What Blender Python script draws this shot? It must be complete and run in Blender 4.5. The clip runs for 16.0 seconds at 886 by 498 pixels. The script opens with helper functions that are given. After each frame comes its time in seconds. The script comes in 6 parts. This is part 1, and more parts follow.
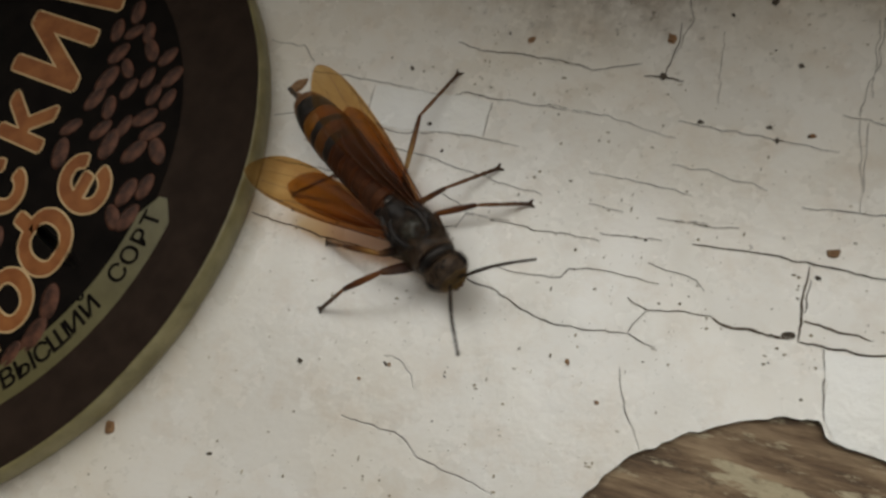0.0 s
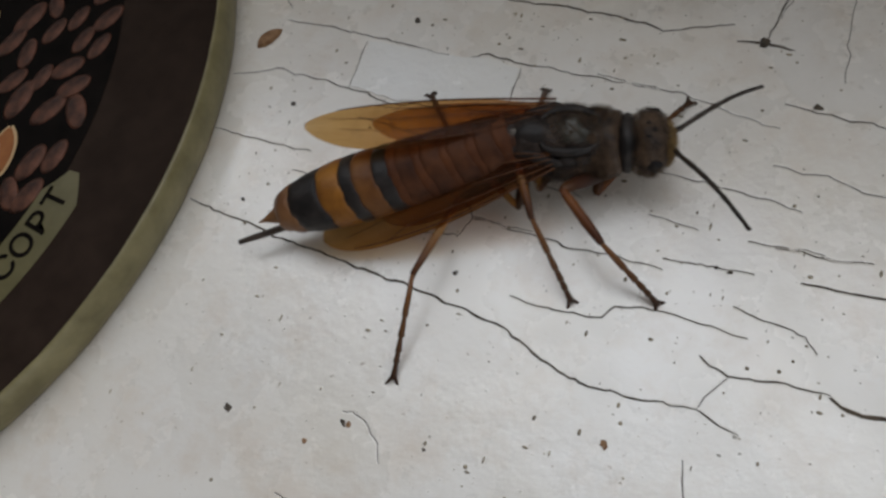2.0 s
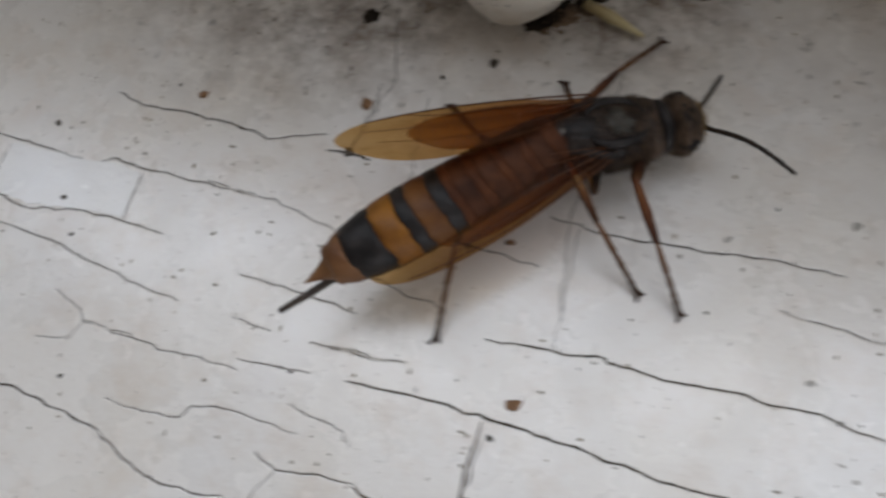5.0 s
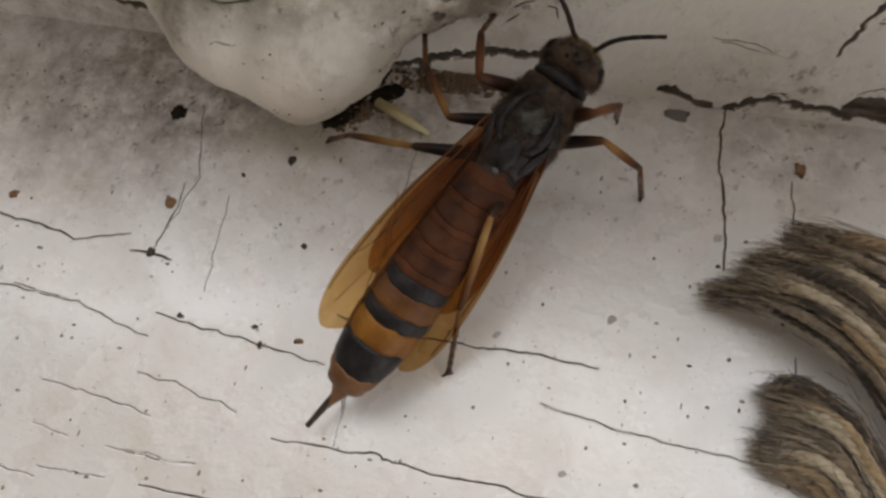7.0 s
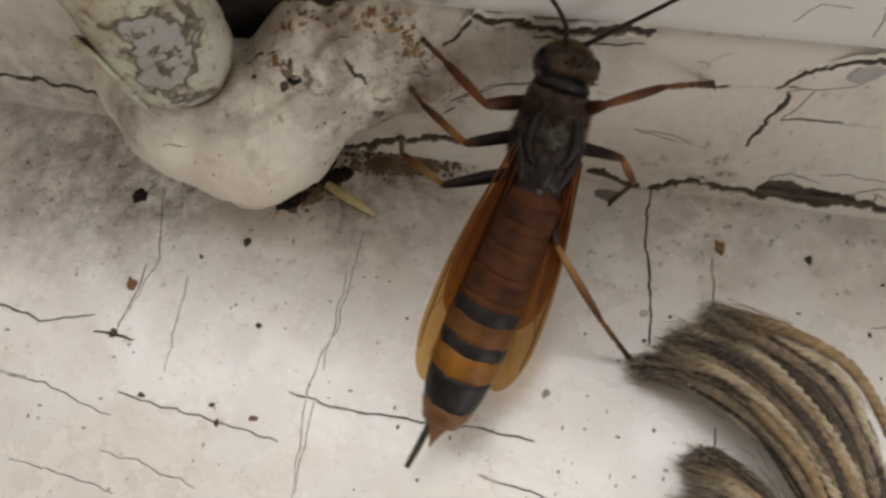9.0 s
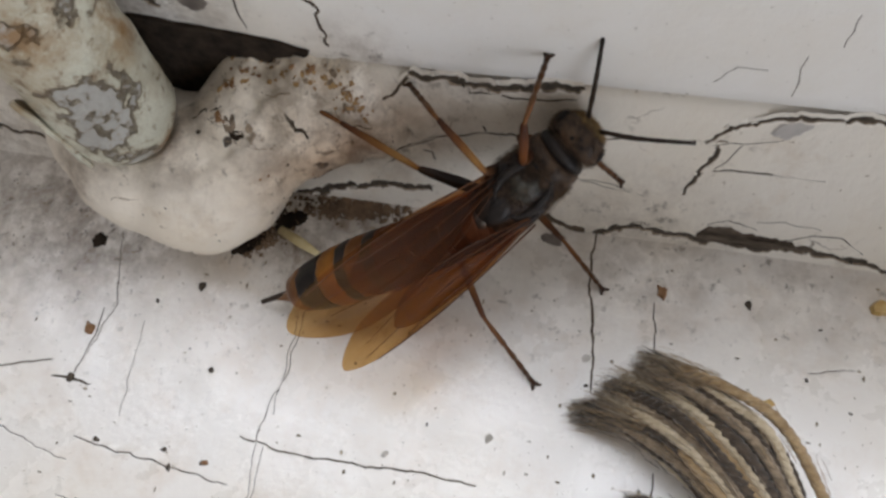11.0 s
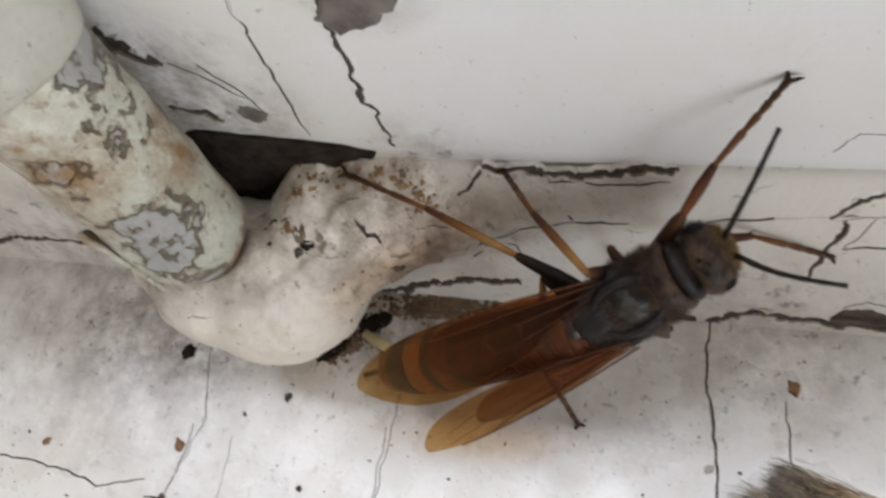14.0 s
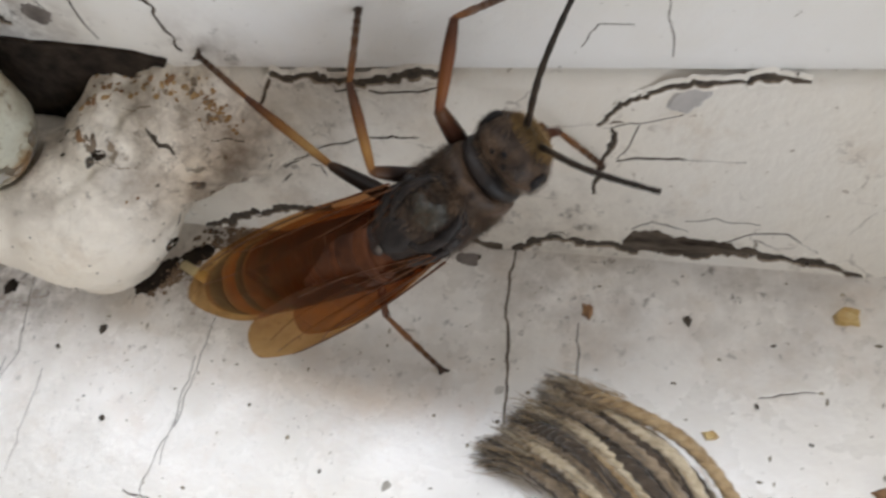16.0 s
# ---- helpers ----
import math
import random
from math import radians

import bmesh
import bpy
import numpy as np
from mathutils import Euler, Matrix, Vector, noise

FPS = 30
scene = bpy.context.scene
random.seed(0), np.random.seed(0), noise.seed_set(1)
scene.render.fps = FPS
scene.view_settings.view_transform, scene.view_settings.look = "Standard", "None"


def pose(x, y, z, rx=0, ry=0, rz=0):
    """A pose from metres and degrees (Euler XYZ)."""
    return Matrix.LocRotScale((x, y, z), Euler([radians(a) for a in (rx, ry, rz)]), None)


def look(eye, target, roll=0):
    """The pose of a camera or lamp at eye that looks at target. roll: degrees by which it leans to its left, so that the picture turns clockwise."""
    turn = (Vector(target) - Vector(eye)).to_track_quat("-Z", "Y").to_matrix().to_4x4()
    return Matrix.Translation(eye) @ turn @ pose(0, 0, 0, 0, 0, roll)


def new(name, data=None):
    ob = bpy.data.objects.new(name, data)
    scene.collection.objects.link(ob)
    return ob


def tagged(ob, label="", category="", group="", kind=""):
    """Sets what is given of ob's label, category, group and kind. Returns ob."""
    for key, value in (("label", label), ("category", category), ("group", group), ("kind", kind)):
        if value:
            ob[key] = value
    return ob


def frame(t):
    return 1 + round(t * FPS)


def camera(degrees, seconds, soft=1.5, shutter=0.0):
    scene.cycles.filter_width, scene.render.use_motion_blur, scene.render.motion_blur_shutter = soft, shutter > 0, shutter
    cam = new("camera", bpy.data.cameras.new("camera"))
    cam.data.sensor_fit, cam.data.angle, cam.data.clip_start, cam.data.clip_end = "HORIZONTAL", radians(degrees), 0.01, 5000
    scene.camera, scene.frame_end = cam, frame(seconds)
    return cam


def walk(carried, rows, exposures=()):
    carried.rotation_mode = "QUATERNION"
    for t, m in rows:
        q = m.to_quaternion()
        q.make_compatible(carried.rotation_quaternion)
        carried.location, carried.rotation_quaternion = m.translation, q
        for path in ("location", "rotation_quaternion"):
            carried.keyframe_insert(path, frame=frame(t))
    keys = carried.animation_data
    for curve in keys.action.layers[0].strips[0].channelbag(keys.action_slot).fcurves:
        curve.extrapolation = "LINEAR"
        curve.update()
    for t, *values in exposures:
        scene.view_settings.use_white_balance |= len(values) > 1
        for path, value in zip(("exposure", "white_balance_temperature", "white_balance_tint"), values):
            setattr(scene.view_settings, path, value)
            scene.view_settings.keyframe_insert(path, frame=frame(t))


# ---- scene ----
# All lengths below are millimetres, scaled to metres where a mesh is made.
MM = 0.001

cam = camera(59.8, 16.0, soft=2.7, shutter=0.5)
PATH = [
    (0, (0.00363, -0.04614, 0.08085), (-0.01504, -0.02913, 0.02643), -33.64),
    (0.5, (0.00220, -0.04460, 0.07122), (-0.01674, -0.02811, 0.01673), -34.53),
    (1, (0.00111, -0.04157, 0.06593), (-0.01794, -0.02556, 0.01134), -34.09),
    (1.5, (-0.00066, -0.03778, 0.06105), (-0.02051, -0.02088, 0.00700), -31.49),
    (2, (-0.00153, -0.03754, 0.05704), (-0.02276, -0.02052, 0.00357), -33.09),
    (2.5, (-0.00026, -0.03748, 0.05762), (-0.02047, -0.02000, 0.00390), -31.54),
    (3, (0.00449, -0.03675, 0.05692), (-0.01473, -0.01896, 0.00294), -30.78),
    (3.5, (0.01029, -0.03321, 0.05780), (-0.00831, -0.01501, 0.00374), -30.20),
    (4, (0.01350, -0.03046, 0.05857), (-0.00348, -0.01222, 0.00399), -27.23),
    (4.5, (0.01538, -0.02798, 0.05966), (-0.00169, -0.00993, 0.00505), -27.97),
    (5, (0.02415, -0.02228, 0.06001), (0.00867, -0.00372, 0.00509), -24.81),
    (5.2, (0.02969, -0.02182, 0.05762), (0.01414, -0.00305, 0.00279), -25.28),
    (7.3, (0.03794, -0.01098, 0.06448), (0.02601, 0.00836, 0.00895), -19.48),
    (7.5, (0.03866, -0.01121, 0.06455), (0.02668, 0.00839, 0.00912), -19.44),
    (8, (0.03979, -0.00931, 0.06723), (0.02851, 0.01142, 0.01206), -17.14),
    (8.5, (0.03950, -0.00903, 0.06820), (0.02854, 0.01163, 0.01295), -16.54),
    (9, (0.04099, -0.00678, 0.06970), (0.02961, 0.01394, 0.01455), -17.88),
    (9.2, (0.04259, -0.00576, 0.06990), (0.03144, 0.01506, 0.01475), -17.11),
    (11.3, (0.04716, -0.00089, 0.07261), (0.03463, 0.02025, 0.01788), -20.30),
    (11.5, (0.04791, 0.00069, 0.07338), (0.03484, 0.02223, 0.01893), -21.32),
    (12, (0.04909, 0.00086, 0.07214), (0.03624, 0.02259, 0.01771), -21.37),
    (12.5, (0.04987, 0.00090, 0.07156), (0.03726, 0.02312, 0.01728), -20.64),
    (13, (0.04857, 0.00416, 0.06694), (0.03479, 0.02641, 0.01295), -23.10),
    (13.5, (0.04825, 0.00335, 0.06542), (0.03133, 0.02542, 0.01226), -28.68),
    (14, (0.04725, 0.00351, 0.06739), (0.02599, 0.02679, 0.01634), -33.95),
    (14.5, (0.05058, 0.00055, 0.06260), (0.02772, 0.02478, 0.01269), -35.13),
    (15, (0.05651, -0.00145, 0.05953), (0.03472, 0.02314, 0.00932), -33.12),
    (15.5, (0.05864, -0.00212, 0.05904), (0.03788, 0.02270, 0.00851), -31.38),
    (16, (0.06064, -0.00100, 0.05940), (0.04191, 0.02433, 0.00833), -27.56),
]
EXPOSURES = [
    (0.0, -2.58, 7050, 8), (1.0, -2.66, 7050, 8), (2.0, -2.46, 6300, 11), (3.0, -2.32, 6000, 12), (5.0, -2.2, 6150, 13),
    (7.5, -1.85, 6750, 14), (9.0, -1.68, 6950, 14), (11.5, -1.34, 6150, 13), (12.5, -1.28, 6200, 12), (14.0, -1.08, 6150, 13), (16.0, -1.06, 6200, 12),
]
walk(cam, [(t, look(eye, target, roll)) for t, eye, target, roll in PATH], EXPOSURES)

# ---- daylight: an overcast sky outside, let in through the window above the sash rail ----
SUN_TURN, SUN_HEIGHT = 20.0, 45.0
world = bpy.data.worlds.new("overcast_sky")
scene.world = world
world.use_nodes = True
wn, wl = world.node_tree.nodes, world.node_tree.links
sky = wn.new("ShaderNodeTexSky")
sky.sky_type = "NISHITA"
sky.sun_disc = False
sky.sun_elevation, sky.sun_rotation = radians(SUN_HEIGHT), radians(SUN_TURN)
sky.air_density, sky.dust_density, sky.ozone_density = 1.0, 4.0, 1.0
wl.new(sky.outputs["Color"], wn["Background"].inputs["Color"])
wn["Background"].inputs["Strength"].default_value = 0.10
# the sky's light in the window's opening: mm of the opening's left, right, sill and head
OPENING = (-260, 940, 110, 1150)
# an unseen second window, added in the east wall: south and north edge, sill and head
EAST_X, EAST_OPENING = 1150, (-1900, -700, -300, 600)


def daylight(name, size, size_y, energy, place, way):
    """The sky's light in a window's opening."""
    lamp = bpy.data.lights.new(name, "AREA")
    lamp.shape, lamp.size, lamp.size_y = "RECTANGLE", size * MM, size_y * MM
    lamp.energy, lamp.color = energy, (0.93, 0.97, 1.0)
    place = Vector(place) * MM
    new(name, lamp).matrix_world = look(place, place + Vector(way))


daylight("north_daylight", OPENING[1] - OPENING[0], OPENING[3] - OPENING[2], 52.0, (0.5 * (OPENING[0] + OPENING[1]), 47, 0.5 * (OPENING[2] + OPENING[3])), (0, -1, 0))
# added fill from low on the right, brightening rail, keeper and insect
daylight("east_fill_light", EAST_OPENING[1] - EAST_OPENING[0], EAST_OPENING[3] - EAST_OPENING[2], 42.0, (EAST_X - 5, 0.5 * (EAST_OPENING[0] + EAST_OPENING[1]), 0.5 * (EAST_OPENING[2] + EAST_OPENING[3])), (-1, 0, 0))


# ---- materials ----
def material(name, rough=0.5, metal=0.0):
    m = bpy.data.materials.new(name)
    m.use_nodes = True
    n, l = m.node_tree.nodes, m.node_tree.links
    b = n["Principled BSDF"]
    b.inputs["Roughness"].default_value, b.inputs["Metallic"].default_value = rough, metal
    where = n.new("ShaderNodeTexCoord").outputs["Object"]
    return m, n, l, b, where


def noisy(n, l, where, scale, detail=6, rough=0.6, stretch=None):
    tex = n.new("ShaderNodeTexNoise")
    tex.inputs["Scale"].default_value, tex.inputs["Detail"].default_value, tex.inputs["Roughness"].default_value = scale, detail, rough
    if stretch:
        mp = n.new("ShaderNodeMapping")
        mp.inputs["Scale"].default_value = stretch
        l.new(where, mp.inputs["Vector"])
        where = mp.outputs["Vector"]
    l.new(where, tex.inputs["Vector"])
    return tex.outputs["Fac"]


def ramp(n, l, fac, *stops):
    r = n.new("ShaderNodeValToRGB")
    while len(r.color_ramp.elements) < len(stops):
        r.color_ramp.elements.new(0.5)
    for e, (at, c) in zip(r.color_ramp.elements, stops):
        e.position, e.color = at, (*c, 1) if len(c) == 3 else c
    l.new(fac, r.inputs["Fac"])
    return r.outputs["Color"]


def mixed(n, l, fac, a, b, how="MIX"):
    m = n.new("ShaderNodeMix")
    m.data_type, m.blend_type = "RGBA", how
    for socket, v in ((m.inputs[0], fac), (m.inputs[6], a), (m.inputs[7], b)):
        if isinstance(v, (int, float)):
            socket.default_value = v
        elif isinstance(v, tuple):
            socket.default_value = (*v, 1)
        else:
            l.new(v, socket)
    return m.outputs[2]


def bumped(n, l, b, height, strength=0.4, distance=0.0002):
    k = n.new("ShaderNodeBump")
    k.inputs["Strength"].default_value, k.inputs["Distance"].default_value = strength, distance
    l.new(height, k.inputs["Height"])
    l.new(k.outputs["Normal"], b.inputs["Normal"])


GRIME = (0.16, 0.112, 0.072)


def old_paint(name, base, dirt, spread=(0.52, 0.72), rough=0.42, grime=None, relief=0.5, spots=(), crazing=0.0, gloss=0.5, veins=0.0):
    """Old gloss paint: yellowed patches, fine dirt specks, pits and brush relief; grime: (x, y, z, radius, strength) in mm of mould patches."""
    m, n, l, b, where = material(name, rough)
    b.inputs["Specular IOR Level"].default_value = gloss
    b.inputs["Coat Weight"].default_value, b.inputs["Coat Roughness"].default_value = 0.6 if gloss > 0.9 else 0.0, 0.24
    c = mixed(n, l, ramp(n, l, noisy(n, l, where, 45), (0.35, (0, 0, 0)), (0.7, (1, 1, 1))), base, tuple(v * w for v, w in zip(base, (0.93, 0.89, 0.82))))
    c = mixed(n, l, ramp(n, l, noisy(n, l, where, 160, 8, 0.7), (spread[0], (0, 0, 0)), (spread[1], (0.7, 0.7, 0.7))), c, dirt)
    c = mixed(n, l, ramp(n, l, noisy(n, l, where, 1500, 3, 0.6), (0.68, (0, 0, 0)), (0.74, (0.8, 0.8, 0.8))), c, tuple(v * 0.55 for v in dirt))
    if grime:
        winding = n.new("ShaderNodeTexNoise")
        for key, value in (("Scale", 150), ("Detail", 4), ("Roughness", 0.55), ("Distortion", 1.2)):
            winding.inputs[key].default_value = value
        l.new(where, winding.inputs["Vector"])
        crooked, specks = winding.outputs["Fac"], noisy(n, l, where, 620, 6, 0.72)
    for x, y, z, r, much in grime or ():
        off = n.new("ShaderNodeVectorMath")
        off.operation = "DISTANCE"
        l.new(where, off.inputs[0])
        off.inputs[1].default_value = (x * MM, y * MM, z * MM)
        near = n.new("ShaderNodeMapRange")
        near.inputs["From Min"].default_value, near.inputs["From Max"].default_value = r * MM, 0.3 * r * MM
        l.new(off.outputs["Value"], near.inputs["Value"])
        k = n.new("ShaderNodeMath")
        k.operation = "MULTIPLY"
        l.new(near.outputs["Result"], k.inputs[0])
        l.new(ramp(n, l, noisy(n, l, where, 210, 8, 0.72), (0.40, (0, 0, 0)), (0.66, (much,) * 3)), k.inputs[1])
        c = mixed(n, l, k.outputs[0], c, GRIME)
        # fine crooked dirt lines and specks within the patch
        for fine, tone in ((ramp(n, l, crooked, (0.482, (0, 0, 0)), (0.5, (veins,) * 3), (0.518, (0, 0, 0))), (0.085, 0.062, 0.045)), (ramp(n, l, specks, (0.585, (0, 0, 0)), (0.66, (0.6, 0.6, 0.6))), (0.075, 0.055, 0.04))):
            k = n.new("ShaderNodeMath")
            k.operation = "MULTIPLY"
            l.new(near.outputs["Result"], k.inputs[0])
            l.new(fine, k.inputs[1])
            c = mixed(n, l, k.outputs[0], c, tone)
    for x, y, z, r, tone in spots:
        # a chip with a broken edge
        warp = n.new("ShaderNodeTexNoise")
        warp.inputs["Scale"].default_value = 900
        l.new(where, warp.inputs["Vector"])
        shift = n.new("ShaderNodeVectorMath")
        shift.operation = "MULTIPLY_ADD"
        l.new(warp.outputs["Color"], shift.inputs[0])
        shift.inputs[1].default_value = (1.6 * r * MM,) * 3
        l.new(where, shift.inputs[2])
        off = n.new("ShaderNodeVectorMath")
        off.operation = "DISTANCE"
        l.new(shift.outputs["Vector"], off.inputs[0])
        off.inputs[1].default_value = ((x + 0.8 * r) * MM, (y + 0.8 * r) * MM, (z + 0.8 * r) * MM)
        near = n.new("ShaderNodeMapRange")
        near.inputs["From Min"].default_value, near.inputs["From Max"].default_value = r * MM, 0.8 * r * MM
        l.new(off.outputs["Value"], near.inputs["Value"])
        c = mixed(n, l, near.outputs["Result"], c, tone)
    if crazing:
        warp = n.new("ShaderNodeTexNoise")
        warp.inputs["Scale"].default_value, warp.inputs["Detail"].default_value = 350, 5
        l.new(where, warp.inputs["Vector"])
        shift = n.new("ShaderNodeVectorMath")
        shift.operation = "MULTIPLY_ADD"
        l.new(warp.outputs["Color"], shift.inputs[0])
        shift.inputs[1].default_value = (0.004,) * 3
        l.new(where, shift.inputs[2])
        cells = n.new("ShaderNodeTexVoronoi")
        cells.feature = "DISTANCE_TO_EDGE"
        cells.inputs["Scale"].default_value = 300
        l.new(shift.outputs["Vector"], cells.inputs["Vector"])
        line = ramp(n, l, cells.outputs["Distance"], (0.008, (0.8, 0.8, 0.8)), (0.035, (0, 0, 0)))
        broken = ramp(n, l, noisy(n, l, where, 130, 4, 0.6), (0.56 - 0.1 * crazing, (0, 0, 0)), (0.68 - 0.1 * crazing, (1, 1, 1)))
        c = mixed(n, l, mixed(n, l, 1.0, line, broken, "MULTIPLY"), c, (0.13, 0.10, 0.07))
    l.new(c, b.inputs["Base Color"])
    l.new(ramp(n, l, noisy(n, l, where, 120), (0.3, (rough - 0.1,) * 3), (0.7, (rough + 0.2,) * 3)), b.inputs["Roughness"])
    h = mixed(n, l, 0.5, noisy(n, l, where, 420, 6, 0.65), noisy(n, l, where, 70, 3, 0.5, (0.25, 1.0, 1.0)))
    bumped(n, l, b, h, 1.5 * relief, 0.0006)
    return m


def plain(name, c, c2, scale=900, rough=0.5, metal=0.0, relief=0.2, stretch=None, sheen=0.0, gloss=0.5):
    m, n, l, b, where = material(name, rough, metal)
    b.inputs["Specular IOR Level"].default_value = gloss
    f = noisy(n, l, where, scale, 6, 0.6, stretch)
    l.new(mixed(n, l, ramp(n, l, f, (0.35, (0, 0, 0)), (0.65, (1, 1, 1))), c, c2), b.inputs["Base Color"])
    b.inputs["Sheen Weight"].default_value = sheen
    if relief:
        bumped(n, l, b, f, relief, 0.0001)
    return m


SILL_PAINT = old_paint("sill_paint", (0.77, 0.745, 0.71), (0.56, 0.44, 0.33), (0.49, 0.86), 0.22, gloss=1.0, relief=0.18, grime=[(-9, 25, 0, 16, 0.8), (-5, 24, 0, 9, 0.8), (-26, 27, 0, 22, 0.6), (-15, 18, 0, 15, 0.5), (3, 15, 0, 16, 0.2), (18, 25, 0, 11, 0.9), (36, 27, 0, 20, 0.22), (50, 26, 0, 9, 0.45), (60, 27, 0, 12, 0.35), (70, 27, 0, 10, 0.3)])
RAIL_PAINT = old_paint("rail_paint", (0.78, 0.75, 0.69), (0.54, 0.43, 0.31), (0.54, 0.82), veins=0.12, grime=[(24, 31, 12, 12, 0.55), (-12, 30, 3, 18, 0.6), (-30, 30, 4, 16, 0.4), (50, 29, 1, 12, 0.4), (36, 32, 18, 8, 0.5)], crazing=-0.1)
WALL_PAINT = old_paint("wall_paint", (0.81, 0.81, 0.80), (0.66, 0.62, 0.55), (0.62, 0.9), grime=[(6, 33, 27, 12, 0.95), (-12, 33, 24, 18, 0.6), (26, 33, 39, 6, 0.6), (24, 33, 20, 6, 0.5)], relief=0.3)
KEEPER_PAINT = old_paint("keeper_paint", (0.82, 0.78, 0.71), (0.46, 0.34, 0.21), (0.55, 0.80), veins=0.16, grime=[(14, 26, 17, 10, 0.5), (20, 30, 10, 10, 0.7), (24, 31, 16, 10, 0.8), (8, 25, 20, 8, 0.8), (14, 23, 2, 5, 0.9), (0, 21, 16, 5, 0.8)], relief=0.8, crazing=0.0,
    spots=[(4.8, 19.2, 16.6, 1.5, (0.20, 0.19, 0.16)), (7.2, 19.6, 16.9, 0.9, (0.22, 0.21, 0.19)), (13.4, 25.6, 16.2, 0.6, (0.06, 0.05, 0.04)), (11.0, 24.0, 16.5, 0.35, (0.05, 0.04, 0.03)), (15.5, 26.6, 15.6, 0.9, (0.25, 0.20, 0.15)), (17.3, 27.4, 9.4, 0.7, (0.22, 0.19, 0.16))])


def chipped_paint():
    """Dirty greenish cream paint flaking off grey metal, with rust and dirt along the edges of the flakes."""
    m, n, l, b, where = material("chipped_bolt_paint", 0.45)
    f = noisy(n, l, where, 125, 9, 0.66)
    c = mixed(n, l, ramp(n, l, noisy(n, l, where, 150, 9, 0.74), (0.44, (0, 0, 0)), (0.62, (0.85, 0.85, 0.85))), (0.60, 0.60, 0.50), (0.30, 0.20, 0.09))
    c = mixed(n, l, ramp(n, l, noisy(n, l, where, 60, 4, 0.6), (0.42, (0, 0, 0)), (0.62, (0.8, 0.8, 0.8))), c, (0.42, 0.42, 0.34))
    c = mixed(n, l, ramp(n, l, noisy(n, l, where, 800, 6, 0.72), (0.54, (0, 0, 0)), (0.66, (0.85, 0.85, 0.85))), c, (0.16, 0.10, 0.05))
    c = mixed(n, l, ramp(n, l, f, (0.500, (0, 0, 0)), (0.548, (0.75, 0.75, 0.75))), c, (0.24, 0.17, 0.10))
    c = mixed(n, l, ramp(n, l, f, (0.545, (0, 0, 0)), (0.572, (1, 1, 1))), c, mixed(n, l, noisy(n, l, where, 500, 6, 0.7), (0.20, 0.19, 0.17), (0.46, 0.46, 0.43)))
    # rust round the worn tip and under the guide
    for x, y, z, r in ((9.2, 24.4, 17.6, 3.4), (6.0, 21.5, 35.5, 6.0), (9.4, 27.5, 30.0, 4.0)):
        off, near, k = n.new("ShaderNodeVectorMath"), n.new("ShaderNodeMapRange"), n.new("ShaderNodeMath")
        off.operation, k.operation = "DISTANCE", "MULTIPLY"
        l.new(where, off.inputs[0])
        off.inputs[1].default_value = (x * MM, y * MM, z * MM)
        near.inputs["From Min"].default_value, near.inputs["From Max"].default_value = r * MM, 0.3 * r * MM
        l.new(off.outputs["Value"], near.inputs["Value"])
        l.new(near.outputs["Result"], k.inputs[0])
        l.new(ramp(n, l, noisy(n, l, where, 420, 7, 0.7), (0.40, (0, 0, 0)), (0.58, (0.9, 0.9, 0.9))), k.inputs[1])
        c = mixed(n, l, k.outputs[0], c, (0.24, 0.13, 0.04))
    l.new(c, b.inputs["Base Color"])
    bumped(n, l, b, mixed(n, l, 0.45, ramp(n, l, f, (0.525, (1, 1, 1)), (0.56, (0, 0, 0))), noisy(n, l, where, 500, 6, 0.7)), 1.0, 0.0009)
    return m


def bare_wood():
    m, n, l, b, where = material("weathered_wood", 0.75)
    g = noisy(n, l, where, 60, 8, 0.65, (1.2, 9.0, 9.0))
    c = ramp(n, l, g, (0.36, (0.050, 0.030, 0.018)), (0.5, (0.18, 0.115, 0.066)), (0.64, (0.35, 0.25, 0.155)))
    c = mixed(n, l, ramp(n, l, noisy(n, l, where, 150, 10, 0.72, (0.5, 2.0, 1.0)), (0.515, (0, 0, 0)), (0.56, (1, 1, 1))), c, mixed(n, l, noisy(n, l, where, 600, 8, 0.75), (0.34, 0.27, 0.17), (0.60, 0.53, 0.37)))
    c = mixed(n, l, ramp(n, l, noisy(n, l, where, 300, 7, 0.7, (1.0, 2.0, 1.0)), (0.55, (0, 0, 0)), (0.70, (0.8, 0.8, 0.8))), c, (0.07, 0.045, 0.028))
    l.new(c, b.inputs["Base Color"])
    bumped(n, l, b, g, 0.8, 0.0006)
    return m


BOLT_PAINT = chipped_paint()
# dirty grey-white paint, its base lowered further for the dimmer light round the guide
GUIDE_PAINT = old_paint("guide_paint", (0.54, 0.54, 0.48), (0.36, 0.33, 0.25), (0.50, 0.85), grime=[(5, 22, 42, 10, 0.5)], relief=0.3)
WOOD = bare_wood()
DIRT_AND_SHADE = plain("dark_dirt_and_shade", (0.030, 0.025, 0.020), (0.09, 0.07, 0.05), 2500, 0.9)
# near-black that puts the shade of holes and gaps into the colour
HOLLOW_SHADE = plain("hollow_shade", (0.016, 0.012, 0.010), (0.045, 0.034, 0.025), 700, 0.95, gloss=0.1)
STAIN = plain("stained_crack_edge", (0.11, 0.08, 0.055), (0.33, 0.26, 0.19), 700, 0.9, relief=0.5)
BROWN_CHIP = plain("brown_chip", (0.16, 0.075, 0.03), (0.30, 0.17, 0.08), 1500, 0.7)
GREY_CHIP = plain("grey_chip", (0.34, 0.32, 0.28), (0.50, 0.47, 0.43), 1200, 0.7)
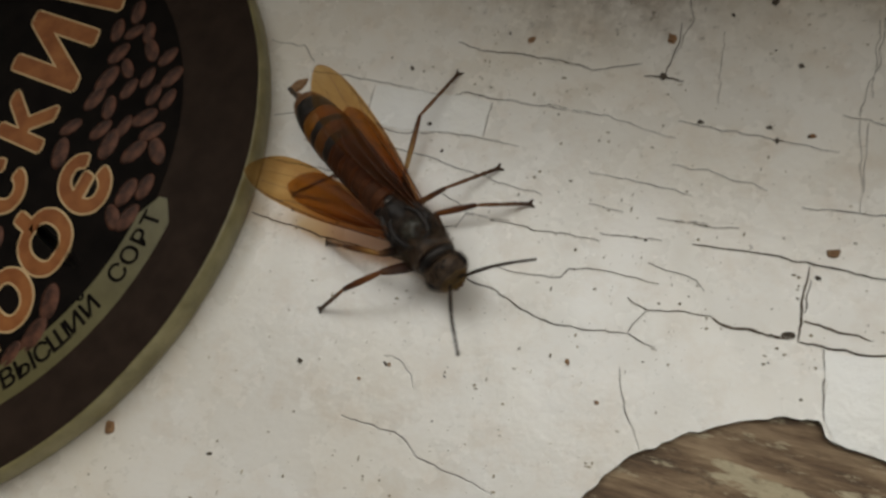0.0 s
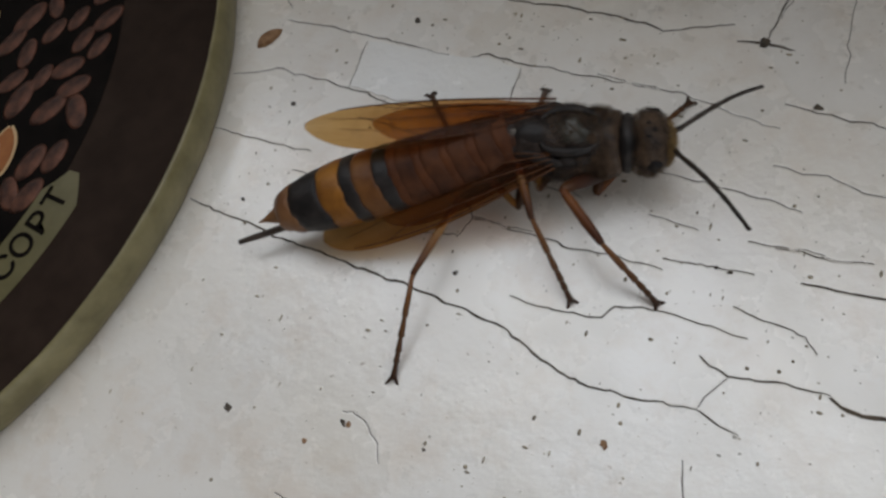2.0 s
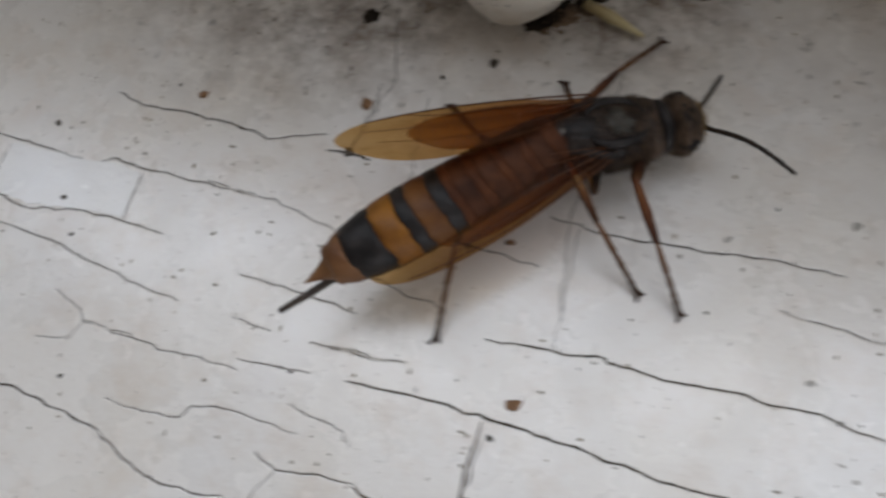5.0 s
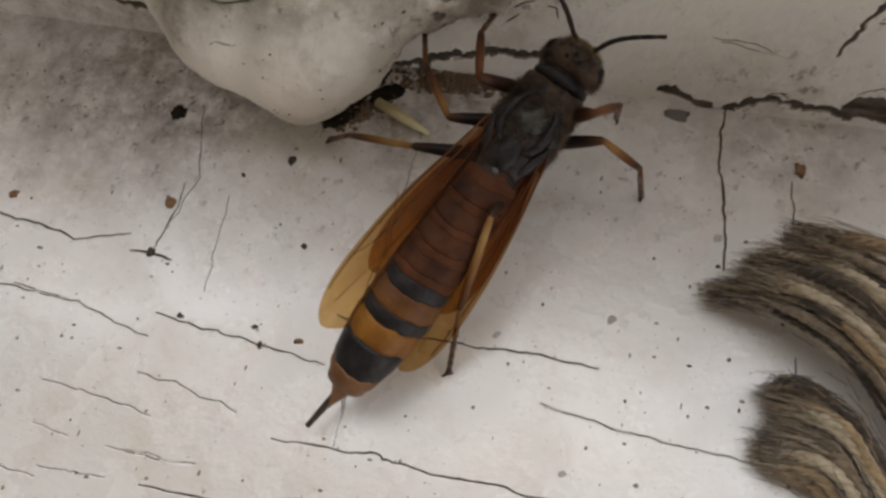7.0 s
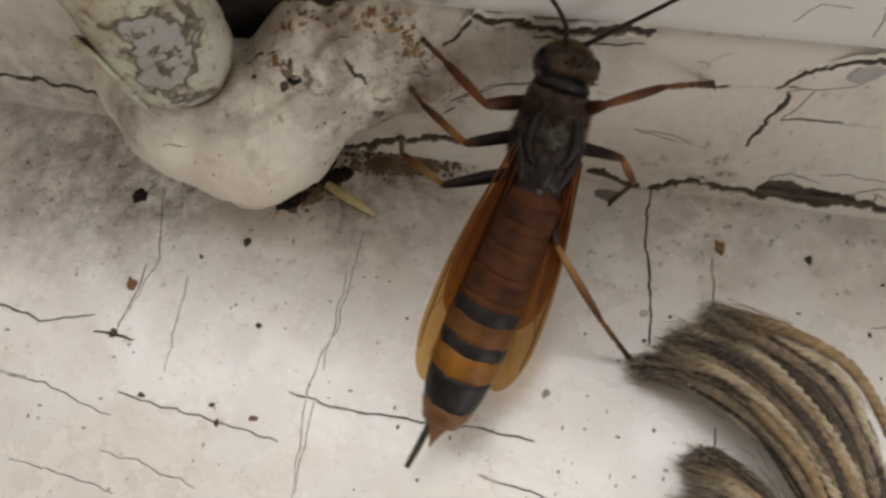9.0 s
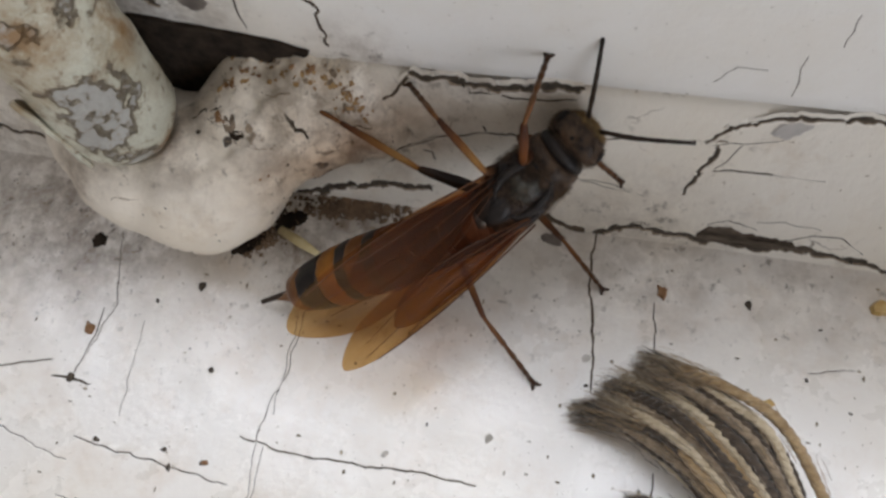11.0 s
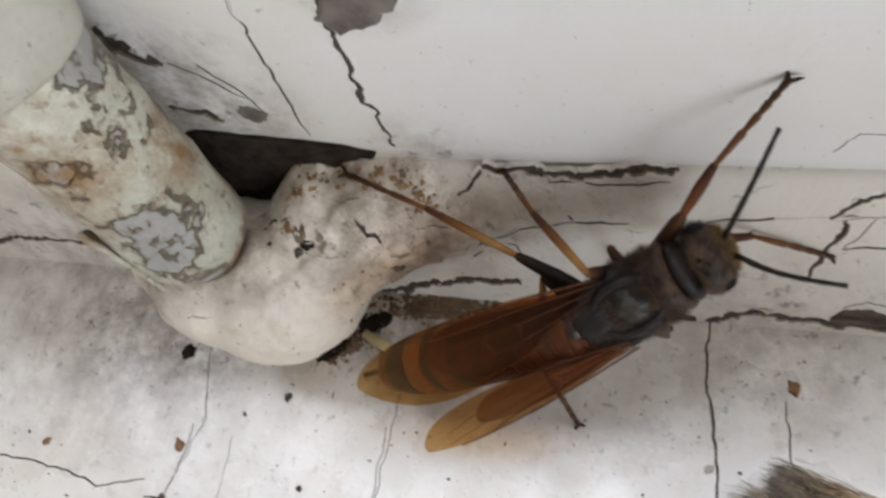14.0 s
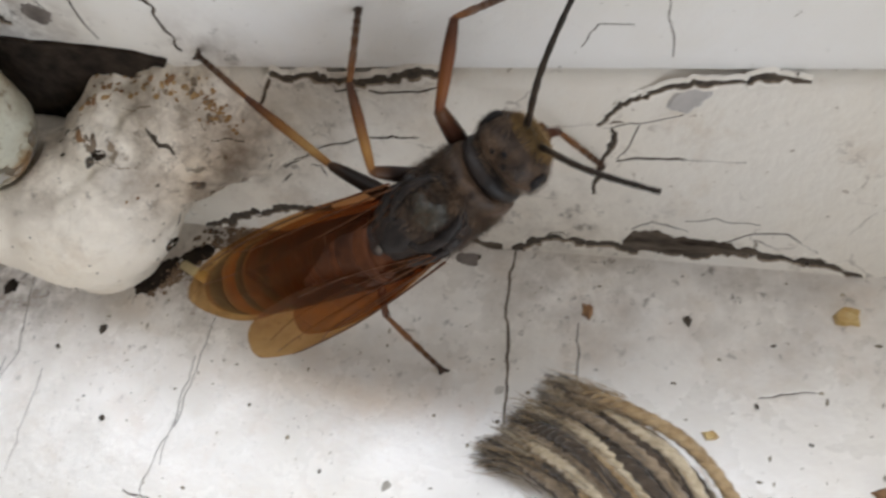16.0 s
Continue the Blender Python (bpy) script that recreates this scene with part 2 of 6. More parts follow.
YELLOW_CHIP = plain("yellow_resin", (0.45, 0.27, 0.07), (0.62, 0.47, 0.2), 900, 0.35)
STRAW = plain("straw", (0.50, 0.40, 0.20), (0.62, 0.53, 0.30), 900, 0.6)
NEW_PAINT = old_paint("newer_paint", (0.83, 0.83, 0.82), (0.66, 0.60, 0.52), (0.58, 0.9), 0.16, relief=0.35, gloss=1.0)
RUST = plain("rusty_crust", (0.20, 0.10, 0.035), (0.42, 0.28, 0.13), 900, 0.8, relief=0.6)
TORN = plain("torn_grey_wood", (0.014, 0.010, 0.008), (0.15, 0.12, 0.092), 600, 0.9, relief=1.0, stretch=(0.3, 1.8, 1.8), gloss=0.1)
BARE_GREY = plain("bare_grey_patch", (0.10, 0.085, 0.075), (0.22, 0.19, 0.17), 420, 0.8)
PALE_CHIP = plain("bare_patch", (0.40, 0.39, 0.38), (0.50, 0.48, 0.46), 500, 0.7)
PLASTER = plain("room_plaster", (0.42, 0.37, 0.31), (0.47, 0.42, 0.36), 20, 0.9)
BOARDS = plain("floor_boards", (0.22, 0.13, 0.07), (0.32, 0.20, 0.11), 12, 0.5, stretch=(1, 12, 1))
LID_BROWN = plain("lid_brown_print", (0.020, 0.0125, 0.009), (0.029, 0.0185, 0.0135), 300, 0.6, relief=0.05, gloss=0.05)
LID_BLACK = plain("lid_black_print", (0.004, 0.0032, 0.0028), (0.008, 0.006, 0.005), 300, 0.6, relief=0.05, gloss=0.03)
LID_OLIVE = plain("lid_olive_rim", (0.125, 0.105, 0.042), (0.21, 0.18, 0.085), 260, 0.45, relief=0.15)
LID_BAND = plain("lid_olive_band", (0.085, 0.072, 0.026), (0.115, 0.098, 0.040), 300, 0.4, relief=0.05)
BEAN = plain("printed_bean", (0.014, 0.006, 0.004), (0.13, 0.052, 0.031), 420, 0.5, relief=0.05, gloss=0.2)
LETTER_GOLD = plain("letter_copper", (0.17, 0.050, 0.012), (0.30, 0.115, 0.035), 200, 0.5, relief=0.05, gloss=0.2)
LETTER_EDGE = plain("letter_cream_edge", (0.46, 0.30, 0.15), (0.56, 0.40, 0.22), 300, 0.5, relief=0.05, gloss=0.2)


# ---- mesh helpers ----
def mesh_of(name, bm, *mats, smooth=True):
    bm.normal_update()
    me = bpy.data.meshes.new(name)
    bm.to_mesh(me)
    bm.free()
    for m in mats:
        me.materials.append(m)
    if smooth:
        me.polygons.foreach_set("use_smooth", [True] * len(me.polygons))
    return me


def part(name, bm, mats, parent=None, label="", smooth=True):
    """Links a bmesh as one mesh object under a thing, or at top level."""
    ob = new(name, mesh_of(name, bm, *(mats if isinstance(mats, (list, tuple)) else [mats]), smooth=smooth))
    ob.parent = parent
    return tagged(ob, label) if label else ob


def raw(verts, faces):
    bm = bmesh.new()
    vs = [bm.verts.new(Vector(v) * MM) for v in verts]
    for f in faces:
        bm.faces.new([vs[i] for i in f])
    return bm


def lathe(bm, profile, sides=24, axis="x", squash=(1.0, 1.0), bend=None):
    """Rings of (place along the axis, radius), in mm, closed at both ends."""
    rings = []
    for a, r in profile:
        ring = []
        for k in range(sides):
            u, v = r * squash[0] * math.cos(2 * math.pi * k / sides), r * squash[1] * math.sin(2 * math.pi * k / sides)
            p = Vector((a, u, v)) if axis == "x" else Vector((u, v, a))
            if bend:
                p += Vector(bend(a))
            ring.append(bm.verts.new(p * MM))
        rings.append(ring)
    for p, q in zip(rings, rings[1:]):
        for k in range(sides):
            bm.faces.new((p[k], p[(k + 1) % sides], q[(k + 1) % sides], q[k]))
    bm.faces.new(rings[0][::-1])
    bm.faces.new(rings[-1])
    return bm


def tube(bm, points, radii, sides=6, index=0):
    """A tube along points (mm), with a radius at each."""
    rings = []
    for i, p in enumerate(points):
        p = Vector(p)
        way = (Vector(points[min(i + 1, len(points) - 1)]) - Vector(points[max(i - 1, 0)])).normalized()
        side = way.orthogonal().normalized() if not rings else (last - way * last.dot(way)).normalized()
        last, other = side, way.cross(side)
        rings.append([bm.verts.new((p + radii[i] * (math.cos(2 * math.pi * k / sides) * side + math.sin(2 * math.pi * k / sides) * other)) * MM) for k in range(sides)])
    for p, q in zip(rings, rings[1:]):
        for k in range(sides):
            bm.faces.new((p[k], p[(k + 1) % sides], q[(k + 1) % sides], q[k])).material_index = index
    bm.faces.new(rings[0][::-1]).material_index = index
    bm.faces.new(rings[-1]).material_index = index
    return bm


def ball(bm, centre, radii, turn=None, rings=10, sides=16):
    m = Matrix.Translation(Vector(centre) * MM) @ (turn or Matrix()) @ Matrix.Diagonal((*(Vector(radii) * MM), 1))
    bmesh.ops.create_uvsphere(bm, u_segments=sides, v_segments=rings, radius=1, matrix=m)
    return bm


def roughened(bm, size, amount):
    for v in bm.verts:
        v.co += Vector(noise.noise_vector(v.co / (size * MM))) * amount * MM
    return bm


# ---- the setting ----
# The sill: a board of weathered wood under a skin of old white paint, from which a piece has flaked off.
RAIL_Y, LEAN_Y, RAIL_TOP, WALL_Y = 29.0, 4.0 / 18.0, 18.3, 33.2


def box(x0, x1, y0, y1, z0, z1):
    bm = bmesh.new()
    bmesh.ops.create_cube(bm, size=1, matrix=Matrix.LocRotScale(Vector((x0 + x1, y0 + y1, z0 + z1)) / 2 * MM, None, Vector((x1 - x0, y1 - y0, z1 - z0)) * MM))
    return bm


sill = part("sill", box(-420, 420, -130, 40, -28, -0.7), WOOD, smooth=False)
tagged(sill, "weathered wooden window sill under cracked white gloss paint", "window sill", kind="structure")


def paint_skin():
    """The coat of paint on the sill: a sheet 0.7 mm thick round the bare patch."""
    hole = []
    for a, r in ((178, 21.5), (156, 21.6), (148, 21.4), (138, 21.0), (122, 20.6), (108, 20.9), (98, 21.3), (89, 21.6), (87, 20.2), (82, 19.8), (74, 20.2), (66, 20.6), (50, 21), (20, 22), (-20, 22), (-60, 22), (-100, 21), (-140, 21)):
        hole.append(Vector((17.0 + r * math.cos(radians(a)), -52.0 + r * math.sin(radians(a)), 0)))
    fine = []
    for p, q in zip(hole, hole[1:] + hole[:1]):
        for k in range(6):
            c = p.lerp(q, k / 6)
            fine.append(c + 0.35 * Vector(noise.noise_vector(c / 1.3)).to_2d().to_3d())
    outer = [Vector(v) for v in ((-420, -130, 0), (420, -130, 0), (420, 33, 0), (-420, 33, 0))]
    bm = bmesh.new()
    flat = [bm.verts.new(v * MM) for v in outer + fine]
    from mathutils.geometry import tessellate_polygon
    for tri in tessellate_polygon([outer, fine]):
        bm.faces.new([flat[i] for i in tri])
    low = [bm.verts.new((v + Vector((0, 0, -0.75))) * MM) for v in fine]
    rim = flat[4:]
    for k in range(len(rim)):
        j = (k + 1) % len(rim)
        bm.faces.new((rim[k], rim[j], low[j], low[k])).material_index = 1
    bmesh.ops.recalc_face_normals(bm, faces=bm.faces)
    return bm


skin = part("paint_coat", paint_skin(), [SILL_PAINT, DIRT_AND_SHADE], sill, "cracked yellowed white paint", smooth=False)


def swept(profile, x0, x1, steps, wobble, size):
    """A moulding: the profile (y, z) carried along x, a little uneven as hand-planed and painted wood is."""
    bm = bmesh.new()
    rows = []
    for k in range(steps + 1):
        x = x0 + (x1 - x0) * k / steps
        row = []
        for y, z in profile:
            w = noise.noise_vector(Vector((x / size, y / size, z / size)))
            row.append(bm.verts.new(Vector((x, y + wobble * w.y, z + wobble * w.z)) * MM))
        rows.append(row)
    for p, q in zip(rows, rows[1:]):
        for k in range(len(profile) - 1):
            bm.faces.new((p[k], q[k], q[k + 1], p[k + 1]))
    bmesh.ops.recalc_face_normals(bm, faces=bm.faces)
    return bm


rail = part("frame_rail", swept([(44, -2), (RAIL_Y - 0.3, -2)] + [(RAIL_Y + LEAN_Y * z, z) for z in (0.3, 3.0, 6.0, 9.0, 12.0, 15.0, 17.2)] + [(33.1, 17.9), (33.7, RAIL_TOP), (44, RAIL_TOP)], -420, 420, 420, 0.12, 6), RAIL_PAINT)
tagged(rail, "sloping white-painted wooden bottom rail of the window frame, cracked", "window frame", kind="structure")
sash = part("window_sash", swept([(60, RAIL_TOP), (33.9, RAIL_TOP + 0.1), (33.3, RAIL_TOP + 0.7), (WALL_Y, 20.5), (WALL_Y, 40), (WALL_Y, 62), (WALL_Y, 98), (WALL_Y + 0.8, 104), (38, 107), (43, 109), (60, 109)], -420, 1020, 360, 0.07, 9), WALL_PAINT)
tagged(sash, "white-painted wooden window sash above the sill", "window frame", kind="structure")


def opening_wall():
    """The wall round the window: four blocks left, right, below and above the opening."""
    x0, x1, z0, z1 = OPENING
    bm = bmesh.new()
    for block in ((-1800, x0, 44, 320, -850, 1750), (x1, 1150, 44, 320, -850, 1750), (x0, x1, 60, 320, -850, 18), (x0, x1, 44, 320, z1, 1750), (-1800, 1150, -100, 44, -850, -30)):
        m = Matrix.LocRotScale(Vector((block[0] + block[1], block[2] + block[3], block[4] + block[5])) / 2 * MM, None, Vector((block[1] - block[0], block[3] - block[2], block[5] - block[4])) * MM)
        bmesh.ops.create_cube(bm, size=1, matrix=m)
    return bm


tagged(part("wall_north", opening_wall(), PLASTER, smooth=False), "plastered wall round the window opening", "wall", kind="structure")
for name, block in (("wall_south", (-1800, 1150, -2100, -2000, -850, 1750)), ("wall_west", (-1900, -1800, -2000, 320, -850, 1750))):
    tagged(part(name, box(*block), PLASTER, smooth=False), "plain plastered wall of the room", "wall", kind="structure")


def east_wall():
    """The wall with the added second window: four blocks round its opening."""
    y0, y1, z0, z1 = EAST_OPENING
    bm = bmesh.new()
    for block in ((-2000, y0, -850, 1750), (y1, 320, -850, 1750), (y0, y1, -850, z0), (y0, y1, z1, 1750)):
        m = Matrix.LocRotScale(Vector((2 * EAST_X + 100, block[0] + block[1], block[2] + block[3])) / 2 * MM, None, Vector((100, block[1] - block[0], block[3] - block[2])) * MM)
        bmesh.ops.create_cube(bm, size=1, matrix=m)
    return bm


tagged(part("wall_east", east_wall(), PLASTER, smooth=False), "plastered wall with an added, unseen second window opening", "wall", kind="structure")
tagged(part("floor", box(-1800, 1150, -2000, 320, -950, -850), BOARDS, smooth=False), "brown wooden floor of the room", "floor", kind="structure")
tagged(part("ceiling", box(-1800, 1150, -2000, 320, 1750, 1850), PLASTER, smooth=False), "plain pale ceiling of the room", "ceiling", kind="structure")


# ---- cracks in the paint, each a dirt-filled groove between lifted lips ----
CRACK_HOLDERS = {"sill": sill, "rail": rail, "wall": sash}
CRACK_PAINTS = {"sill": SILL_PAINT, "rail": RAIL_PAINT, "wall": WALL_PAINT}


def on_plane(plane, a, b):
    if plane == "sill":
        return Vector((a, b, 0)), Vector((0, 0, 1))
    if plane == "rail":
        return Vector((a, RAIL_Y + LEAN_Y * b - 0.02, b)), Vector((0, -1, LEAN_Y)).normalized()
    return Vector((a, WALL_Y - 0.02, b)), Vector((0, -1, 0))


def crack(plane, width, *points):
    rnd = random.Random(int(1000 * abs(points[0][0])) + len(points))
    path = []
    for p, q in zip(points, points[1:]):
        p, q = Vector(p), Vector(q)
        n = max(2, int((q - p).length / (0.45 if width < 0.4 else 0.24)))
        path += [p.lerp(q, k / n) for k in range(n)]
    path.append(Vector(points[-1]))
    width *= 0.85
    jag = 0.30 if width < 0.36 else 0.6
    line = []
    for i, p in enumerate(path):
        w = noise.noise_vector(Vector((p.x / 1.7, p.y / 1.7, width * 10))) + 0.5 * noise.noise_vector(Vector((p.x / 0.5, p.y / 0.5, 3)))
        fade = min(1, (i + 0.5) / 3, (len(path) - i - 0.5) / 3)
        line.append(p + jag * fade * w.to_2d())
    bm, rows = bmesh.new(), []
    lift = 0.02 if plane == "rail" and width > 0.4 else 0.0
    for i, p in enumerate(line):
        way = (line[min(i + 1, len(line) - 1)] - line[max(i - 1, 0)]).normalized()
        side = Vector((-way.y, way.x))
        along = i / (len(line) - 1)
        half = 0.5 * width * (0.35 + 0.65 * math.sin(math.pi * min(1, max(0, 0.06 + 0.94 * along))) ** 0.4) * max(0.3 if width < 0.8 else 0.5, 1 + (0.45 if width < 0.5 else 0.9) * (noise.noise(Vector((p.x / 0.9, p.y / 0.9, 5))) + 0.6 * noise.noise(Vector((p.x / 3.2, p.y / 3.2, 8)))))
        # each edge breaks in its own way
        edges = []
        for k in (0, 1):
            torn = 0.0 if width < 0.4 else 0.55 * noise.noise(Vector((p.x / 0.55, p.y / 0.55, 11 + 7 * k))) + 0.45 * noise.noise(Vector((p.x / 0.22, p.y / 0.22, 17 + 9 * k))) + 0.5 * noise.noise(Vector((p.x / 2.2, p.y / 2.2, 23 + 5 * k)))
            edges.append(max(half * max(0.55, 1 + torn), 0.035))
        lip = 0.3 * width + 0.2
        row = []
        for off, up in ((-edges[0] - lip, -0.02), (-edges[0], 0.03 + 0.07 * width), (-0.6 * edges[0], 0.015), (0.6 * edges[1], 0.015), (edges[1], 0.02 + 0.08 * width), (edges[1] + lip, -0.02)):
            q, normal = on_plane(plane, *(p + side * off))
            row.append(bm.verts.new((q + normal * (up + lift * (up > 0))) * MM))
        rows.append(row)
    for p, q in zip(rows, rows[1:]):
        for k in range(5):
            # the shade under an open joint's upper lip is coloured black, brown stain below
            deep = (2, 3 if points[-1][0] > points[0][0] else 1) if width > 0.42 else (2,) if width > 0.24 else (1, 2, 3)
            bm.faces.new((p[k], q[k], q[k + 1], p[k + 1])).material_index = 0 if k in (0, 4) else 1 if k in deep else 2
    bmesh.ops.recalc_face_normals(bm, faces=bm.faces)
    part("crack", bm, [CRACK_PAINTS[plane], DIRT_AND_SHADE, STAIN], CRACK_HOLDERS[plane])


crack("sill", 0.22, (-49.9, -21.0), (-39.6, -22.2), (-26.7, -23.2), (-18.0, -24.1), (-11.1, -26.6), (-6.5, -26.7), (-1.9, -26.0))
crack("sill", 0.16, (-1.9, -26.0), (-0.2, -26.7), (1.1, -26.9))
crack("sill", 0.10, (-1.9, -26.0), (-1.4, -24.6), (-0.4, -23.2))
crack("sill", 0.18, (-2.6, -22.2), (-0.4, -23.2), (3.1, -22.4), (6.2, -22.4))
crack("sill", 0.38, (6.1, -22.5), (7.0, -23.0), (11.4, -23.1), (13.8, -23.0))
crack("sill", 0.28, (14.4, -23.2), (19.7, -23.3), (22.5, -22.8), (24.8, -23.0))
crack("sill", 0.30, (14.4, -23.2), (14.3, -20.7), (14.3, -17.3), (14.4, -15.1))
crack("sill", 0.30, (14.5, -20.9), (17.6, -21.2), (20.9, -21.6))
crack("sill", 0.24, (2.7, -14.9), (9.4, -14.6), (16.5, -14.8), (20.6, -15.2), (25.3, -15.5), (29.4, -15.8), (32.9, -15.6))
crack("sill", 0.13, (-1.3, -17.9), (1.1, -18.5), (3.9, -18.7), (4.8, -19.8))
crack("sill", 0.18, (0.5, -12.7), (7.1, -12.2))
crack("sill", 0.20, (12.9, -8.7), (17.5, -8.4), (21.9, -8.0), (25.1, -8.3), (28.0, -8.3), (32.1, -8.1), (34.1, -8.3), (38.0, -8.3), (42.5, -8.8))
crack("sill", 0.20, (15.4, 2.9), (18.6, 2.5), (22.0, 2.2), (27.8, 2.5), (33.7, 3.1), (38.5, 2.9))
crack("sill", 0.16, (-36.8, -9.1), (-31.2, -9.5), (-25.3, -10.4), (-19.0, -11.7), (-14.5, -12.1))
crack("sill", 0.13, (-51.1, -13.4), (-44.2, -13.6), (-39.9, -13.5))
crack("sill", 0.20, (-49.0, -0.0), (-42.1, -0.2), (-37.1, -0.6), (-28.8, -1.2), (-27.0, -0.3), (-22.0, -0.7), (-16.3, -0.7), (-11.2, -1.0))
crack("sill", 0.18, (-52.1, -7.2), (-47.8, -5.8), (-39.1, -6.3), (-34.2, -7.0), (-28.3, -6.2), (-23.4, -6.2), (-18.7, -6.5))
crack("sill", 0.10, (-39.1, -6.3), (-39.3, -1.0))
crack("sill", 0.12, (-23.3, -5.9), (-23.5, -1.1))
crack("sill", 0.24, (-30.2, 6.9), (-27.0, 6.0), (-20.9, 6.0), (-16.7, 5.8), (-12.5, 5.0), (-9.5, 5.8), (-6.8, 6.6))
crack("sill", 0.28, (-6.3, 4.9), (-4.1, 5.1), (-1.7, 4.8))
crack("sill", 0.18, (-4.1, 5.3), (-3.4, 8.4), (-3.4, 12.8))
crack("sill", 0.10, (17.7, 15.5), (18.0, 5.5))
crack("sill", 0.10, (18.0, 2.4), (18.3, -8.3))
crack("sill", 0.13, (-26.8, -13.9), (-23.3, -15.1), (-22.7, -16.1), (-17.4, -16.0))
crack("sill", 0.10, (-22.7, -16.1), (-23.3, -17.9), (-26.6, -18.4))
crack("sill", 0.12, (-41.0, -15.7), (-36.3, -16.0), (-32.5, -16.6))
crack("sill", 0.12, (-27.1, -34.5), (-24.8, -34.6), (-23.4, -35.9), (-22.7, -37.2))
crack("sill", 0.13, (16.6, -23.3), (17.3, -26.3))
crack("sill", 0.13, (-56.9, 4.0), (-51.3, 3.6), (-49.2, 1.4))
crack("sill", 0.18, (-29.8, -42.0), (-23.3, -42.2), (-20.0, -44.0), (-15.4, -44.8), (-11.5, -45.5))
crack("sill", 0.13, (-1.9, -29.7), (-0.6, -33.6), (1.6, -37.3))
crack("sill", 0.16, (16.8, -23.4), (17.7, -30.3))
crack("sill", 0.15, (34.7, -1.1), (38.3, -1.5), (41.8, -1.8))
crack("sill", 0.16, (14.7, -16.5), (14.5, -20.5))
crack("sill", 0.13, (-16.7, -0.4), (-10.2, -0.9), (-6.8, -1.6), (-1.3, -2.6))
crack("sill", 0.18, (-1.4, -0.3), (3.5, -0.9), (10.3, -1.2), (15.6, -1.7))
crack("sill", 0.14, (-9.8, -8.4), (-4.3, -8.6), (1.7, -9.3))
crack("sill", 0.13, (-1.1, -5.9), (3.8, -6.2), (9.2, -7.3))
crack("sill", 0.13, (34.3, -0.9), (38.2, -1.5), (42.8, -1.8), (51.1, -1.9))
crack("sill", 0.12, (-1.4, -12.6), (6.7, -12.3))
crack("sill", 0.12, (-7.0, -15.5), (-0.4, -15.1))
crack("sill", 0.10, (18.3, 20.0), (18.2, 9.9), (17.0, 3.6), (18.4, -8.1))
crack("sill", 0.12, (-4.6, 21.4), (-2.2, 13.4), (-3.4, 7.7))
crack("sill", 0.09, (1.6, 12.2), (2.5, 2.4))
crack("sill", 0.30, (45.6, 29.0), (45.6, 23.3), (46.7, 17.9), (47.2, 13.2))
crack("sill", 0.16, (51.9, 22.7), (52.6, 16.9))
crack("sill", 0.14, (53.5, 7.0), (53.6, 4.2))
crack("sill", 0.12, (65.8, 18.3), (69.7, 19.2))
crack("rail", 0.22, (25.9, 8.6), (29.7, 11.1), (34.7, 12.5))
crack("rail", 0.3, (45.1, 13.3), (50.2, 14.0), (52.4, 14.6), (55.1, 14.6))
crack("rail", 0.52, (54.3, 14.0), (53.7, 11.0), (52.5, 7.5))
crack("rail", 0.14, (56.2, 14.4), (55.3, 12.4), (54.5, 11.1))
crack("rail", 0.24, (54.5, 11.0), (56.0, 11.3), (58.9, 11.4), (63.4, 11.3))
crack("rail", 0.1, (43.4, 7.6), (49.8, 6.7))
crack("rail", 0.55, (53.3, 14.2), (54.6, 15.8), (56.3, 16.9), (59.0, 17.8), (61.5, 18.1), (62.7, 18.1))
crack("rail", 0.10, (52.2, 14.2), (53.8, 14.1), (57.0, 14.8), (59.1, 15.4))
crack("rail", 0.14, (50.3, 6.1), (50.0, 2.4))
crack("rail", 0.24, (33.5, 16.9), (36.2, 17.1), (39.0, 16.8), (42.6, 17.4))
crack("rail", 0.95, (28.5, 18.5), (31.0, 18.3), (34.3, 17.9), (39.6, 18.3), (43.2, 18.8))
crack("rail", 0.42, (25.7, 15.0), (28.5, 18.2))
crack("rail", 0.41, (24.2, 15.2), (25.5, 11.7), (26.7, 9.5))
crack("rail", 0.65, (62.8, 18.0), (64.6, 18.1), (66.6, 18.1))
crack("wall", 0.26, (17.6, 46.0), (16.7, 37.3), (16.1, 31.3), (15.2, 22.3))
crack("wall", 0.5, (24.2, 46.0), (22.9, 36.9), (22.1, 29.9), (22.1, 20.9))
crack("wall", 0.25, (10.3, 31.3), (12.0, 28.2), (12.7, 25.5))
crack("wall", 0.10, (60.0, 29.7), (60.0, 26.4))
crack("wall", 0.10, (58.1, 25.2), (58.3, 20.3))
crack("wall", 0.10, (52.6, 21.2), (53.9, 23.3), (56.0, 23.2))
# two wide dark strips put in the shade of the grimy gaps beside the bolt
crack("wall", 1.5, (4.3, 35.5), (5.3, 33.1), (7.4, 31.4))
crack("wall", 1.1, (4.1, 26.0), (6.9, 25.7), (8.2, 24.3))
crack("wall", 0.25, (7.9, 31.6), (10.4, 29.3), (12.1, 27.2))
crack("rail", 1.15, (39.2, 1.4), (40.7, 1.8), (43.4, 0.3), (45.4, -0.4), (47.7, 1.4), (50.0, 2.2), (52.5, 1.7), (55.1, 1.4), (57.5, 1.1), (59.5, 1.0), (61.6, 1.4), (63.5, 2.1), (66.4, 1.7), (69.9, 1.2), (72.7, -0.2), (75.4, -1.2))
crack("rail", 0.15, (62.7, 2.9), (64.8, 4.2), (67.0, 4.2), (69.4, 2.4))
crack("rail", 0.14, (55.5, 3.7), (57.1, 4.7), (59.9, 3.8))
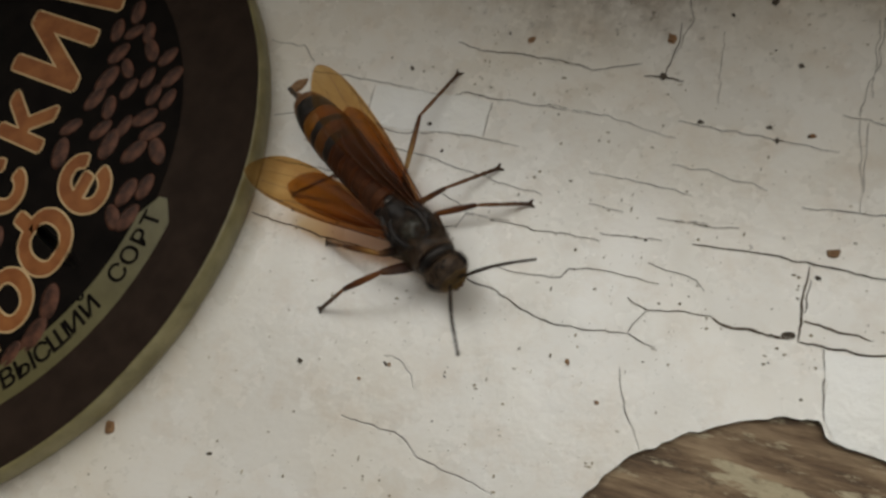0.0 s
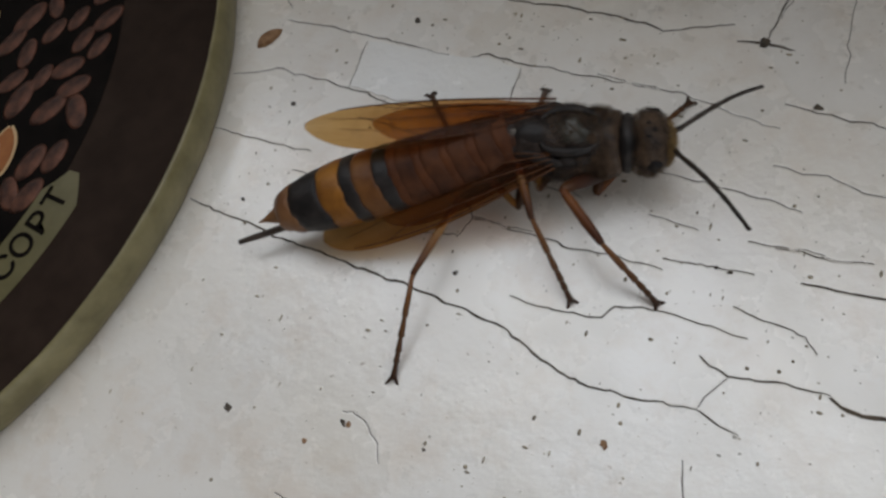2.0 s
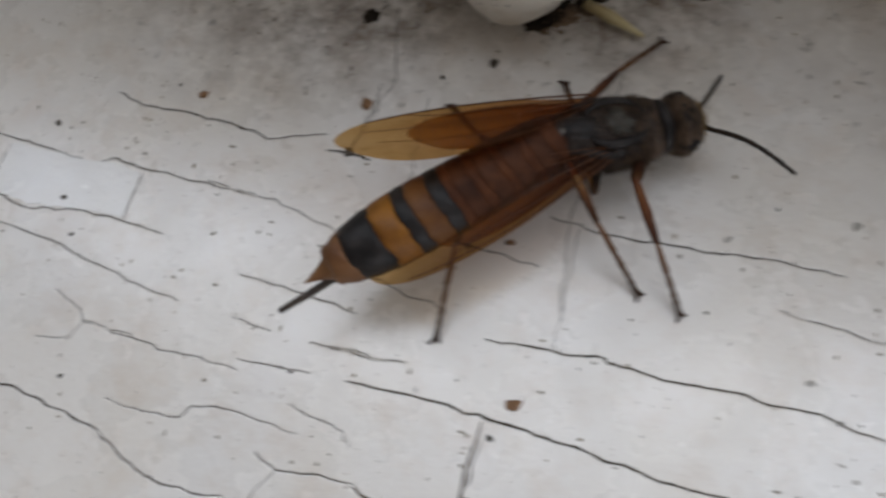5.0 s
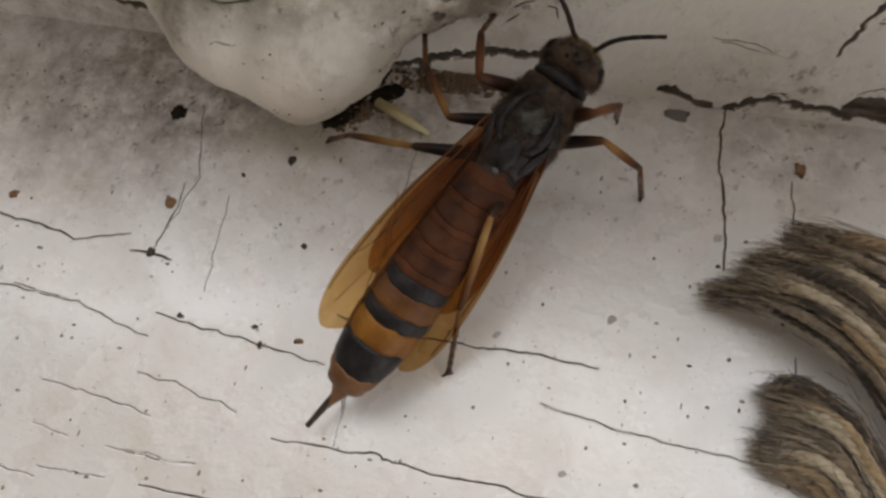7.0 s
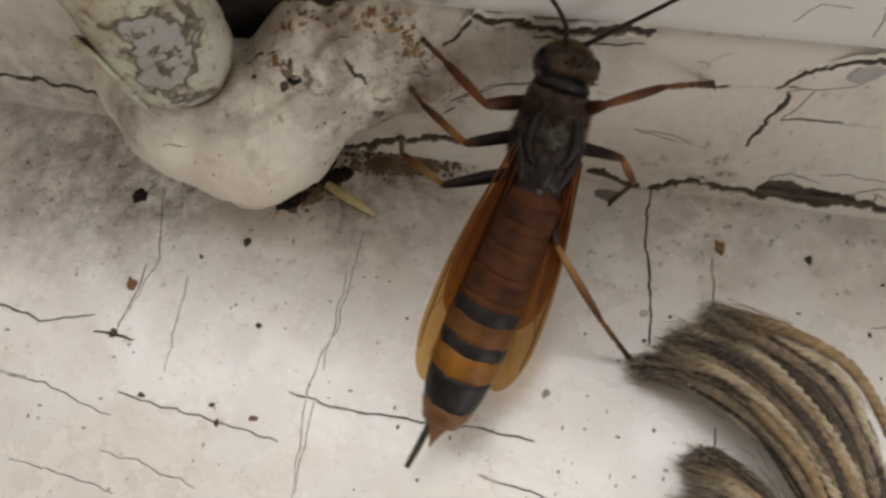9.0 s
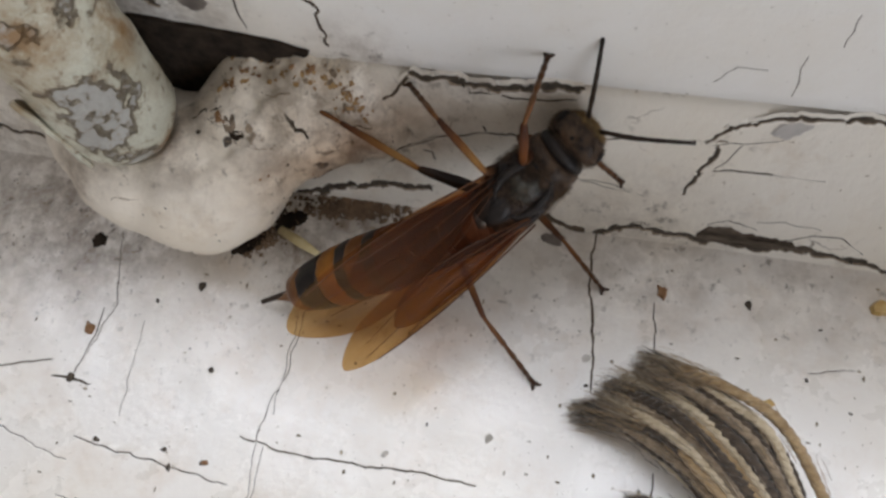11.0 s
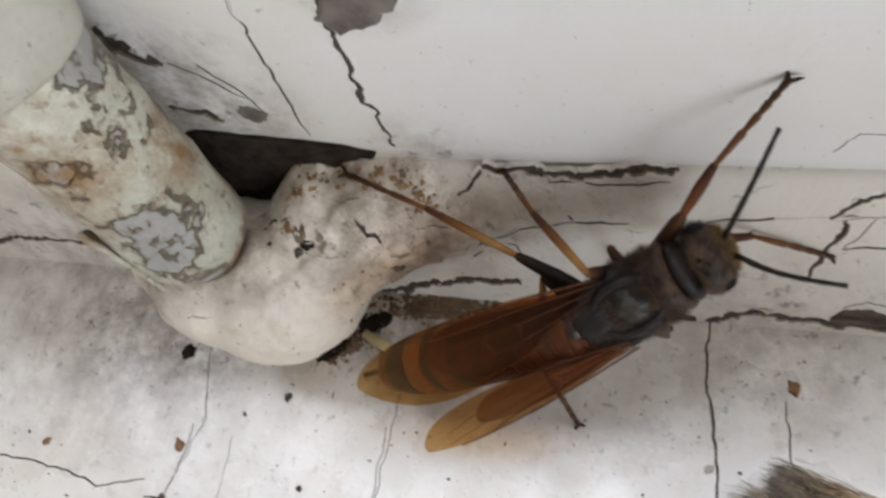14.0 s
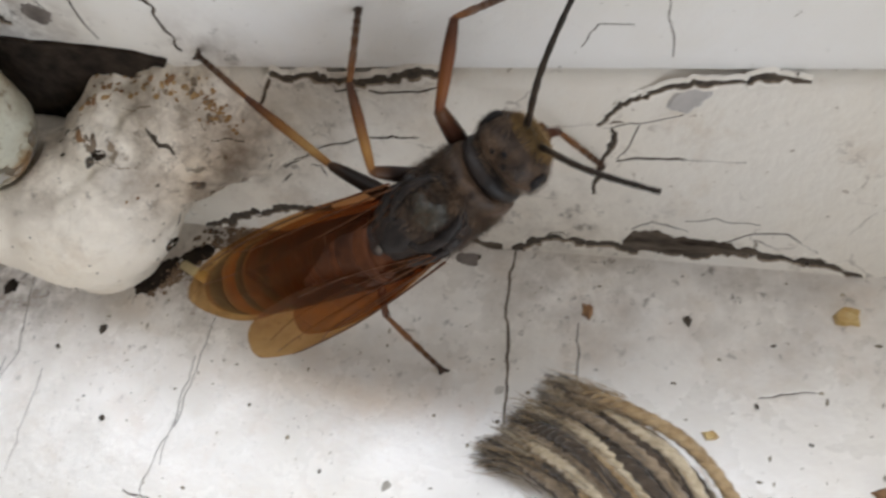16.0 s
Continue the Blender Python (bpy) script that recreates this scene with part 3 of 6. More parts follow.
crack("rail", 0.10, (59.6, 5.0), (62.0, 5.5), (65.0, 5.0))
crack("sill", 0.14, (-17.4, -21.7), (-13.8, -21.8), (-11.2, -21.8), (-10.2, -21.5), (-9.4, -20.3), (-7.5, -19.8), (-5.3, -19.8), (-1.9, -19.9), (0.2, -20.0))
crack("sill", 0.14, (-22.7, -15.9), (-18.5, -16.3), (-14.3, -16.4), (-11.2, -16.4), (-8.5, -16.3), (-6.8, -16.5))
crack("sill", 0.10, (-9.0, -12.2), (-5.1, -12.6))
crack("rail", 0.27, (27.2, 9.6), (30.2, 11.1), (34.5, 12.4), (39.4, 12.6))
crack("rail", 0.24, (34.6, 13.2), (35.0, 12.4))
crack("rail", 0.24, (26.5, 9.8), (25.6, 13.4), (24.1, 14.2))
crack("rail", 0.24, (21.6, 13.5), (21.7, 12.0), (20.6, 11.6), (23.9, 11.3), (24.9, 9.5), (24.8, 8.5), (22.8, 6.7))
crack("rail", 0.2, (23.6, 10.5), (24.4, 9.2), (23.6, 7.0))
crack("rail", 0.2, (28.7, 9.2), (29.6, 8.9), (29.8, 7.9))
crack("rail", 0.2, (26.3, 7.9), (24.6, 6.3))
crack("rail", 0.11, (42.8, 7.9), (46.2, 7.7), (49.4, 6.6))
crack("rail", 0.10, (50.2, 13.1), (51.7, 12.0), (54.2, 11.4))
crack("rail", 0.9, (-46.0, 3.2), (-38.0, 3.4), (-29.0, 4.9), (-20.0, 4.5), (-13.6, 3.7), (-7.0, 3.0))
crack("rail", 1.15, (29.0, 3.7), (25.5, 3.8), (20.3, 2.4), (16.2, 1.2), (10.2, -2.9))


def torn_wood(upper_line, lower_line):
    """A strip of grey splintered wood where the paint of the rail has broken off."""
    bm, rows = bmesh.new(), []
    n, m = 90, 7
    for i in range(n + 1):
        u = i / n
        a, b = (Vector(line[min(int(u * (len(line) - 1)), len(line) - 2)]).lerp(Vector(line[min(int(u * (len(line) - 1)), len(line) - 2) + 1]), u * (len(line) - 1) - min(int(u * (len(line) - 1)), len(line) - 2)) for line in (upper_line, lower_line))
        a.y += 0.35 * noise.noise(Vector((a.x / 0.5, 0.3, 1)))
        b.y += 0.35 * noise.noise(Vector((b.x / 0.5, 0.7, 9)))
        row = []
        for j in range(m + 1):
            p = a.lerp(b, j / m)
            q, normal = on_plane("rail", p.x, p.y)
            up = -0.04 if j in (0, m) else 0.13 + 0.12 * abs(noise.noise(Vector((p.x / 1.6, p.y / 0.35, 4))))
            row.append(bm.verts.new((q + normal * up) * MM))
        rows.append(row)
    for p, q in zip(rows, rows[1:]):
        for k in range(m):
            bm.faces.new((p[k], p[k + 1], q[k + 1], q[k]))
    bmesh.ops.recalc_face_normals(bm, faces=bm.faces)
    part("torn_wood", bm, TORN, rail, "grey splintered wood in the open crack")


torn_wood([(54.8, 2.4), (55.6, 3.4), (57.5, 3.8), (58.8, 3.1), (62.0, 2.9), (65.2, 2.3)], [(54.8, 1.4), (56.4, 1.1), (58.0, 0.9), (59.8, 0.9), (62.2, 1.4), (65.2, 1.8)])
torn_wood([(39.2, 1.9), (40.7, 2.1), (43.0, 0.9), (44.4, 0.6)], [(39.2, 1.3), (40.6, 1.1), (42.8, 0.1), (44.4, -0.2)])


# ---- flecks, chips and crumbs on the paint ----
def fleck(name, x, y, size, mat, label, category, tall=0.35, plane="sill", seed=1, long=1.0, turn=0.0):
    """A crumb with a broken outline, resting on the surface."""
    rnd = random.Random(seed * 977 + int(10 * x) + int(7 * y))
    bm = bmesh.new()
    place, normal = on_plane(plane, x, y)
    size *= 0.82
    n = rnd.randint(8, 12) if tall > 0.1 else 34
    lower, upper_ring = [], []
    flat = normal.orthogonal().normalized() if plane != "sill" else Vector((1, 0, 0))
    other = normal.cross(flat)
    for k in range(n):
        a = 2 * math.pi * k / n
        r = size * (rnd.uniform(0.6, 1.2) if tall > 0.1 else 0.95 + 0.35 * noise.noise(Vector((1.2 * math.cos(a), 1.2 * math.sin(a), x))) + 0.2 * noise.noise(Vector((4 * math.cos(a), 4 * math.sin(a), y)))) / 2
        u, v = r * long * math.cos(a), r / long ** 0.5 * math.sin(a)
        u, v = u * math.cos(turn) - v * math.sin(turn), u * math.sin(turn) + v * math.cos(turn)
        lower.append(bm.verts.new((place + flat * u + other * v - normal * 0.05) * MM))
        upper_ring.append(bm.verts.new((place + 0.8 * (flat * u + other * v) + normal * tall * size * (rnd.uniform(0.5, 1) if tall > 0.1 else 0.8)) * MM))
    for k in range(n):
        j = (k + 1) % n
        bm.faces.new((lower[k], lower[j], upper_ring[j], upper_ring[k]))
    bm.faces.new(upper_ring)
    bm.faces.new(lower[::-1])
    return tagged(part(name, bm, mat, smooth=False), label, category, group="flecks on the sill")


def flake(points, tall, label):
    """A raised flake of paint with a clean-broken edge."""
    bm = bmesh.new()
    rim = []
    for p, q in zip(points, points[1:] + points[:1]):
        for k in range(8):
            c = Vector((*p, 0)).lerp(Vector((*q, 0)), k / 8)
            rim.append(c + 0.3 * Vector(noise.noise_vector(c / 1.1)).to_2d().to_3d())
    low = [bm.verts.new((v - Vector((0, 0, 0.05))) * MM) for v in rim]
    high = [bm.verts.new((v + Vector((0, 0, tall))) * MM) for v in rim]
    bm.faces.new(high)
    for k in range(len(rim)):
        j = (k + 1) % len(rim)
        bm.faces.new((low[k], low[j], high[j], high[k]))
    bmesh.ops.triangulate(bm, faces=bm.faces)
    bmesh.ops.recalc_face_normals(bm, faces=bm.faces)
    part("paint_flake", bm, NEW_PAINT, sill, label, smooth=False)


flake([(-39.2, -1.0), (-33.0, -0.9), (-28.2, -1.0), (-26.8, -0.6), (-23.6, -1.2), (-23.4, -5.9), (-28.2, -6.0), (-34.0, -6.7), (-39.0, -6.1)], 0.09, "raised flake of whiter paint")
flake([(16.9, -23.6), (25.5, -22.9), (34.0, -22.6), (34.0, -33.2), (23.3, -32.6), (20.0, -32.3), (18.4, -31.8), (17.8, -30.2)], 0.10, "curling flake of whiter paint at the bare patch")

DARK, BROWN = "small dark speck of dirt stuck to the paint", "small brown crumb on the white paint"
for x, y, s in ((-43.8, -50.0, 0.9), (-36.8, -37.4, 1.25), (-4.1, 5.1, 1.5), (15.3, -16.1, 0.9), (-35.2, 2.2, 1.0), (-30.5, -5.3, 1.1), (-44.0, -9.1, 0.8), (-27.9, -8.6, 0.7), (-2.1, -15.4, 0.6), (12.0, -25.9, 0.4), (-26.7, -35.3, 0.8), (-19.7, -35.1, 0.5), (-44.5, -19.7, 0.7), (-22.4, -21.1, 0.8), (2.2, 14.5, 0.8), (6.6, 16.9, 1.5), (-23.8, 8.9, 0.6), (10.4, 8.6, 1.0), (8.3, 0.3, 0.9), (12.5, -0.2, 0.9), (60.4, 23.9, 1.2), (32.9, 7.4, 0.5), (7.5, 10.2, 0.5), (39.4, -8.4, 0.6), (65.7, 17.6, 0.6), (66.7, 22.5, 0.5), (69.4, 15.3, 0.5), (-19.7, -40.0, 0.5), (22.5, -26.2, 0.5), (57.3, 14.8, 0.4), (1.0, -0.13, 1.0), (9.3, -1.3, 1.0), (-3.1, -15.3, 0.5), (46.7, 13.6, 0.6)):
    fleck("dirt_speck", x, y, 0.85 * s, DIRT_AND_SHADE, DARK, "dirt", 0.25, long=1.0 + 0.35 * abs(math.sin(7 * x)), turn=y)
for x, y, s in ((-57.5, -50.6, 1.9), (-20.8, 8.3, 1.2), (-4.1, 10.4, 1.6), (16.4, -13.3, 1.6), (-7.2, -30.4, 0.9), (-3.4, -33.8, 0.7), (-26.2, -35.3, 0.7), (52.5, 23.8, 1.7), (-29.2, -37.6, 0.6), (12.8, -0.1, 0.9)):
    fleck("brown_crumb", x, y, s, BROWN_CHIP, BROWN, "crumb", 0.35, long=1.2, turn=x)
for x, y, s in ((15.2, -16.2, 0.9), (1.0, -27.0, 0.9), (8.6, -14.1, 0.8), (29.6, 4.0, 1.3), (37.1, -6.0, 1.2), (38.8, 7.2, 1.6), (46.4, 16.2, 1.6), (40.9, -12.2, 0.8)):
    fleck("grey_chip", x, y, 0.65 * s, GREY_CHIP, "grey bare spot where the paint has chipped off", "paint chip", 0.06, long=1.25, turn=y)
fleck("husk", -50.2, -2.6, 2.4, BROWN_CHIP, "light brown curled seed husk lying on the sill", "husk", 0.3, long=1.5, turn=0.9)
fleck("resin_drop", 71.8, 25.4, 2.4, YELLOW_CHIP, "dried yellow resin drop beside the window rail", "resin", 0.4)
fleck("wood_crumb", 62.6, 14.9, 1.3, YELLOW_CHIP, "small square tan crumb of wood on the sill", "crumb", 0.35, long=1.2)
fleck("wood_crumb", 74.6, 12.6, 3.0, BROWN_CHIP, "broken brown crumb of wood on the sill", "crumb", 0.3, long=1.5)
fleck("chipped_spot", 13.4, -22.7, 1.4, DIRT_AND_SHADE, "black corner where a paint flake has broken away", "paint chip", 0.04, long=1.7, turn=0.2)
# flat near-black flecks stand for the shadow under the keeper's edge
fleck("under_shade", 10.3, 22.9, 4.4, HOLLOW_SHADE, "dark fleck for the shadowed gap under the edge of the keeper", "gap", 0.04, long=1.7, turn=0.85)
fleck("under_shade", 13.8, 25.6, 3.6, HOLLOW_SHADE, "dark fleck for the shadowed gap under the edge of the keeper", "gap", 0.05, long=1.5, turn=0.5)
fleck("nail_hole", 42.0, 27.8, 1.1, DIRT_AND_SHADE, "dark dirt in an oval nail hole", "dirt", 0.09, long=1.5, turn=0.5)
fleck("nail_hole", 41.4, 27.7, 2.3, BARE_GREY, "oval dark nail hole filled with dirt", "nail hole", 0.05, long=1.35)
fleck("nail_hole", -6.9, 20.1, 2.4, HOLLOW_SHADE, "round dark hole in the dirty paint", "nail hole", 0.05)
fleck("bare_spot", 59.4, 16.6, 2.7, PALE_CHIP, "grey bare patch under lifted paint on the rail", "paint chip", 0.02, plane="rail", long=1.35)
fleck("bare_spot", 11.6, 25.1, 3.3, BARE_GREY, "grey bare patch on the sash beside the bolt", "paint chip", 0.04, plane="wall")
fleck("bare_spot", 25.6, 36.9, 6.6, BARE_GREY, "grey dirty bare patch on the sash", "paint chip", 0.04, plane="wall", long=1.4)


def fine_specks():
    """The uncountable fine dirt on the sill, in clusters."""
    rnd = random.Random(5)
    verts, faces = [], []
    for _ in range(4600):
        x, y = rnd.uniform(-62, 80), rnd.uniform(-58, 28)
        if (x + 98.5) ** 2 + (y + 21.8) ** 2 < 52 ** 2 or (x - 17) ** 2 + (y + 52) ** 2 < 22.5 ** 2:
            continue
        if noise.noise(Vector((x / 9, y / 9, 1))) < rnd.uniform(-0.5, 0.5):
            continue
        s = 0.05 + 0.16 * rnd.random() ** 3
        a, e = rnd.uniform(0, 6.3), rnd.uniform(0.5, 1.6)
        base = len(verts)
        for k in range(5):
            u, v = s * e * math.cos(a + 1.257 * k), s / e * math.sin(a + 1.257 * k)
            verts.append((x + u, y + v, 0.004))
        verts.append((x, y, 0.05 + 0.3 * s))
        faces += [(base + k, base + (k + 1) % 5, base + 5) for k in range(5)]
    return raw(verts, faces)


tagged(part("fine_dirt", fine_specks(), plain("fine_dirt", (0.12, 0.10, 0.07), (0.35, 0.29, 0.2), 500, 0.8), smooth=False), "fine dark dirt specks scattered over the painted sill", "dirt", kind="stuff")


# ---- the shallow coffee lid lying on the sill ----
LID_X, LID_Y = -99.6, -21.9


def thing(name, label, category, at=(0, 0, 0), group=""):
    ob = new(name)
    ob.empty_display_size = 0.005
    ob.location = Vector(at) * MM
    return tagged(ob, label, category, group)


def disc(radius, z, sides=128, inner=0.0):
    bm = bmesh.new()
    out = [bm.verts.new(Vector((radius * math.cos(2 * math.pi * k / sides), radius * math.sin(2 * math.pi * k / sides), z)) * MM) for k in range(sides)]
    low = [bm.verts.new(v.co - Vector((0, 0, 0.3 * MM))) for v in out]
    bm.faces.new(out)
    for k in range(sides):
        bm.faces.new((low[k], low[(k + 1) % sides], out[(k + 1) % sides], out[k]))
    return bm


def letter(text, size, x, y, z, turn, mat, parent, label="", slant=0.0, bold=0.0, name="letter"):
    """One letter of print as thin ink; bold spreads it by so many mm."""
    cu = bpy.data.curves.new("print", "FONT")
    cu.body, cu.size, cu.shear = text, size * MM, slant
    cu.align_x, cu.align_y, cu.fill_mode = "CENTER", "CENTER", "FRONT"
    tmp = bpy.data.objects.new("print", cu)
    scene.collection.objects.link(tmp)
    bpy.context.view_layer.update()
    me = bpy.data.meshes.new_from_object(tmp.evaluated_get(bpy.context.evaluated_depsgraph_get()))
    bpy.data.objects.remove(tmp)
    bm = bmesh.new()
    for k in range(8 if bold else 1):
        first = len(bm.verts)
        bm.from_mesh(me)
        bm.verts.ensure_lookup_table()
        for v in bm.verts[first:]:
            v.co += Vector((bold * math.cos(0.785 * k), bold * math.sin(0.785 * k), 0.004 * k)) * MM
    bpy.data.meshes.remove(me)
    ob = part(name, bm, mat, parent, label, smooth=False)
    ob.matrix_basis = pose(x * MM, y * MM, z * MM, 0, 0, turn)
    return ob


def make_lid():
    lid = thing("tin_lid", "round brown and olive coffee tin lid with printed beans", "tin lid", (LID_X, LID_Y, 0))
    rim = bmesh.new()
    prof = [(48.9, 3.5), (49.1, 3.75), (49.25, 4.0), (49.4, 4.08), (49.58, 3.95), (49.75, 3.4), (49.85, 2.6), (49.7, 1.2), (49.4, 0.3), (49.0, 0.0)]
    sides = 160
    rings = [[rim.verts.new(Vector((r * math.cos(2 * math.pi * k / sides), r * math.sin(2 * math.pi * k / sides), z)) * MM) for k in range(sides)] for r, z in prof]
    for p, q in zip(rings, rings[1:]):
        for k in range(sides):
            rim.faces.new((p[k], q[k], q[(k + 1) % sides], p[(k + 1) % sides]))
    for v in rim.verts:
        v.co += Vector(noise.noise_vector(v.co / (4 * MM))) * 0.12 * MM
    part("rim", rim, LID_OLIVE, lid, "worn olive-green rolled rim")
    panel = part("panel", disc(49.2, 3.75), LID_BROWN, lid, "dark brown printed panel", smooth=False)
    part("picture", disc(38.4, 3.79), LID_BLACK, lid, "black printed ground of the bean picture", smooth=False)
    # the olive ribbon with its lettering, along the lower right of the picture
    band = bmesh.new()
    top = []
    for k in range(41):
        a = radians(-56 + 55 * k / 40)
        pinch = min(1.0, (40 - k) / 3, k / 3)
        mid, half = 39.4, 2.4 * (0.25 + 0.75 * pinch)
        top.append([band.verts.new(Vector((r * math.cos(a), r * math.sin(a), 3.83)) * MM) for r in (mid - half, mid + half)])
    for p, q in zip(top, top[1:]):
        band.faces.new((p[0], p[1], q[1], q[0]))
    ribbon = part("ribbon", band, LID_BAND, lid, "olive ribbon lettered for top grade", smooth=False)
    for k, ch in enumerate("ВЫСШИЙ СОРТ"):
        if ch != " ":
            a = -43.0 + 37.5 * k / 10
            letter(ch, 3.5, 39.3 * math.cos(radians(a)), 39.3 * math.sin(radians(a)), 3.86, a + 90, LID_BLACK, ribbon, bold=0.07)
    spots = []
    for ch, x, y, size, turn in (("є", 26.6, -1.9, 14.0, 84), ("ф", 24.7, -10.3, 13.0, 80), ("о", 23.2, -18.4, 13.0, 76), ("к", 20.8, -26.0, 13.0, 72), ("с", 13.9, -4.5, 13.5, 88), ("к", 13.0, 5.0, 14.5, 92), ("и", 11.6, 16.4, 21.5, 93), ("й", 12.6, 29.5, 21.5, 97)):
        letter(ch, size, x, y, 3.92, turn, LETTER_EDGE, lid, "cream outline of a letter", 0.22, 0.62, "letter_outline")
        letter(ch, size, x, y, 3.98, turn, LETTER_GOLD, lid, "copper-coloured letter", 0.22, 0.32)
        spots.append((x, y, 0.5 * size))
    # coffee beans of the picture: low printed ovals with their cleft
    rnd = random.Random(11)
    placed = []
    for k in range(2600):
        a, r = rnd.uniform(-75, 80), 38 * rnd.uniform(0.05, 1) ** 0.5
        x, y = r * math.cos(radians(a)), r * math.sin(radians(a))
        if math.hypot(x, y) > 36.8 or (30 < x and y < -6) or (x < 20 and rnd.random() < 0.5) or any(math.hypot(1.5 * (x - u), y - v) < 3.3 for u, v in placed) or any(math.hypot(x - u, y - v) < r for u, v, r in spots):
            continue
        placed.append((x, y))
        bean = bmesh.new()
        s = rnd.uniform(1.7, 2.5)
        ball(bean, (0, 0, 0), (s, s * 0.54, 0.11), None, 6, 16)
        for v in bean.verts:
            if abs(v.co.y) < 0.12 * s * MM and v.co.z > 0:
                v.co.z *= 0.3
        ob = part("bean", bean, BEAN, lid)
        ob.matrix_basis = pose(x * MM, y * MM, 3.80 * MM, 0, 0, rnd.choice((60, 75, 95, 110)) + rnd.uniform(-20, 20))
    return lid


make_lid()


# ---- the window bolt and its keeper ----
def grown(bm, voxel):
    """The joined skin of overlapping lumps, as one smooth mesh."""
    tmp = new("lump", mesh_of("lump", bm))
    r = tmp.modifiers.new("skin", "REMESH")
    r.mode, r.voxel_size, r.use_smooth_shade = "VOXEL", voxel * MM, True
    s = tmp.modifiers.new("even", "SMOOTH")
    s.factor, s.iterations = 0.5, 8
    bpy.context.view_layer.update()
    me = bpy.data.meshes.new_from_object(tmp.evaluated_get(bpy.context.evaluated_depsgraph_get()))
    bpy.data.objects.remove(tmp)
    out = bmesh.new()
    out.from_mesh(me)
    bpy.data.meshes.remove(me)
    return out


BOLT_TIP, BOLT_WAY = Vector((5.1, 25.2, 20.95)), Vector((-0.009, 0.075, 0.997)).normalized()
BOLT_R, GUIDE_AT = 4.95, 18.6


def make_keeper():
    keeper = thing("bolt_keeper", "bulging white-painted bolt keeper with dirty pits, on the window rail", "bolt keeper")
    bm = bmesh.new()
    for c, r in (((7.5, 25.5, 9.2), 7.9), ((3.0, 25.5, 11.0), 7.2), ((-0.5, 26.5, 13.0), 5.5), ((9.6, 25.5, 9.3), 6.9), ((12.6, 27.6, 11.2), 6.0), ((16.6, 29.8, 12.0), 5.0), ((20.5, 31.5, 12.2), 4.4), ((24.0, 32.5, 11.5), 3.8), ((13.0, 30.0, 13.5), 5.0), ((17.5, 31.5, 14.0), 4.6), ((22.0, 33.0, 14.5), 3.6), ((13.5, 32.0, 15.5), 3.6), ((18.5, 33.2, 16.6), 3.0), ((23.0, 33.8, 16.6), 2.8), ((7.0, 24.5, 5.0), 5.6)):
        ball(bm, c, (r, r, r), None, 12, 20)
    bm = grown(bm, 0.55)
    for v in bm.verts:
        p = v.co / MM
        # the seat worn by the bolt
        along = (p - BOLT_TIP).dot(BOLT_WAY)
        nearest = BOLT_TIP + BOLT_WAY * max(along, 0)
        off = p - nearest
        if off.length < BOLT_R + 0.45:
            p = nearest + off.normalized() * (BOLT_R + 0.45)
        arm = min(1.0, max(0.0, (p.x - 8) / 5)) * min(1.0, max(0.0, (p.z - 4) / 6))
        w = Vector(noise.noise_vector(p / 3.2)) * 0.22 + Vector(noise.noise_vector(p / 1.7)) * 0.42 * arm + Vector(noise.noise_vector(p / 0.8)) * (0.10 + 0.20 * arm)
        v.co = (p + w) * MM
    from mathutils.bvhtree import BVHTree
    skin_of = BVHTree.FromBMesh(bm)
    body = part("body", bm, KEEPER_PAINT, keeper, "thickly painted cast body")
    rnd = random.Random(8)

    def down(p):
        spot = skin_of.find_nearest(Vector(p) * MM)
        return spot[0] / MM, spot[1]

    def scratch(points, wide, mat, name="crack", sink=0.35):
        """A crooked crack or gouge laid over the body through a few points."""
        line = []
        for p, q in zip(points, points[1:]):
            p, q = Vector(p), Vector(q)
            n = max(3, int((q - p).length / 0.28))
            for k in range(n):
                c = p.lerp(q, k / n)
                spot, normal = down(c + 0.35 * Vector(noise.noise_vector(c / 0.9)))
                line.append(spot - normal * sink * wide)
        bm = bmesh.new()
        tube(bm, line, [0.6 * wide * (0.3 + 0.7 * math.sin(math.pi * (k + 0.5) / len(line))) * rnd.uniform(0.6, 1.1) for k in range(len(line))], 6)
        part(name, bm, mat, body)

    def blister(p, size, mat, long=1.0):
        """A burst blister or pit with a broken edge."""
        spot, normal = down(p)
        bm = bmesh.new()
        ball(bm, (0, 0, 0), (size * long, size, 0.10), None, 5, 11)
        roughened(bm, 0.35, 0.6 * size)
        bm.transform(Matrix.Translation(spot * MM) @ normal.to_track_quat("Z", "Y").to_matrix().to_4x4() @ Matrix.Rotation(rnd.uniform(0, 6), 4, "Z"))
        part("pit", bm, mat, body)

    # the gouge over the arm, cracks along its shoulder and round its foot
    scratch([(17.2, 29.0, 18.2), (18.0, 28.5, 17.6), (19.2, 27.7, 16.3), (20.3, 27.4, 14.8), (20.6, 27.2, 13.4)], 0.95, BARE_GREY, "gouge", 0.75)
    scratch([(18.2, 28.4, 17.4), (19.3, 27.7, 16.0), (20.2, 27.4, 14.9)], 0.42, DIRT_AND_SHADE, "gouge", 0.1)
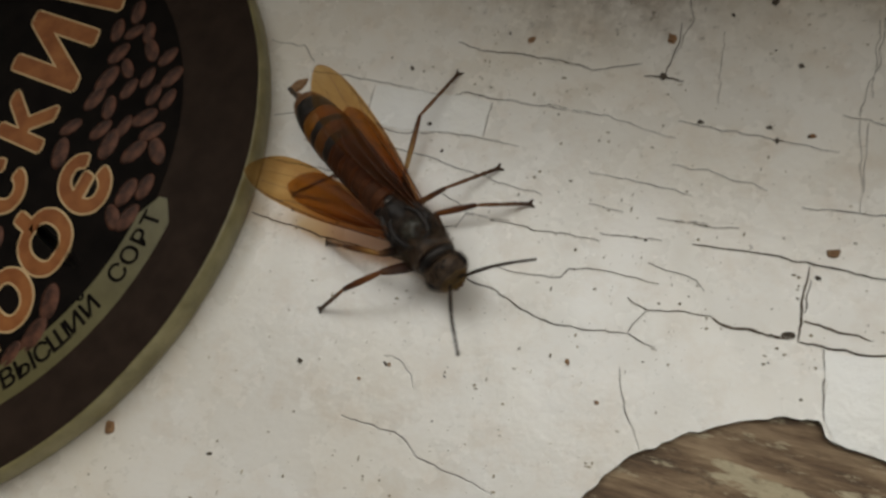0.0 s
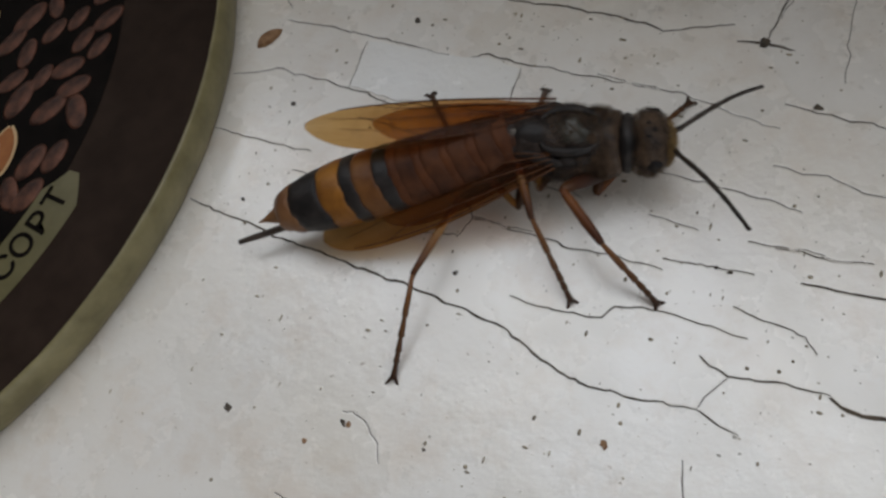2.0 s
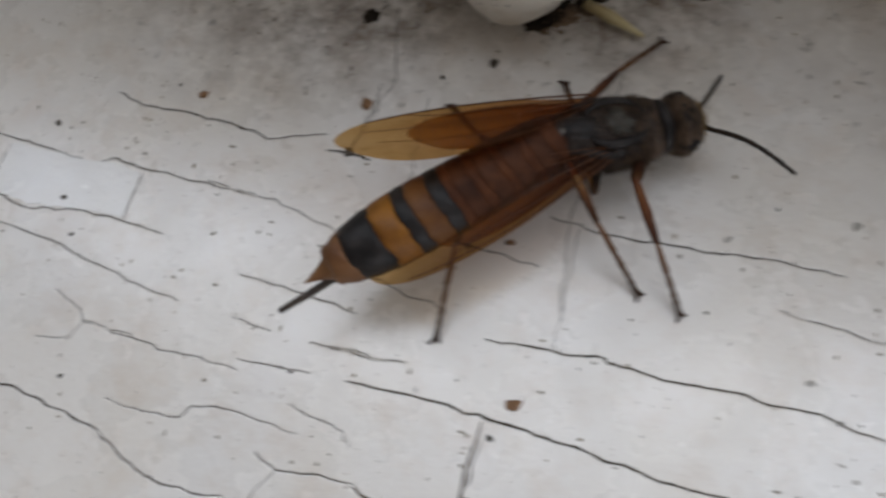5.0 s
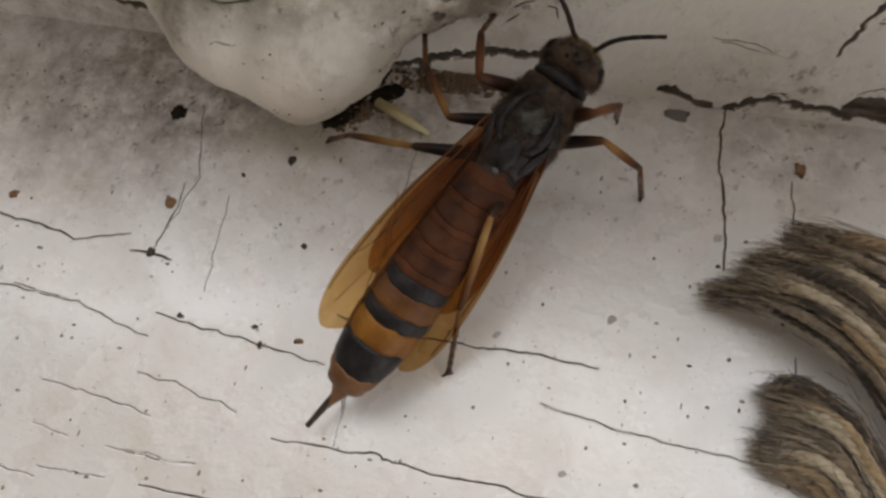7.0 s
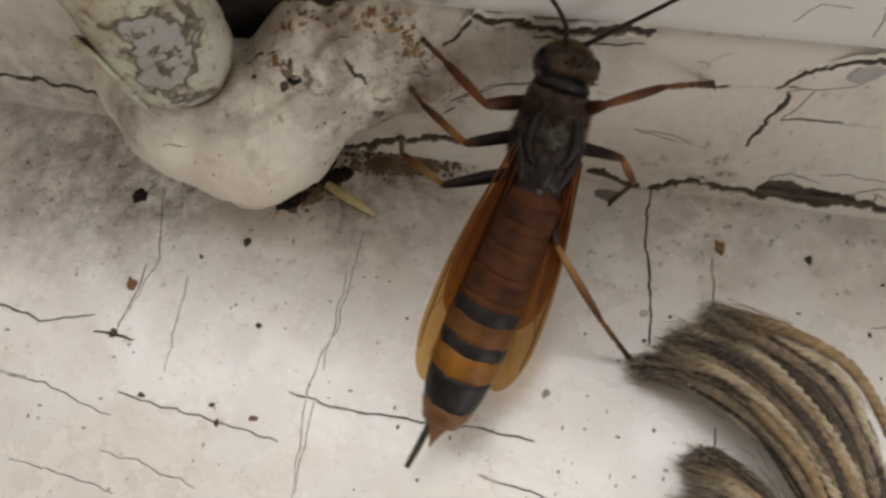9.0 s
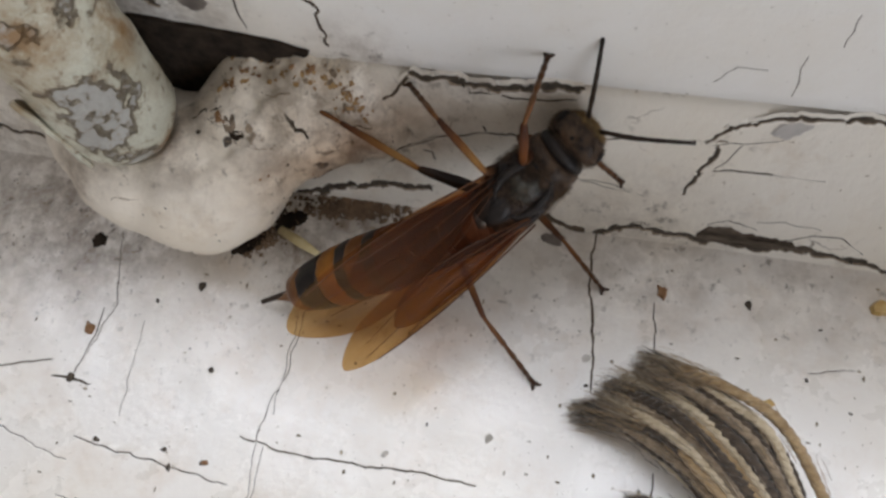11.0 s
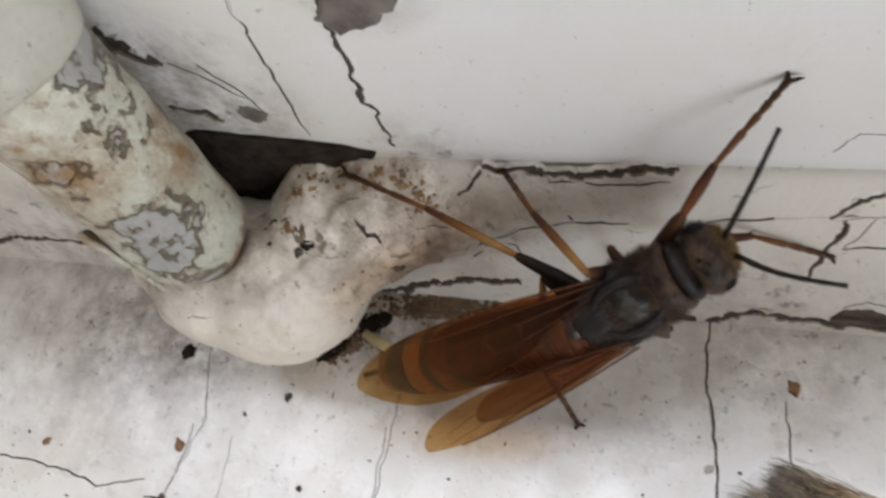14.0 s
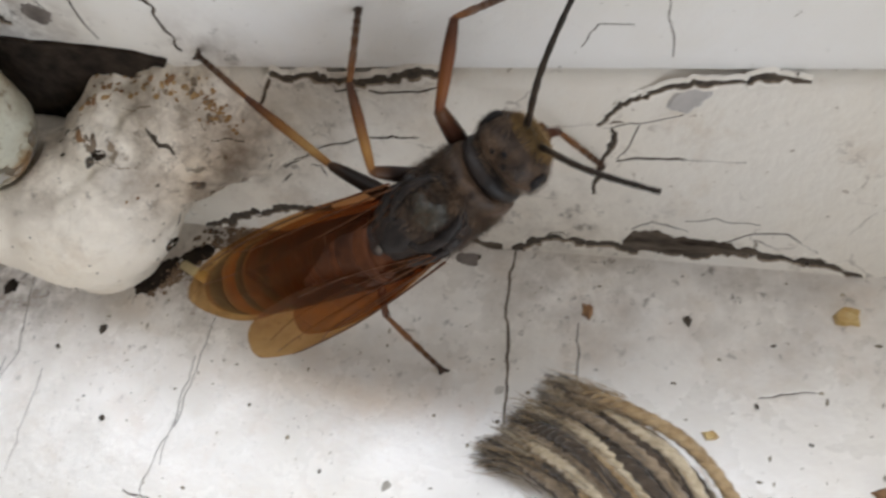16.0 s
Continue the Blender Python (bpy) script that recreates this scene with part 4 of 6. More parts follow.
    for points, wide, mat in (
        ([(8.4, 26.6, 16.2), (9.2, 27.1, 16.6), (10.7, 27.8, 17.4), (13.3, 27.9, 18.1), (14.0, 28.8, 18.5)], 0.26, DIRT_AND_SHADE), ([(10.7, 27.8, 17.4), (11.8, 27.0, 17.2), (13.6, 26.8, 17.4)], 0.20, STAIN),
        ([(10.5, 26.1, 16.5), (13.0, 25.6, 16.6), (15.7, 25.4, 15.8), (18.8, 26.5, 14.9)], 0.13, STAIN), ([(26.2, 30.2, 13.2), (26.6, 29.9, 12.1), (25.4, 29.5, 10.0), (25.0, 29.1, 11.0)], 0.22, DIRT_AND_SHADE),
        ([(21.9, 29.1, 15.4), (24.6, 29.9, 14.0), (26.1, 29.9, 12.8)], 0.18, DIRT_AND_SHADE), ([(22.2, 29.6, 16.6), (22.6, 29.3, 15.2)], 0.16, STAIN), ([(15.4, 24.0, 6.4), (16.6, 25.2, 8.0), (18.6, 26.6, 9.0)], 0.40, DIRT_AND_SHADE),
        ([(18.6, 26.6, 9.0), (20.2, 27.4, 9.6), (22.8, 28.6, 9.4)], 0.30, STAIN), ([(19.4, 27.0, 13.2), (20.4, 26.9, 11.6), (20.2, 26.8, 10.2)], 0.22, STAIN), ([(16.0, 29.6, 18.8), (17.4, 29.6, 18.6), (19.6, 30.0, 18.2)], 0.18, STAIN),
        ([(6.0, 19.0, 10.0), (6.4, 18.6, 8.4), (6.1, 18.6, 6.6)], 0.09, STAIN), ([(3.0, 18.6, 15.0), (4.8, 18.9, 14.8), (6.4, 19.6, 14.6)], 0.20, STAIN),
    ):
        scratch(points, wide, mat)
    for p, size, mat, long in (((14.2, 26.2, 16.7), 0.55, HOLLOW_SHADE, 1.1), ((10.5, 26.1, 16.5), 0.26, DIRT_AND_SHADE, 1.0), ((13.6, 26.8, 17.4), 0.6, STAIN, 1.4), ((12.8, 27.2, 17.6), 0.4, BROWN_CHIP, 1.5), ((15.2, 26.8, 17.0), 0.34, STAIN, 1.3), ((20.4, 26.9, 11.6), 0.62, BARE_GREY, 1.0), ((20.4, 26.8, 11.6), 0.3, STAIN, 1.0), ((15.4, 23.8, 6.0), 0.7, HOLLOW_SHADE, 1.5), ((18.0, 25.6, 13.4), 0.2, DIRT_AND_SHADE, 1.0), ((16.2, 24.6, 13.2), 0.16, BROWN_CHIP, 1.3), ((22.8, 29.0, 13.0), 0.2, STAIN, 1.2)):
        blister(p, size, mat, long)
    # brown crust along the upper edge, where the arm meets the sash
    crust = [Vector(p) for p in ((12.6, 31.0, 18.2), (14.9, 32.6, 18.7), (19.3, 32.0, 19.2), (22.5, 32.1, 18.5), (23.7, 31.2, 17.2), (24.6, 30.6, 15.4))]
    for _ in range(170):
        k = rnd.randrange(len(crust) - 1)
        p = crust[k].lerp(crust[k + 1], rnd.random()) + Vector((rnd.gauss(0, 0.5), rnd.gauss(-0.7, 0.8), rnd.gauss(0, 0.5)))
        blister(p, 0.06 + 0.20 * rnd.random() ** 2, rnd.choice((BROWN_CHIP, STAIN, RUST, RUST, RUST)), rnd.uniform(1.0, 2.0))
    for _ in range(26):
        blister((rnd.uniform(2, 22), rnd.uniform(18, 26), rnd.uniform(4, 15)), 0.05 + 0.09 * rnd.random(), rnd.choice((DIRT_AND_SHADE, STAIN, BROWN_CHIP)), rnd.uniform(1.0, 1.8))
    return keeper


def make_bolt():
    bolt = thing("window_bolt", "rusty steel bolt with flaking white paint, resting in the keeper", "window bolt")
    bm = bmesh.new()
    rings, sides = [], 40
    side = BOLT_WAY.orthogonal().normalized()
    other = BOLT_WAY.cross(side)
    prof = [(-BOLT_R * math.cos(a), BOLT_R * math.sin(a)) for a in (radians(d) for d in (8, 20, 35, 50, 65, 80))] + [(0.5 * k, BOLT_R) for k in range(0, 43)] + [(21.5, 4.5)]
    for a, r in prof:
        rings.append([bm.verts.new((BOLT_TIP + BOLT_WAY * a + r * (side * math.cos(2 * math.pi * k / sides) + other * math.sin(2 * math.pi * k / sides))) * MM) for k in range(sides)])
    for p, q in zip(rings, rings[1:]):
        for k in range(sides):
            bm.faces.new((p[k], p[(k + 1) % sides], q[(k + 1) % sides], q[k]))
    bm.faces.new(rings[0][::-1])
    bm.faces.new(rings[-1])
    bmesh.ops.recalc_face_normals(bm, faces=bm.faces)
    for v in bm.verts:
        v.co += (Vector(noise.noise_vector(v.co / (2.2 * MM))) * 0.22 + Vector(noise.noise_vector(v.co / (0.7 * MM))) * 0.07) * MM
    part("shaft", bm, BOLT_PAINT, bolt)
    # a torn lip of the bolt's skin, curling away along one side
    lip, rows = bmesh.new(), []
    out = Vector((-0.85, -0.75, 0))
    out = (out - BOLT_WAY * out.dot(BOLT_WAY)).normalized()
    across = BOLT_WAY.cross(out)
    for k in range(15):
        u = k / 14
        row = []
        for j in range(9):
            a = radians(38) * (1 - u) ** 0.6 * (j / 4 - 1) + 0.25 * u
            for r in (BOLT_R + 0.2 + 0.8 * u * u, BOLT_R - 0.2 + 0.7 * u * u):
                p = BOLT_TIP + BOLT_WAY * (-2.0 + 8.0 * u + 0.5 * noise.noise(Vector((j, k, 2)))) + r * (out * math.cos(a) + across * math.sin(a))
                row.append(lip.verts.new(p * MM))
        rows.append(row)
    for p, q in zip(rows, rows[1:]):
        for j in range(8):
            for s in (0, 1):
                lip.faces.new((p[2 * j + s], p[2 * j + 2 + s], q[2 * j + 2 + s], q[2 * j + s]))
        for j in (0, 16):
            lip.faces.new((p[j], p[j + 1], q[j + 1], q[j]))
    bmesh.ops.recalc_face_normals(lip, faces=lip.faces)
    part("torn_lip", roughened(lip, 1.0, 0.18), BOLT_PAINT, bolt, "rusty torn lip of painted metal")
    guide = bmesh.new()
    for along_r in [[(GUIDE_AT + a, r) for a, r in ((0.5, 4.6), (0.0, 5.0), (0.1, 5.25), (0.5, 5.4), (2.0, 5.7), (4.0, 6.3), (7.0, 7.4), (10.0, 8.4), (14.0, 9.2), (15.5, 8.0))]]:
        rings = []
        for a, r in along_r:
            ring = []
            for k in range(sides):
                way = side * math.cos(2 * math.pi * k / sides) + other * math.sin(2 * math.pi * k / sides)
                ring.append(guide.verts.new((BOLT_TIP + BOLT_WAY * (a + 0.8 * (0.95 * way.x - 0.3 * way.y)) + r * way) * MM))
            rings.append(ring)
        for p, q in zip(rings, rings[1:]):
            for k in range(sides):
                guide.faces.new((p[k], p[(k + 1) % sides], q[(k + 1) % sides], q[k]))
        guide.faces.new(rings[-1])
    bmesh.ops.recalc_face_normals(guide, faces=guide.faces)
    part("guide", roughened(guide, 4, 0.25), GUIDE_PAINT, bolt, "smooth grey-white painted guide block, darkened for shade")
    return bolt


make_keeper()
make_bolt()


def smooth_line(points, steps):
    """A smooth line through a few points."""
    pts = [Vector(p).to_3d() for p in points]
    pts = [2 * pts[0] - pts[1]] + pts + [2 * pts[-1] - pts[-2]]
    out = []
    for i in range(1, len(pts) - 2):
        for k in range(steps):
            t = k / steps
            a, b, c, d = pts[i - 1:i + 3]
            out.append(0.5 * (2 * b + (c - a) * t + (2 * a - 5 * b + 4 * c - d) * t * t + (3 * b - a - 3 * c + d) * t ** 3))
    out.append(pts[-2])
    return out


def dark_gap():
    """Dark sheet coloured as shade: the rail's rotten hollow between bolt, keeper and sash."""
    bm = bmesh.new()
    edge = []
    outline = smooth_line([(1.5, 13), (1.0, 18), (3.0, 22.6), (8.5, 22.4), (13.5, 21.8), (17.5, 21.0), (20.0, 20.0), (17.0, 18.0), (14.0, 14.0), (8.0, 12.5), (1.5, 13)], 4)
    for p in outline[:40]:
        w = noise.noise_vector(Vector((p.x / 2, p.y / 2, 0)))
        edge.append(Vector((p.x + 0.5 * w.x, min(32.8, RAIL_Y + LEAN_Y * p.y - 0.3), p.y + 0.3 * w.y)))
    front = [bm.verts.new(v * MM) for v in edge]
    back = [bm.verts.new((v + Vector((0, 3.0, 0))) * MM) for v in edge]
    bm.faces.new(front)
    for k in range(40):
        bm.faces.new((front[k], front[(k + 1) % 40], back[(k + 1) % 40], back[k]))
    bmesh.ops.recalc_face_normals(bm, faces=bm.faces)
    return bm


tagged(part("rot_hollow_shade", dark_gap(), HOLLOW_SHADE, smooth=False), "rotten hollow between rail, sash and bolt, its shade a dark sheet", "hollow", kind="structure")


def dirt_clod(x, y, long, wide, turn, seed, count):
    """A loose clod of dirt: crumbs of every size lying close together."""
    rnd = random.Random(seed)
    verts, faces = [], []
    shape = ((1, 0, 0), (0.2, 1, 0.1), (-0.9, 0.3, 0), (-0.3, -0.9, 0), (0.6, -0.7, 0.1), (0.1, 0.1, 0.8))
    for _ in range(count):
        u, v = rnd.gauss(0, 0.42), rnd.gauss(0, 0.42)
        px, py = x + long * u * math.cos(turn) - wide * v * math.sin(turn), y + long * u * math.sin(turn) + wide * v * math.cos(turn)
        size, spin, base = 0.08 + 0.34 * rnd.random() ** 3, rnd.uniform(0, 6.3), len(verts)
        for a, b, c in shape:
            a, b = a * rnd.uniform(0.7, 1.2), b * rnd.uniform(0.7, 1.2)
            verts.append((px + size * (a * math.cos(spin) - b * math.sin(spin)), py + size * (a * math.sin(spin) + b * math.cos(spin)), size * c))
        faces += [(base + p, base + q, base + 5) for p, q in ((0, 1), (1, 2), (2, 3), (3, 4), (4, 0))]
    return raw(verts, faces)


SOIL = plain("crumbly_dirt", (0.05, 0.032, 0.02), (0.26, 0.175, 0.11), 330, 0.95, relief=0.8)
for x, y, long, wide, turn, seed, count, label in (
    (12.2, 23.2, 3.4, 1.2, 0.75, 3, 260, "dark crumbly dirt packed under the keeper"), (20.5, 28.0, 7.0, 1.5, 0.08, 7, 1000, "brown crumbly dirt in the joint beside the keeper"),
):
    tagged(part("dirt_clod", dirt_clod(x, y, long, wide, turn, seed, count), SOIL, smooth=False), label, "dirt", kind="stuff")
straw = bmesh.new()
tube(straw, [(13.5, 24.0, 1.0), (16.0, 23.0, 0.9), (19.2, 21.6, 0.6)], [0.5, 0.6, 0.2], 6)
tagged(part("straw_splinter", straw, STRAW), "short yellowish straw splinter poking from under the keeper", "splinter")


# ---- the fringe of cut twine lying on the sill ----
def yarn(name, c, c2):
    return plain(name, c, c2, 1400, 0.85, relief=0.6, sheen=0.3)


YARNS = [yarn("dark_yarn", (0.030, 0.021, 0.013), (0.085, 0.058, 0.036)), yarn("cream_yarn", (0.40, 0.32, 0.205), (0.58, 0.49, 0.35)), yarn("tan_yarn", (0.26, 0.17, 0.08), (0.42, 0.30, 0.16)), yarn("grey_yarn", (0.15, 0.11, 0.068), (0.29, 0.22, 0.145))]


def make_fringe():
    fringe = thing("twine_fringe", "frayed brown and cream twine fringe lying on the sill", "twine fringe")
    rnd = random.Random(3)
    outer = [(51.0, 16.0, 5.2), (54.0, 14.9, 7.6), (57.5, 13.1, 9.2), (60.8, 10.8, 9.2), (63.8, 7.8, 7.0), (66.0, 3.5, 4.8), (67.0, -3.0, 3.6), (67.5, -12, 3.0)]
    middle = [(48.2, 13.4, 2.8), (51.0, 12.2, 5.8), (54.5, 10.6, 8.0), (57.8, 8.1, 8.4), (60.8, 5.2, 7.0), (63.4, 1.2, 5.0), (65.0, -5.0, 3.8), (66.0, -12, 3.0)]
    low = [(45.6, 10.2, 1.3), (48.8, 9.8, 3.4), (52.2, 8.4, 5.0), (55.4, 6.4, 5.6), (58.4, 3.8, 5.0), (61.0, 0.2, 4.0), (63.0, -6.0, 3.2), (64.0, -12, 2.6)]
    second = [(51.6, 4.0, 2.0), (53.6, 3.8, 4.0), (56.0, 2.8, 5.2), (58.2, 0.2, 4.6), (60.2, -2.8, 3.8), (61.6, -7.0, 3.0), (62.4, -12, 2.4)]
    third = [(51.4, -2.6, 1.0), (53.2, -2.4, 2.2), (55.2, -3.0, 2.8), (57.2, -4.6, 2.8), (59.0, -7.2, 2.4), (60.4, -10.5, 2.0), (61.0, -14, 1.8)]
    fray = bmesh.new()
    # layers of cords: from one edge line to the other, how many, how far sunk, tufts
    plan = [(outer, middle, 8, 0.0, 1.5), (middle, low, 8, 0.0, 1.5), (second, third, 10, 0.0, 1.7), (outer, middle, 7, 1.1, 1.5), (middle, low, 8, 1.0, 1.5), (second, third, 9, 1.0, 1.7)]
    tones = (2, 1, 0, 1, 3, 0, 1, 2, 0, 0, 3, 1, 0, 2, 0, 3, 0, 1)
    n = 0
    for a_line, b_line, count, sunk, tufts in plan:
        for k in range(count):
            f = (k + rnd.uniform(-0.18, 0.18) + (0.5 if sunk else 0.0)) / count
            drop = rnd.uniform(-0.5, 0.4) - sunk
            pts = []
            for i, (p, q) in enumerate(zip(a_line, b_line)):
                v = Vector(p).lerp(Vector(q), f)
                v += Vector((rnd.uniform(-0.3, 0.3), rnd.uniform(-0.3, 0.3), drop + rnd.uniform(-0.3, 0.3)))
                if a_line is outer and k == 0 and not sunk and i > 1:
                    # the outermost cord stands apart from the rest
                    v += Vector((0.8, 0.7, -0.5)) * min(1.0, 0.4 * (i - 1))
                v.z = max(v.z, 1.0)
                pts.append(v)
            line = smooth_line(pts, 14)
            # the ends are cut in steps, tuft by tuft
            line = line[int(5 + 9 * ((f * tufts) % 1.0) + rnd.uniform(-2, 2)):]
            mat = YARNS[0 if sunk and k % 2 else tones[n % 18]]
            thick = rnd.uniform(0.43, 0.56)
            n += 1
            bm = bmesh.new()
            for ply in range(3):
                path, radii, run = [], [], 0.0
                for i, p in enumerate(line):
                    way = (line[min(i + 1, len(line) - 1)] - line[max(i - 1, 0)]).normalized()
                    s = way.cross(Vector((0, 0, 1))).normalized()
                    u = s.cross(way)
                    run += (line[i] - line[i - 1]).length if i else 0
                    a = run * 2.5 + 2 * math.pi * ply / 3
                    loose = 1.0 + 0.9 * max(0.0, 1 - run / 3.5)
                    path.append(p + 0.42 * thick * loose * (s * math.cos(a) + u * math.sin(a)))
                    radii.append(thick * (0.60 if i > 9 else 0.18 + 0.045 * i))
                tube(bm, path, radii, 6)
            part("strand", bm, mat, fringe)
            # loose hairs: a brush at the cut end, and a thin fuzz along the cord
            own = YARNS.index(mat)
            for hair in range(170):
                i = int(abs(rnd.gauss(0, 5))) if hair < 125 else rnd.randrange(4, len(line) - 8)
                if i > len(line) - 6:
                    continue
                way = (line[i] - line[i + 4]).normalized()
                spread = 0.42 if hair < 125 else 0.55
                p = line[i] + Vector([rnd.gauss(0, spread) for _ in range(3)])
                long = rnd.uniform(0.6, 1.9) if hair < 125 else rnd.uniform(0.5, 1.1)
                tip = p + way * long + Vector([rnd.gauss(0, 0.16 * long) for _ in range(3)])
                tip.z, p.z = max(tip.z, 0.15), max(p.z, 0.2)
                tube(fray, [p - way * 1.2, p.lerp(tip, 0.5) + Vector([rnd.gauss(0, 0.06) for _ in range(3)]), tip], [0.034, 0.030, 0.010], 3, index=rnd.choice((own, own, 2, 3)))
    tagged(part("fray", fray, YARNS, fringe, "loose frayed fibres"), kind="stuff")


make_fringe()


# ---- the horntail ----
def chitin(name, c, c2, scale=700, rough=0.38, relief=0.5, stretch=None, gloss=0.2):
    m, n, l, b, where = material(name, rough)
    f = noisy(n, l, where, scale, 6, 0.6, stretch)
    l.new(mixed(n, l, ramp(n, l, f, (0.35, (0, 0, 0)), (0.68, (1, 1, 1))), c, c2), b.inputs["Base Color"])
    bumped(n, l, b, noisy(n, l, where, 2600, 4, 0.6), relief, 0.00012)
    b.inputs["Specular IOR Level"].default_value = gloss
    return m


def along_leg(name, length, *stops):
    """A horny surface whose colour changes along the limb."""
    m, n, l, b, where = material(name, 0.4)
    sep = n.new("ShaderNodeSeparateXYZ")
    l.new(where, sep.inputs[0])
    k = n.new("ShaderNodeMath")
    k.operation = "DIVIDE"
    l.new(sep.outputs["X"], k.inputs[0])
    k.inputs[1].default_value = length * MM
    c = ramp(n, l, k.outputs[0], *stops)
    b.inputs["Specular IOR Level"].default_value = 0.2
    l.new(mixed(n, l, noisy(n, l, where, 1500), c, mixed(n, l, 1.0, c, (0.72, 0.68, 0.62), "MULTIPLY")), b.inputs["Base Color"])
    return m


BLACK = chitin("black_chitin", (0.011, 0.010, 0.010), (0.034, 0.028, 0.026))
DARK_BROWN = chitin("dark_brown_chitin", (0.036, 0.015, 0.009), (0.105, 0.040, 0.018), 420, 0.5, gloss=0.1)
RED_BROWN = chitin("red_brown_chitin", (0.055, 0.019, 0.009), (0.12, 0.044, 0.018), 420, 0.5, gloss=0.1)
ORANGE = chitin("orange_chitin", (0.10, 0.034, 0.009), (0.31, 0.130, 0.020), 260)
AMBER_BROWN = chitin("amber_brown_chitin", (0.085, 0.032, 0.011), (0.185, 0.078, 0.022), 300, 0.42)
TAIL_ORANGE = chitin("tail_chitin", (0.13, 0.058, 0.026), (0.25, 0.125, 0.055), 330)
FACE_YELLOW = chitin("cheek_chitin", (0.07, 0.038, 0.015), (0.20, 0.115, 0.042), 500, 0.5)
BROWN_FUZZ = chitin("thorax_chitin", (0.012, 0.009, 0.008), (0.060, 0.042, 0.034), 1000, 0.34, 1.0)
HEAD_BROWN = chitin("head_chitin", (0.014, 0.009, 0.007), (0.115, 0.074, 0.048), 800, 0.34, 0.9)
BACK_GREY = chitin("back_chitin", (0.014, 0.014, 0.012), (0.090, 0.086, 0.070), 900, 0.28, 1.0, gloss=0.45)
PALE_KNOB = plain("pale_knob", (0.07, 0.058, 0.05), (0.13, 0.11, 0.09), 1500, 0.4)
HAIR = plain("brown_hair", (0.018, 0.012, 0.008), (0.20, 0.130, 0.080), 700, 0.6, relief=0)
FACE_HAIR = plain("yellow_hair", (0.14, 0.085, 0.032), (0.34, 0.22, 0.085), 1500, 0.6, relief=0)
SHEATH = chitin("sheath_chitin", (0.035, 0.026, 0.022), (0.085, 0.065, 0.052), 700, 0.35)
EYE = chitin("eye", (0.008, 0.008, 0.009), (0.022, 0.020, 0.021), 3000, 0.5, gloss=0.1)
FEELER = chitin("antenna_chitin", (0.012, 0.010, 0.009), (0.045, 0.03, 0.02), 900)
VEIN = chitin("wing_vein", (0.055, 0.020, 0.008), (0.12, 0.045, 0.014), 900)


def wing_film():
    """Amber wing membrane: thin, glossy, paler to its tip, and part of the light goes through it."""
    m, n, l, b, where = material("amber_wing_film", 0.28)
    sep, along = n.new("ShaderNodeSeparateXYZ"), n.new("ShaderNodeMath")
    l.new(where, sep.inputs[0])
    along.operation = "DIVIDE"
    l.new(sep.outputs["X"], along.inputs[0])
    along.inputs[1].default_value = 22 * MM
    streak = noisy(n, l, where, 260, 6, 0.65, (0.18, 2.0, 1.0))
    tint = ramp(n, l, along.outputs[0], (0.0, (0.10, 0.042, 0.024)), (0.5, (0.22, 0.105, 0.042)), (1.0, (0.42, 0.26, 0.12)))
    c = mixed(n, l, 0.85, tint, ramp(n, l, streak, (0.32, (0.45, 0.38, 0.30)), (0.68, (1.15, 1.15, 1.1))), "MULTIPLY")
    through_tint = ramp(n, l, along.outputs[0], (0.0, (0.56, 0.26, 0.12)), (0.5, (0.76, 0.45, 0.17)), (0.8, (0.84, 0.55, 0.22)), (1.0, (0.87, 0.62, 0.31)))
    ct = mixed(n, l, 0.6, through_tint, ramp(n, l, streak, (0.32, (0.70, 0.58, 0.45)), (0.62, (1.0, 1.0, 1.0))), "MULTIPLY")
    l.new(c, b.inputs["Base Color"])
    bumped(n, l, b, streak, 0.9, 0.0003)
    glow, clear, a1, a2 = n.new("ShaderNodeBsdfTranslucent"), n.new("ShaderNodeBsdfTransparent"), n.new("ShaderNodeMixShader"), n.new("ShaderNodeMixShader")
    l.new(c, glow.inputs["Color"])
    l.new(ct, clear.inputs["Color"])
    a1.inputs["Fac"].default_value, a2.inputs["Fac"].default_value = 0.45, 0.73
    l.new(b.outputs[0], a1.inputs[1])
    l.new(glow.outputs[0], a1.inputs[2])
    l.new(a1.outputs[0], a2.inputs[1])
    l.new(clear.outputs[0], a2.inputs[2])
    l.new(a2.outputs[0], n["Material Output"].inputs["Surface"])
    return m


FILM = wing_film()


def hairs(bm, spots, length, width, rnd, back=0.5):
    """Short bristles standing on a lump, leaning backwards."""
    for p, normal in spots:
        way = (normal + Vector((-back, 0, 0)) + Vector([rnd.gauss(0, 0.35) for _ in range(3)])).normalized()
        s = way.orthogonal().normalized() * width
        tip = p + way * length * rnd.uniform(0.5, 1.2)
        bm.faces.new([bm.verts.new(v * MM) for v in (p - s, p + s, tip)])


def lump_spots(centre, radii, count, rnd, above=-0.3):
    out = []
    while len(out) < count:
        n = Vector([rnd.gauss(0, 1) for _ in range(3)]).normalized()
        if n.z > above:
            p = Vector(centre) + Vector([a * b * 0.98 for a, b in zip(n, radii)])
            out.append((p, Vector([a / b for a, b in zip(n, radii)]).normalized()))
    return out


def shaped(bm, amount=0.06, size=0.6):
    return roughened(bm, size, amount)


wasp = thing("horntail", "amber-winged horntail wasp with orange and black banded body, walking", "horntail wasp")
rnd = random.Random(21)

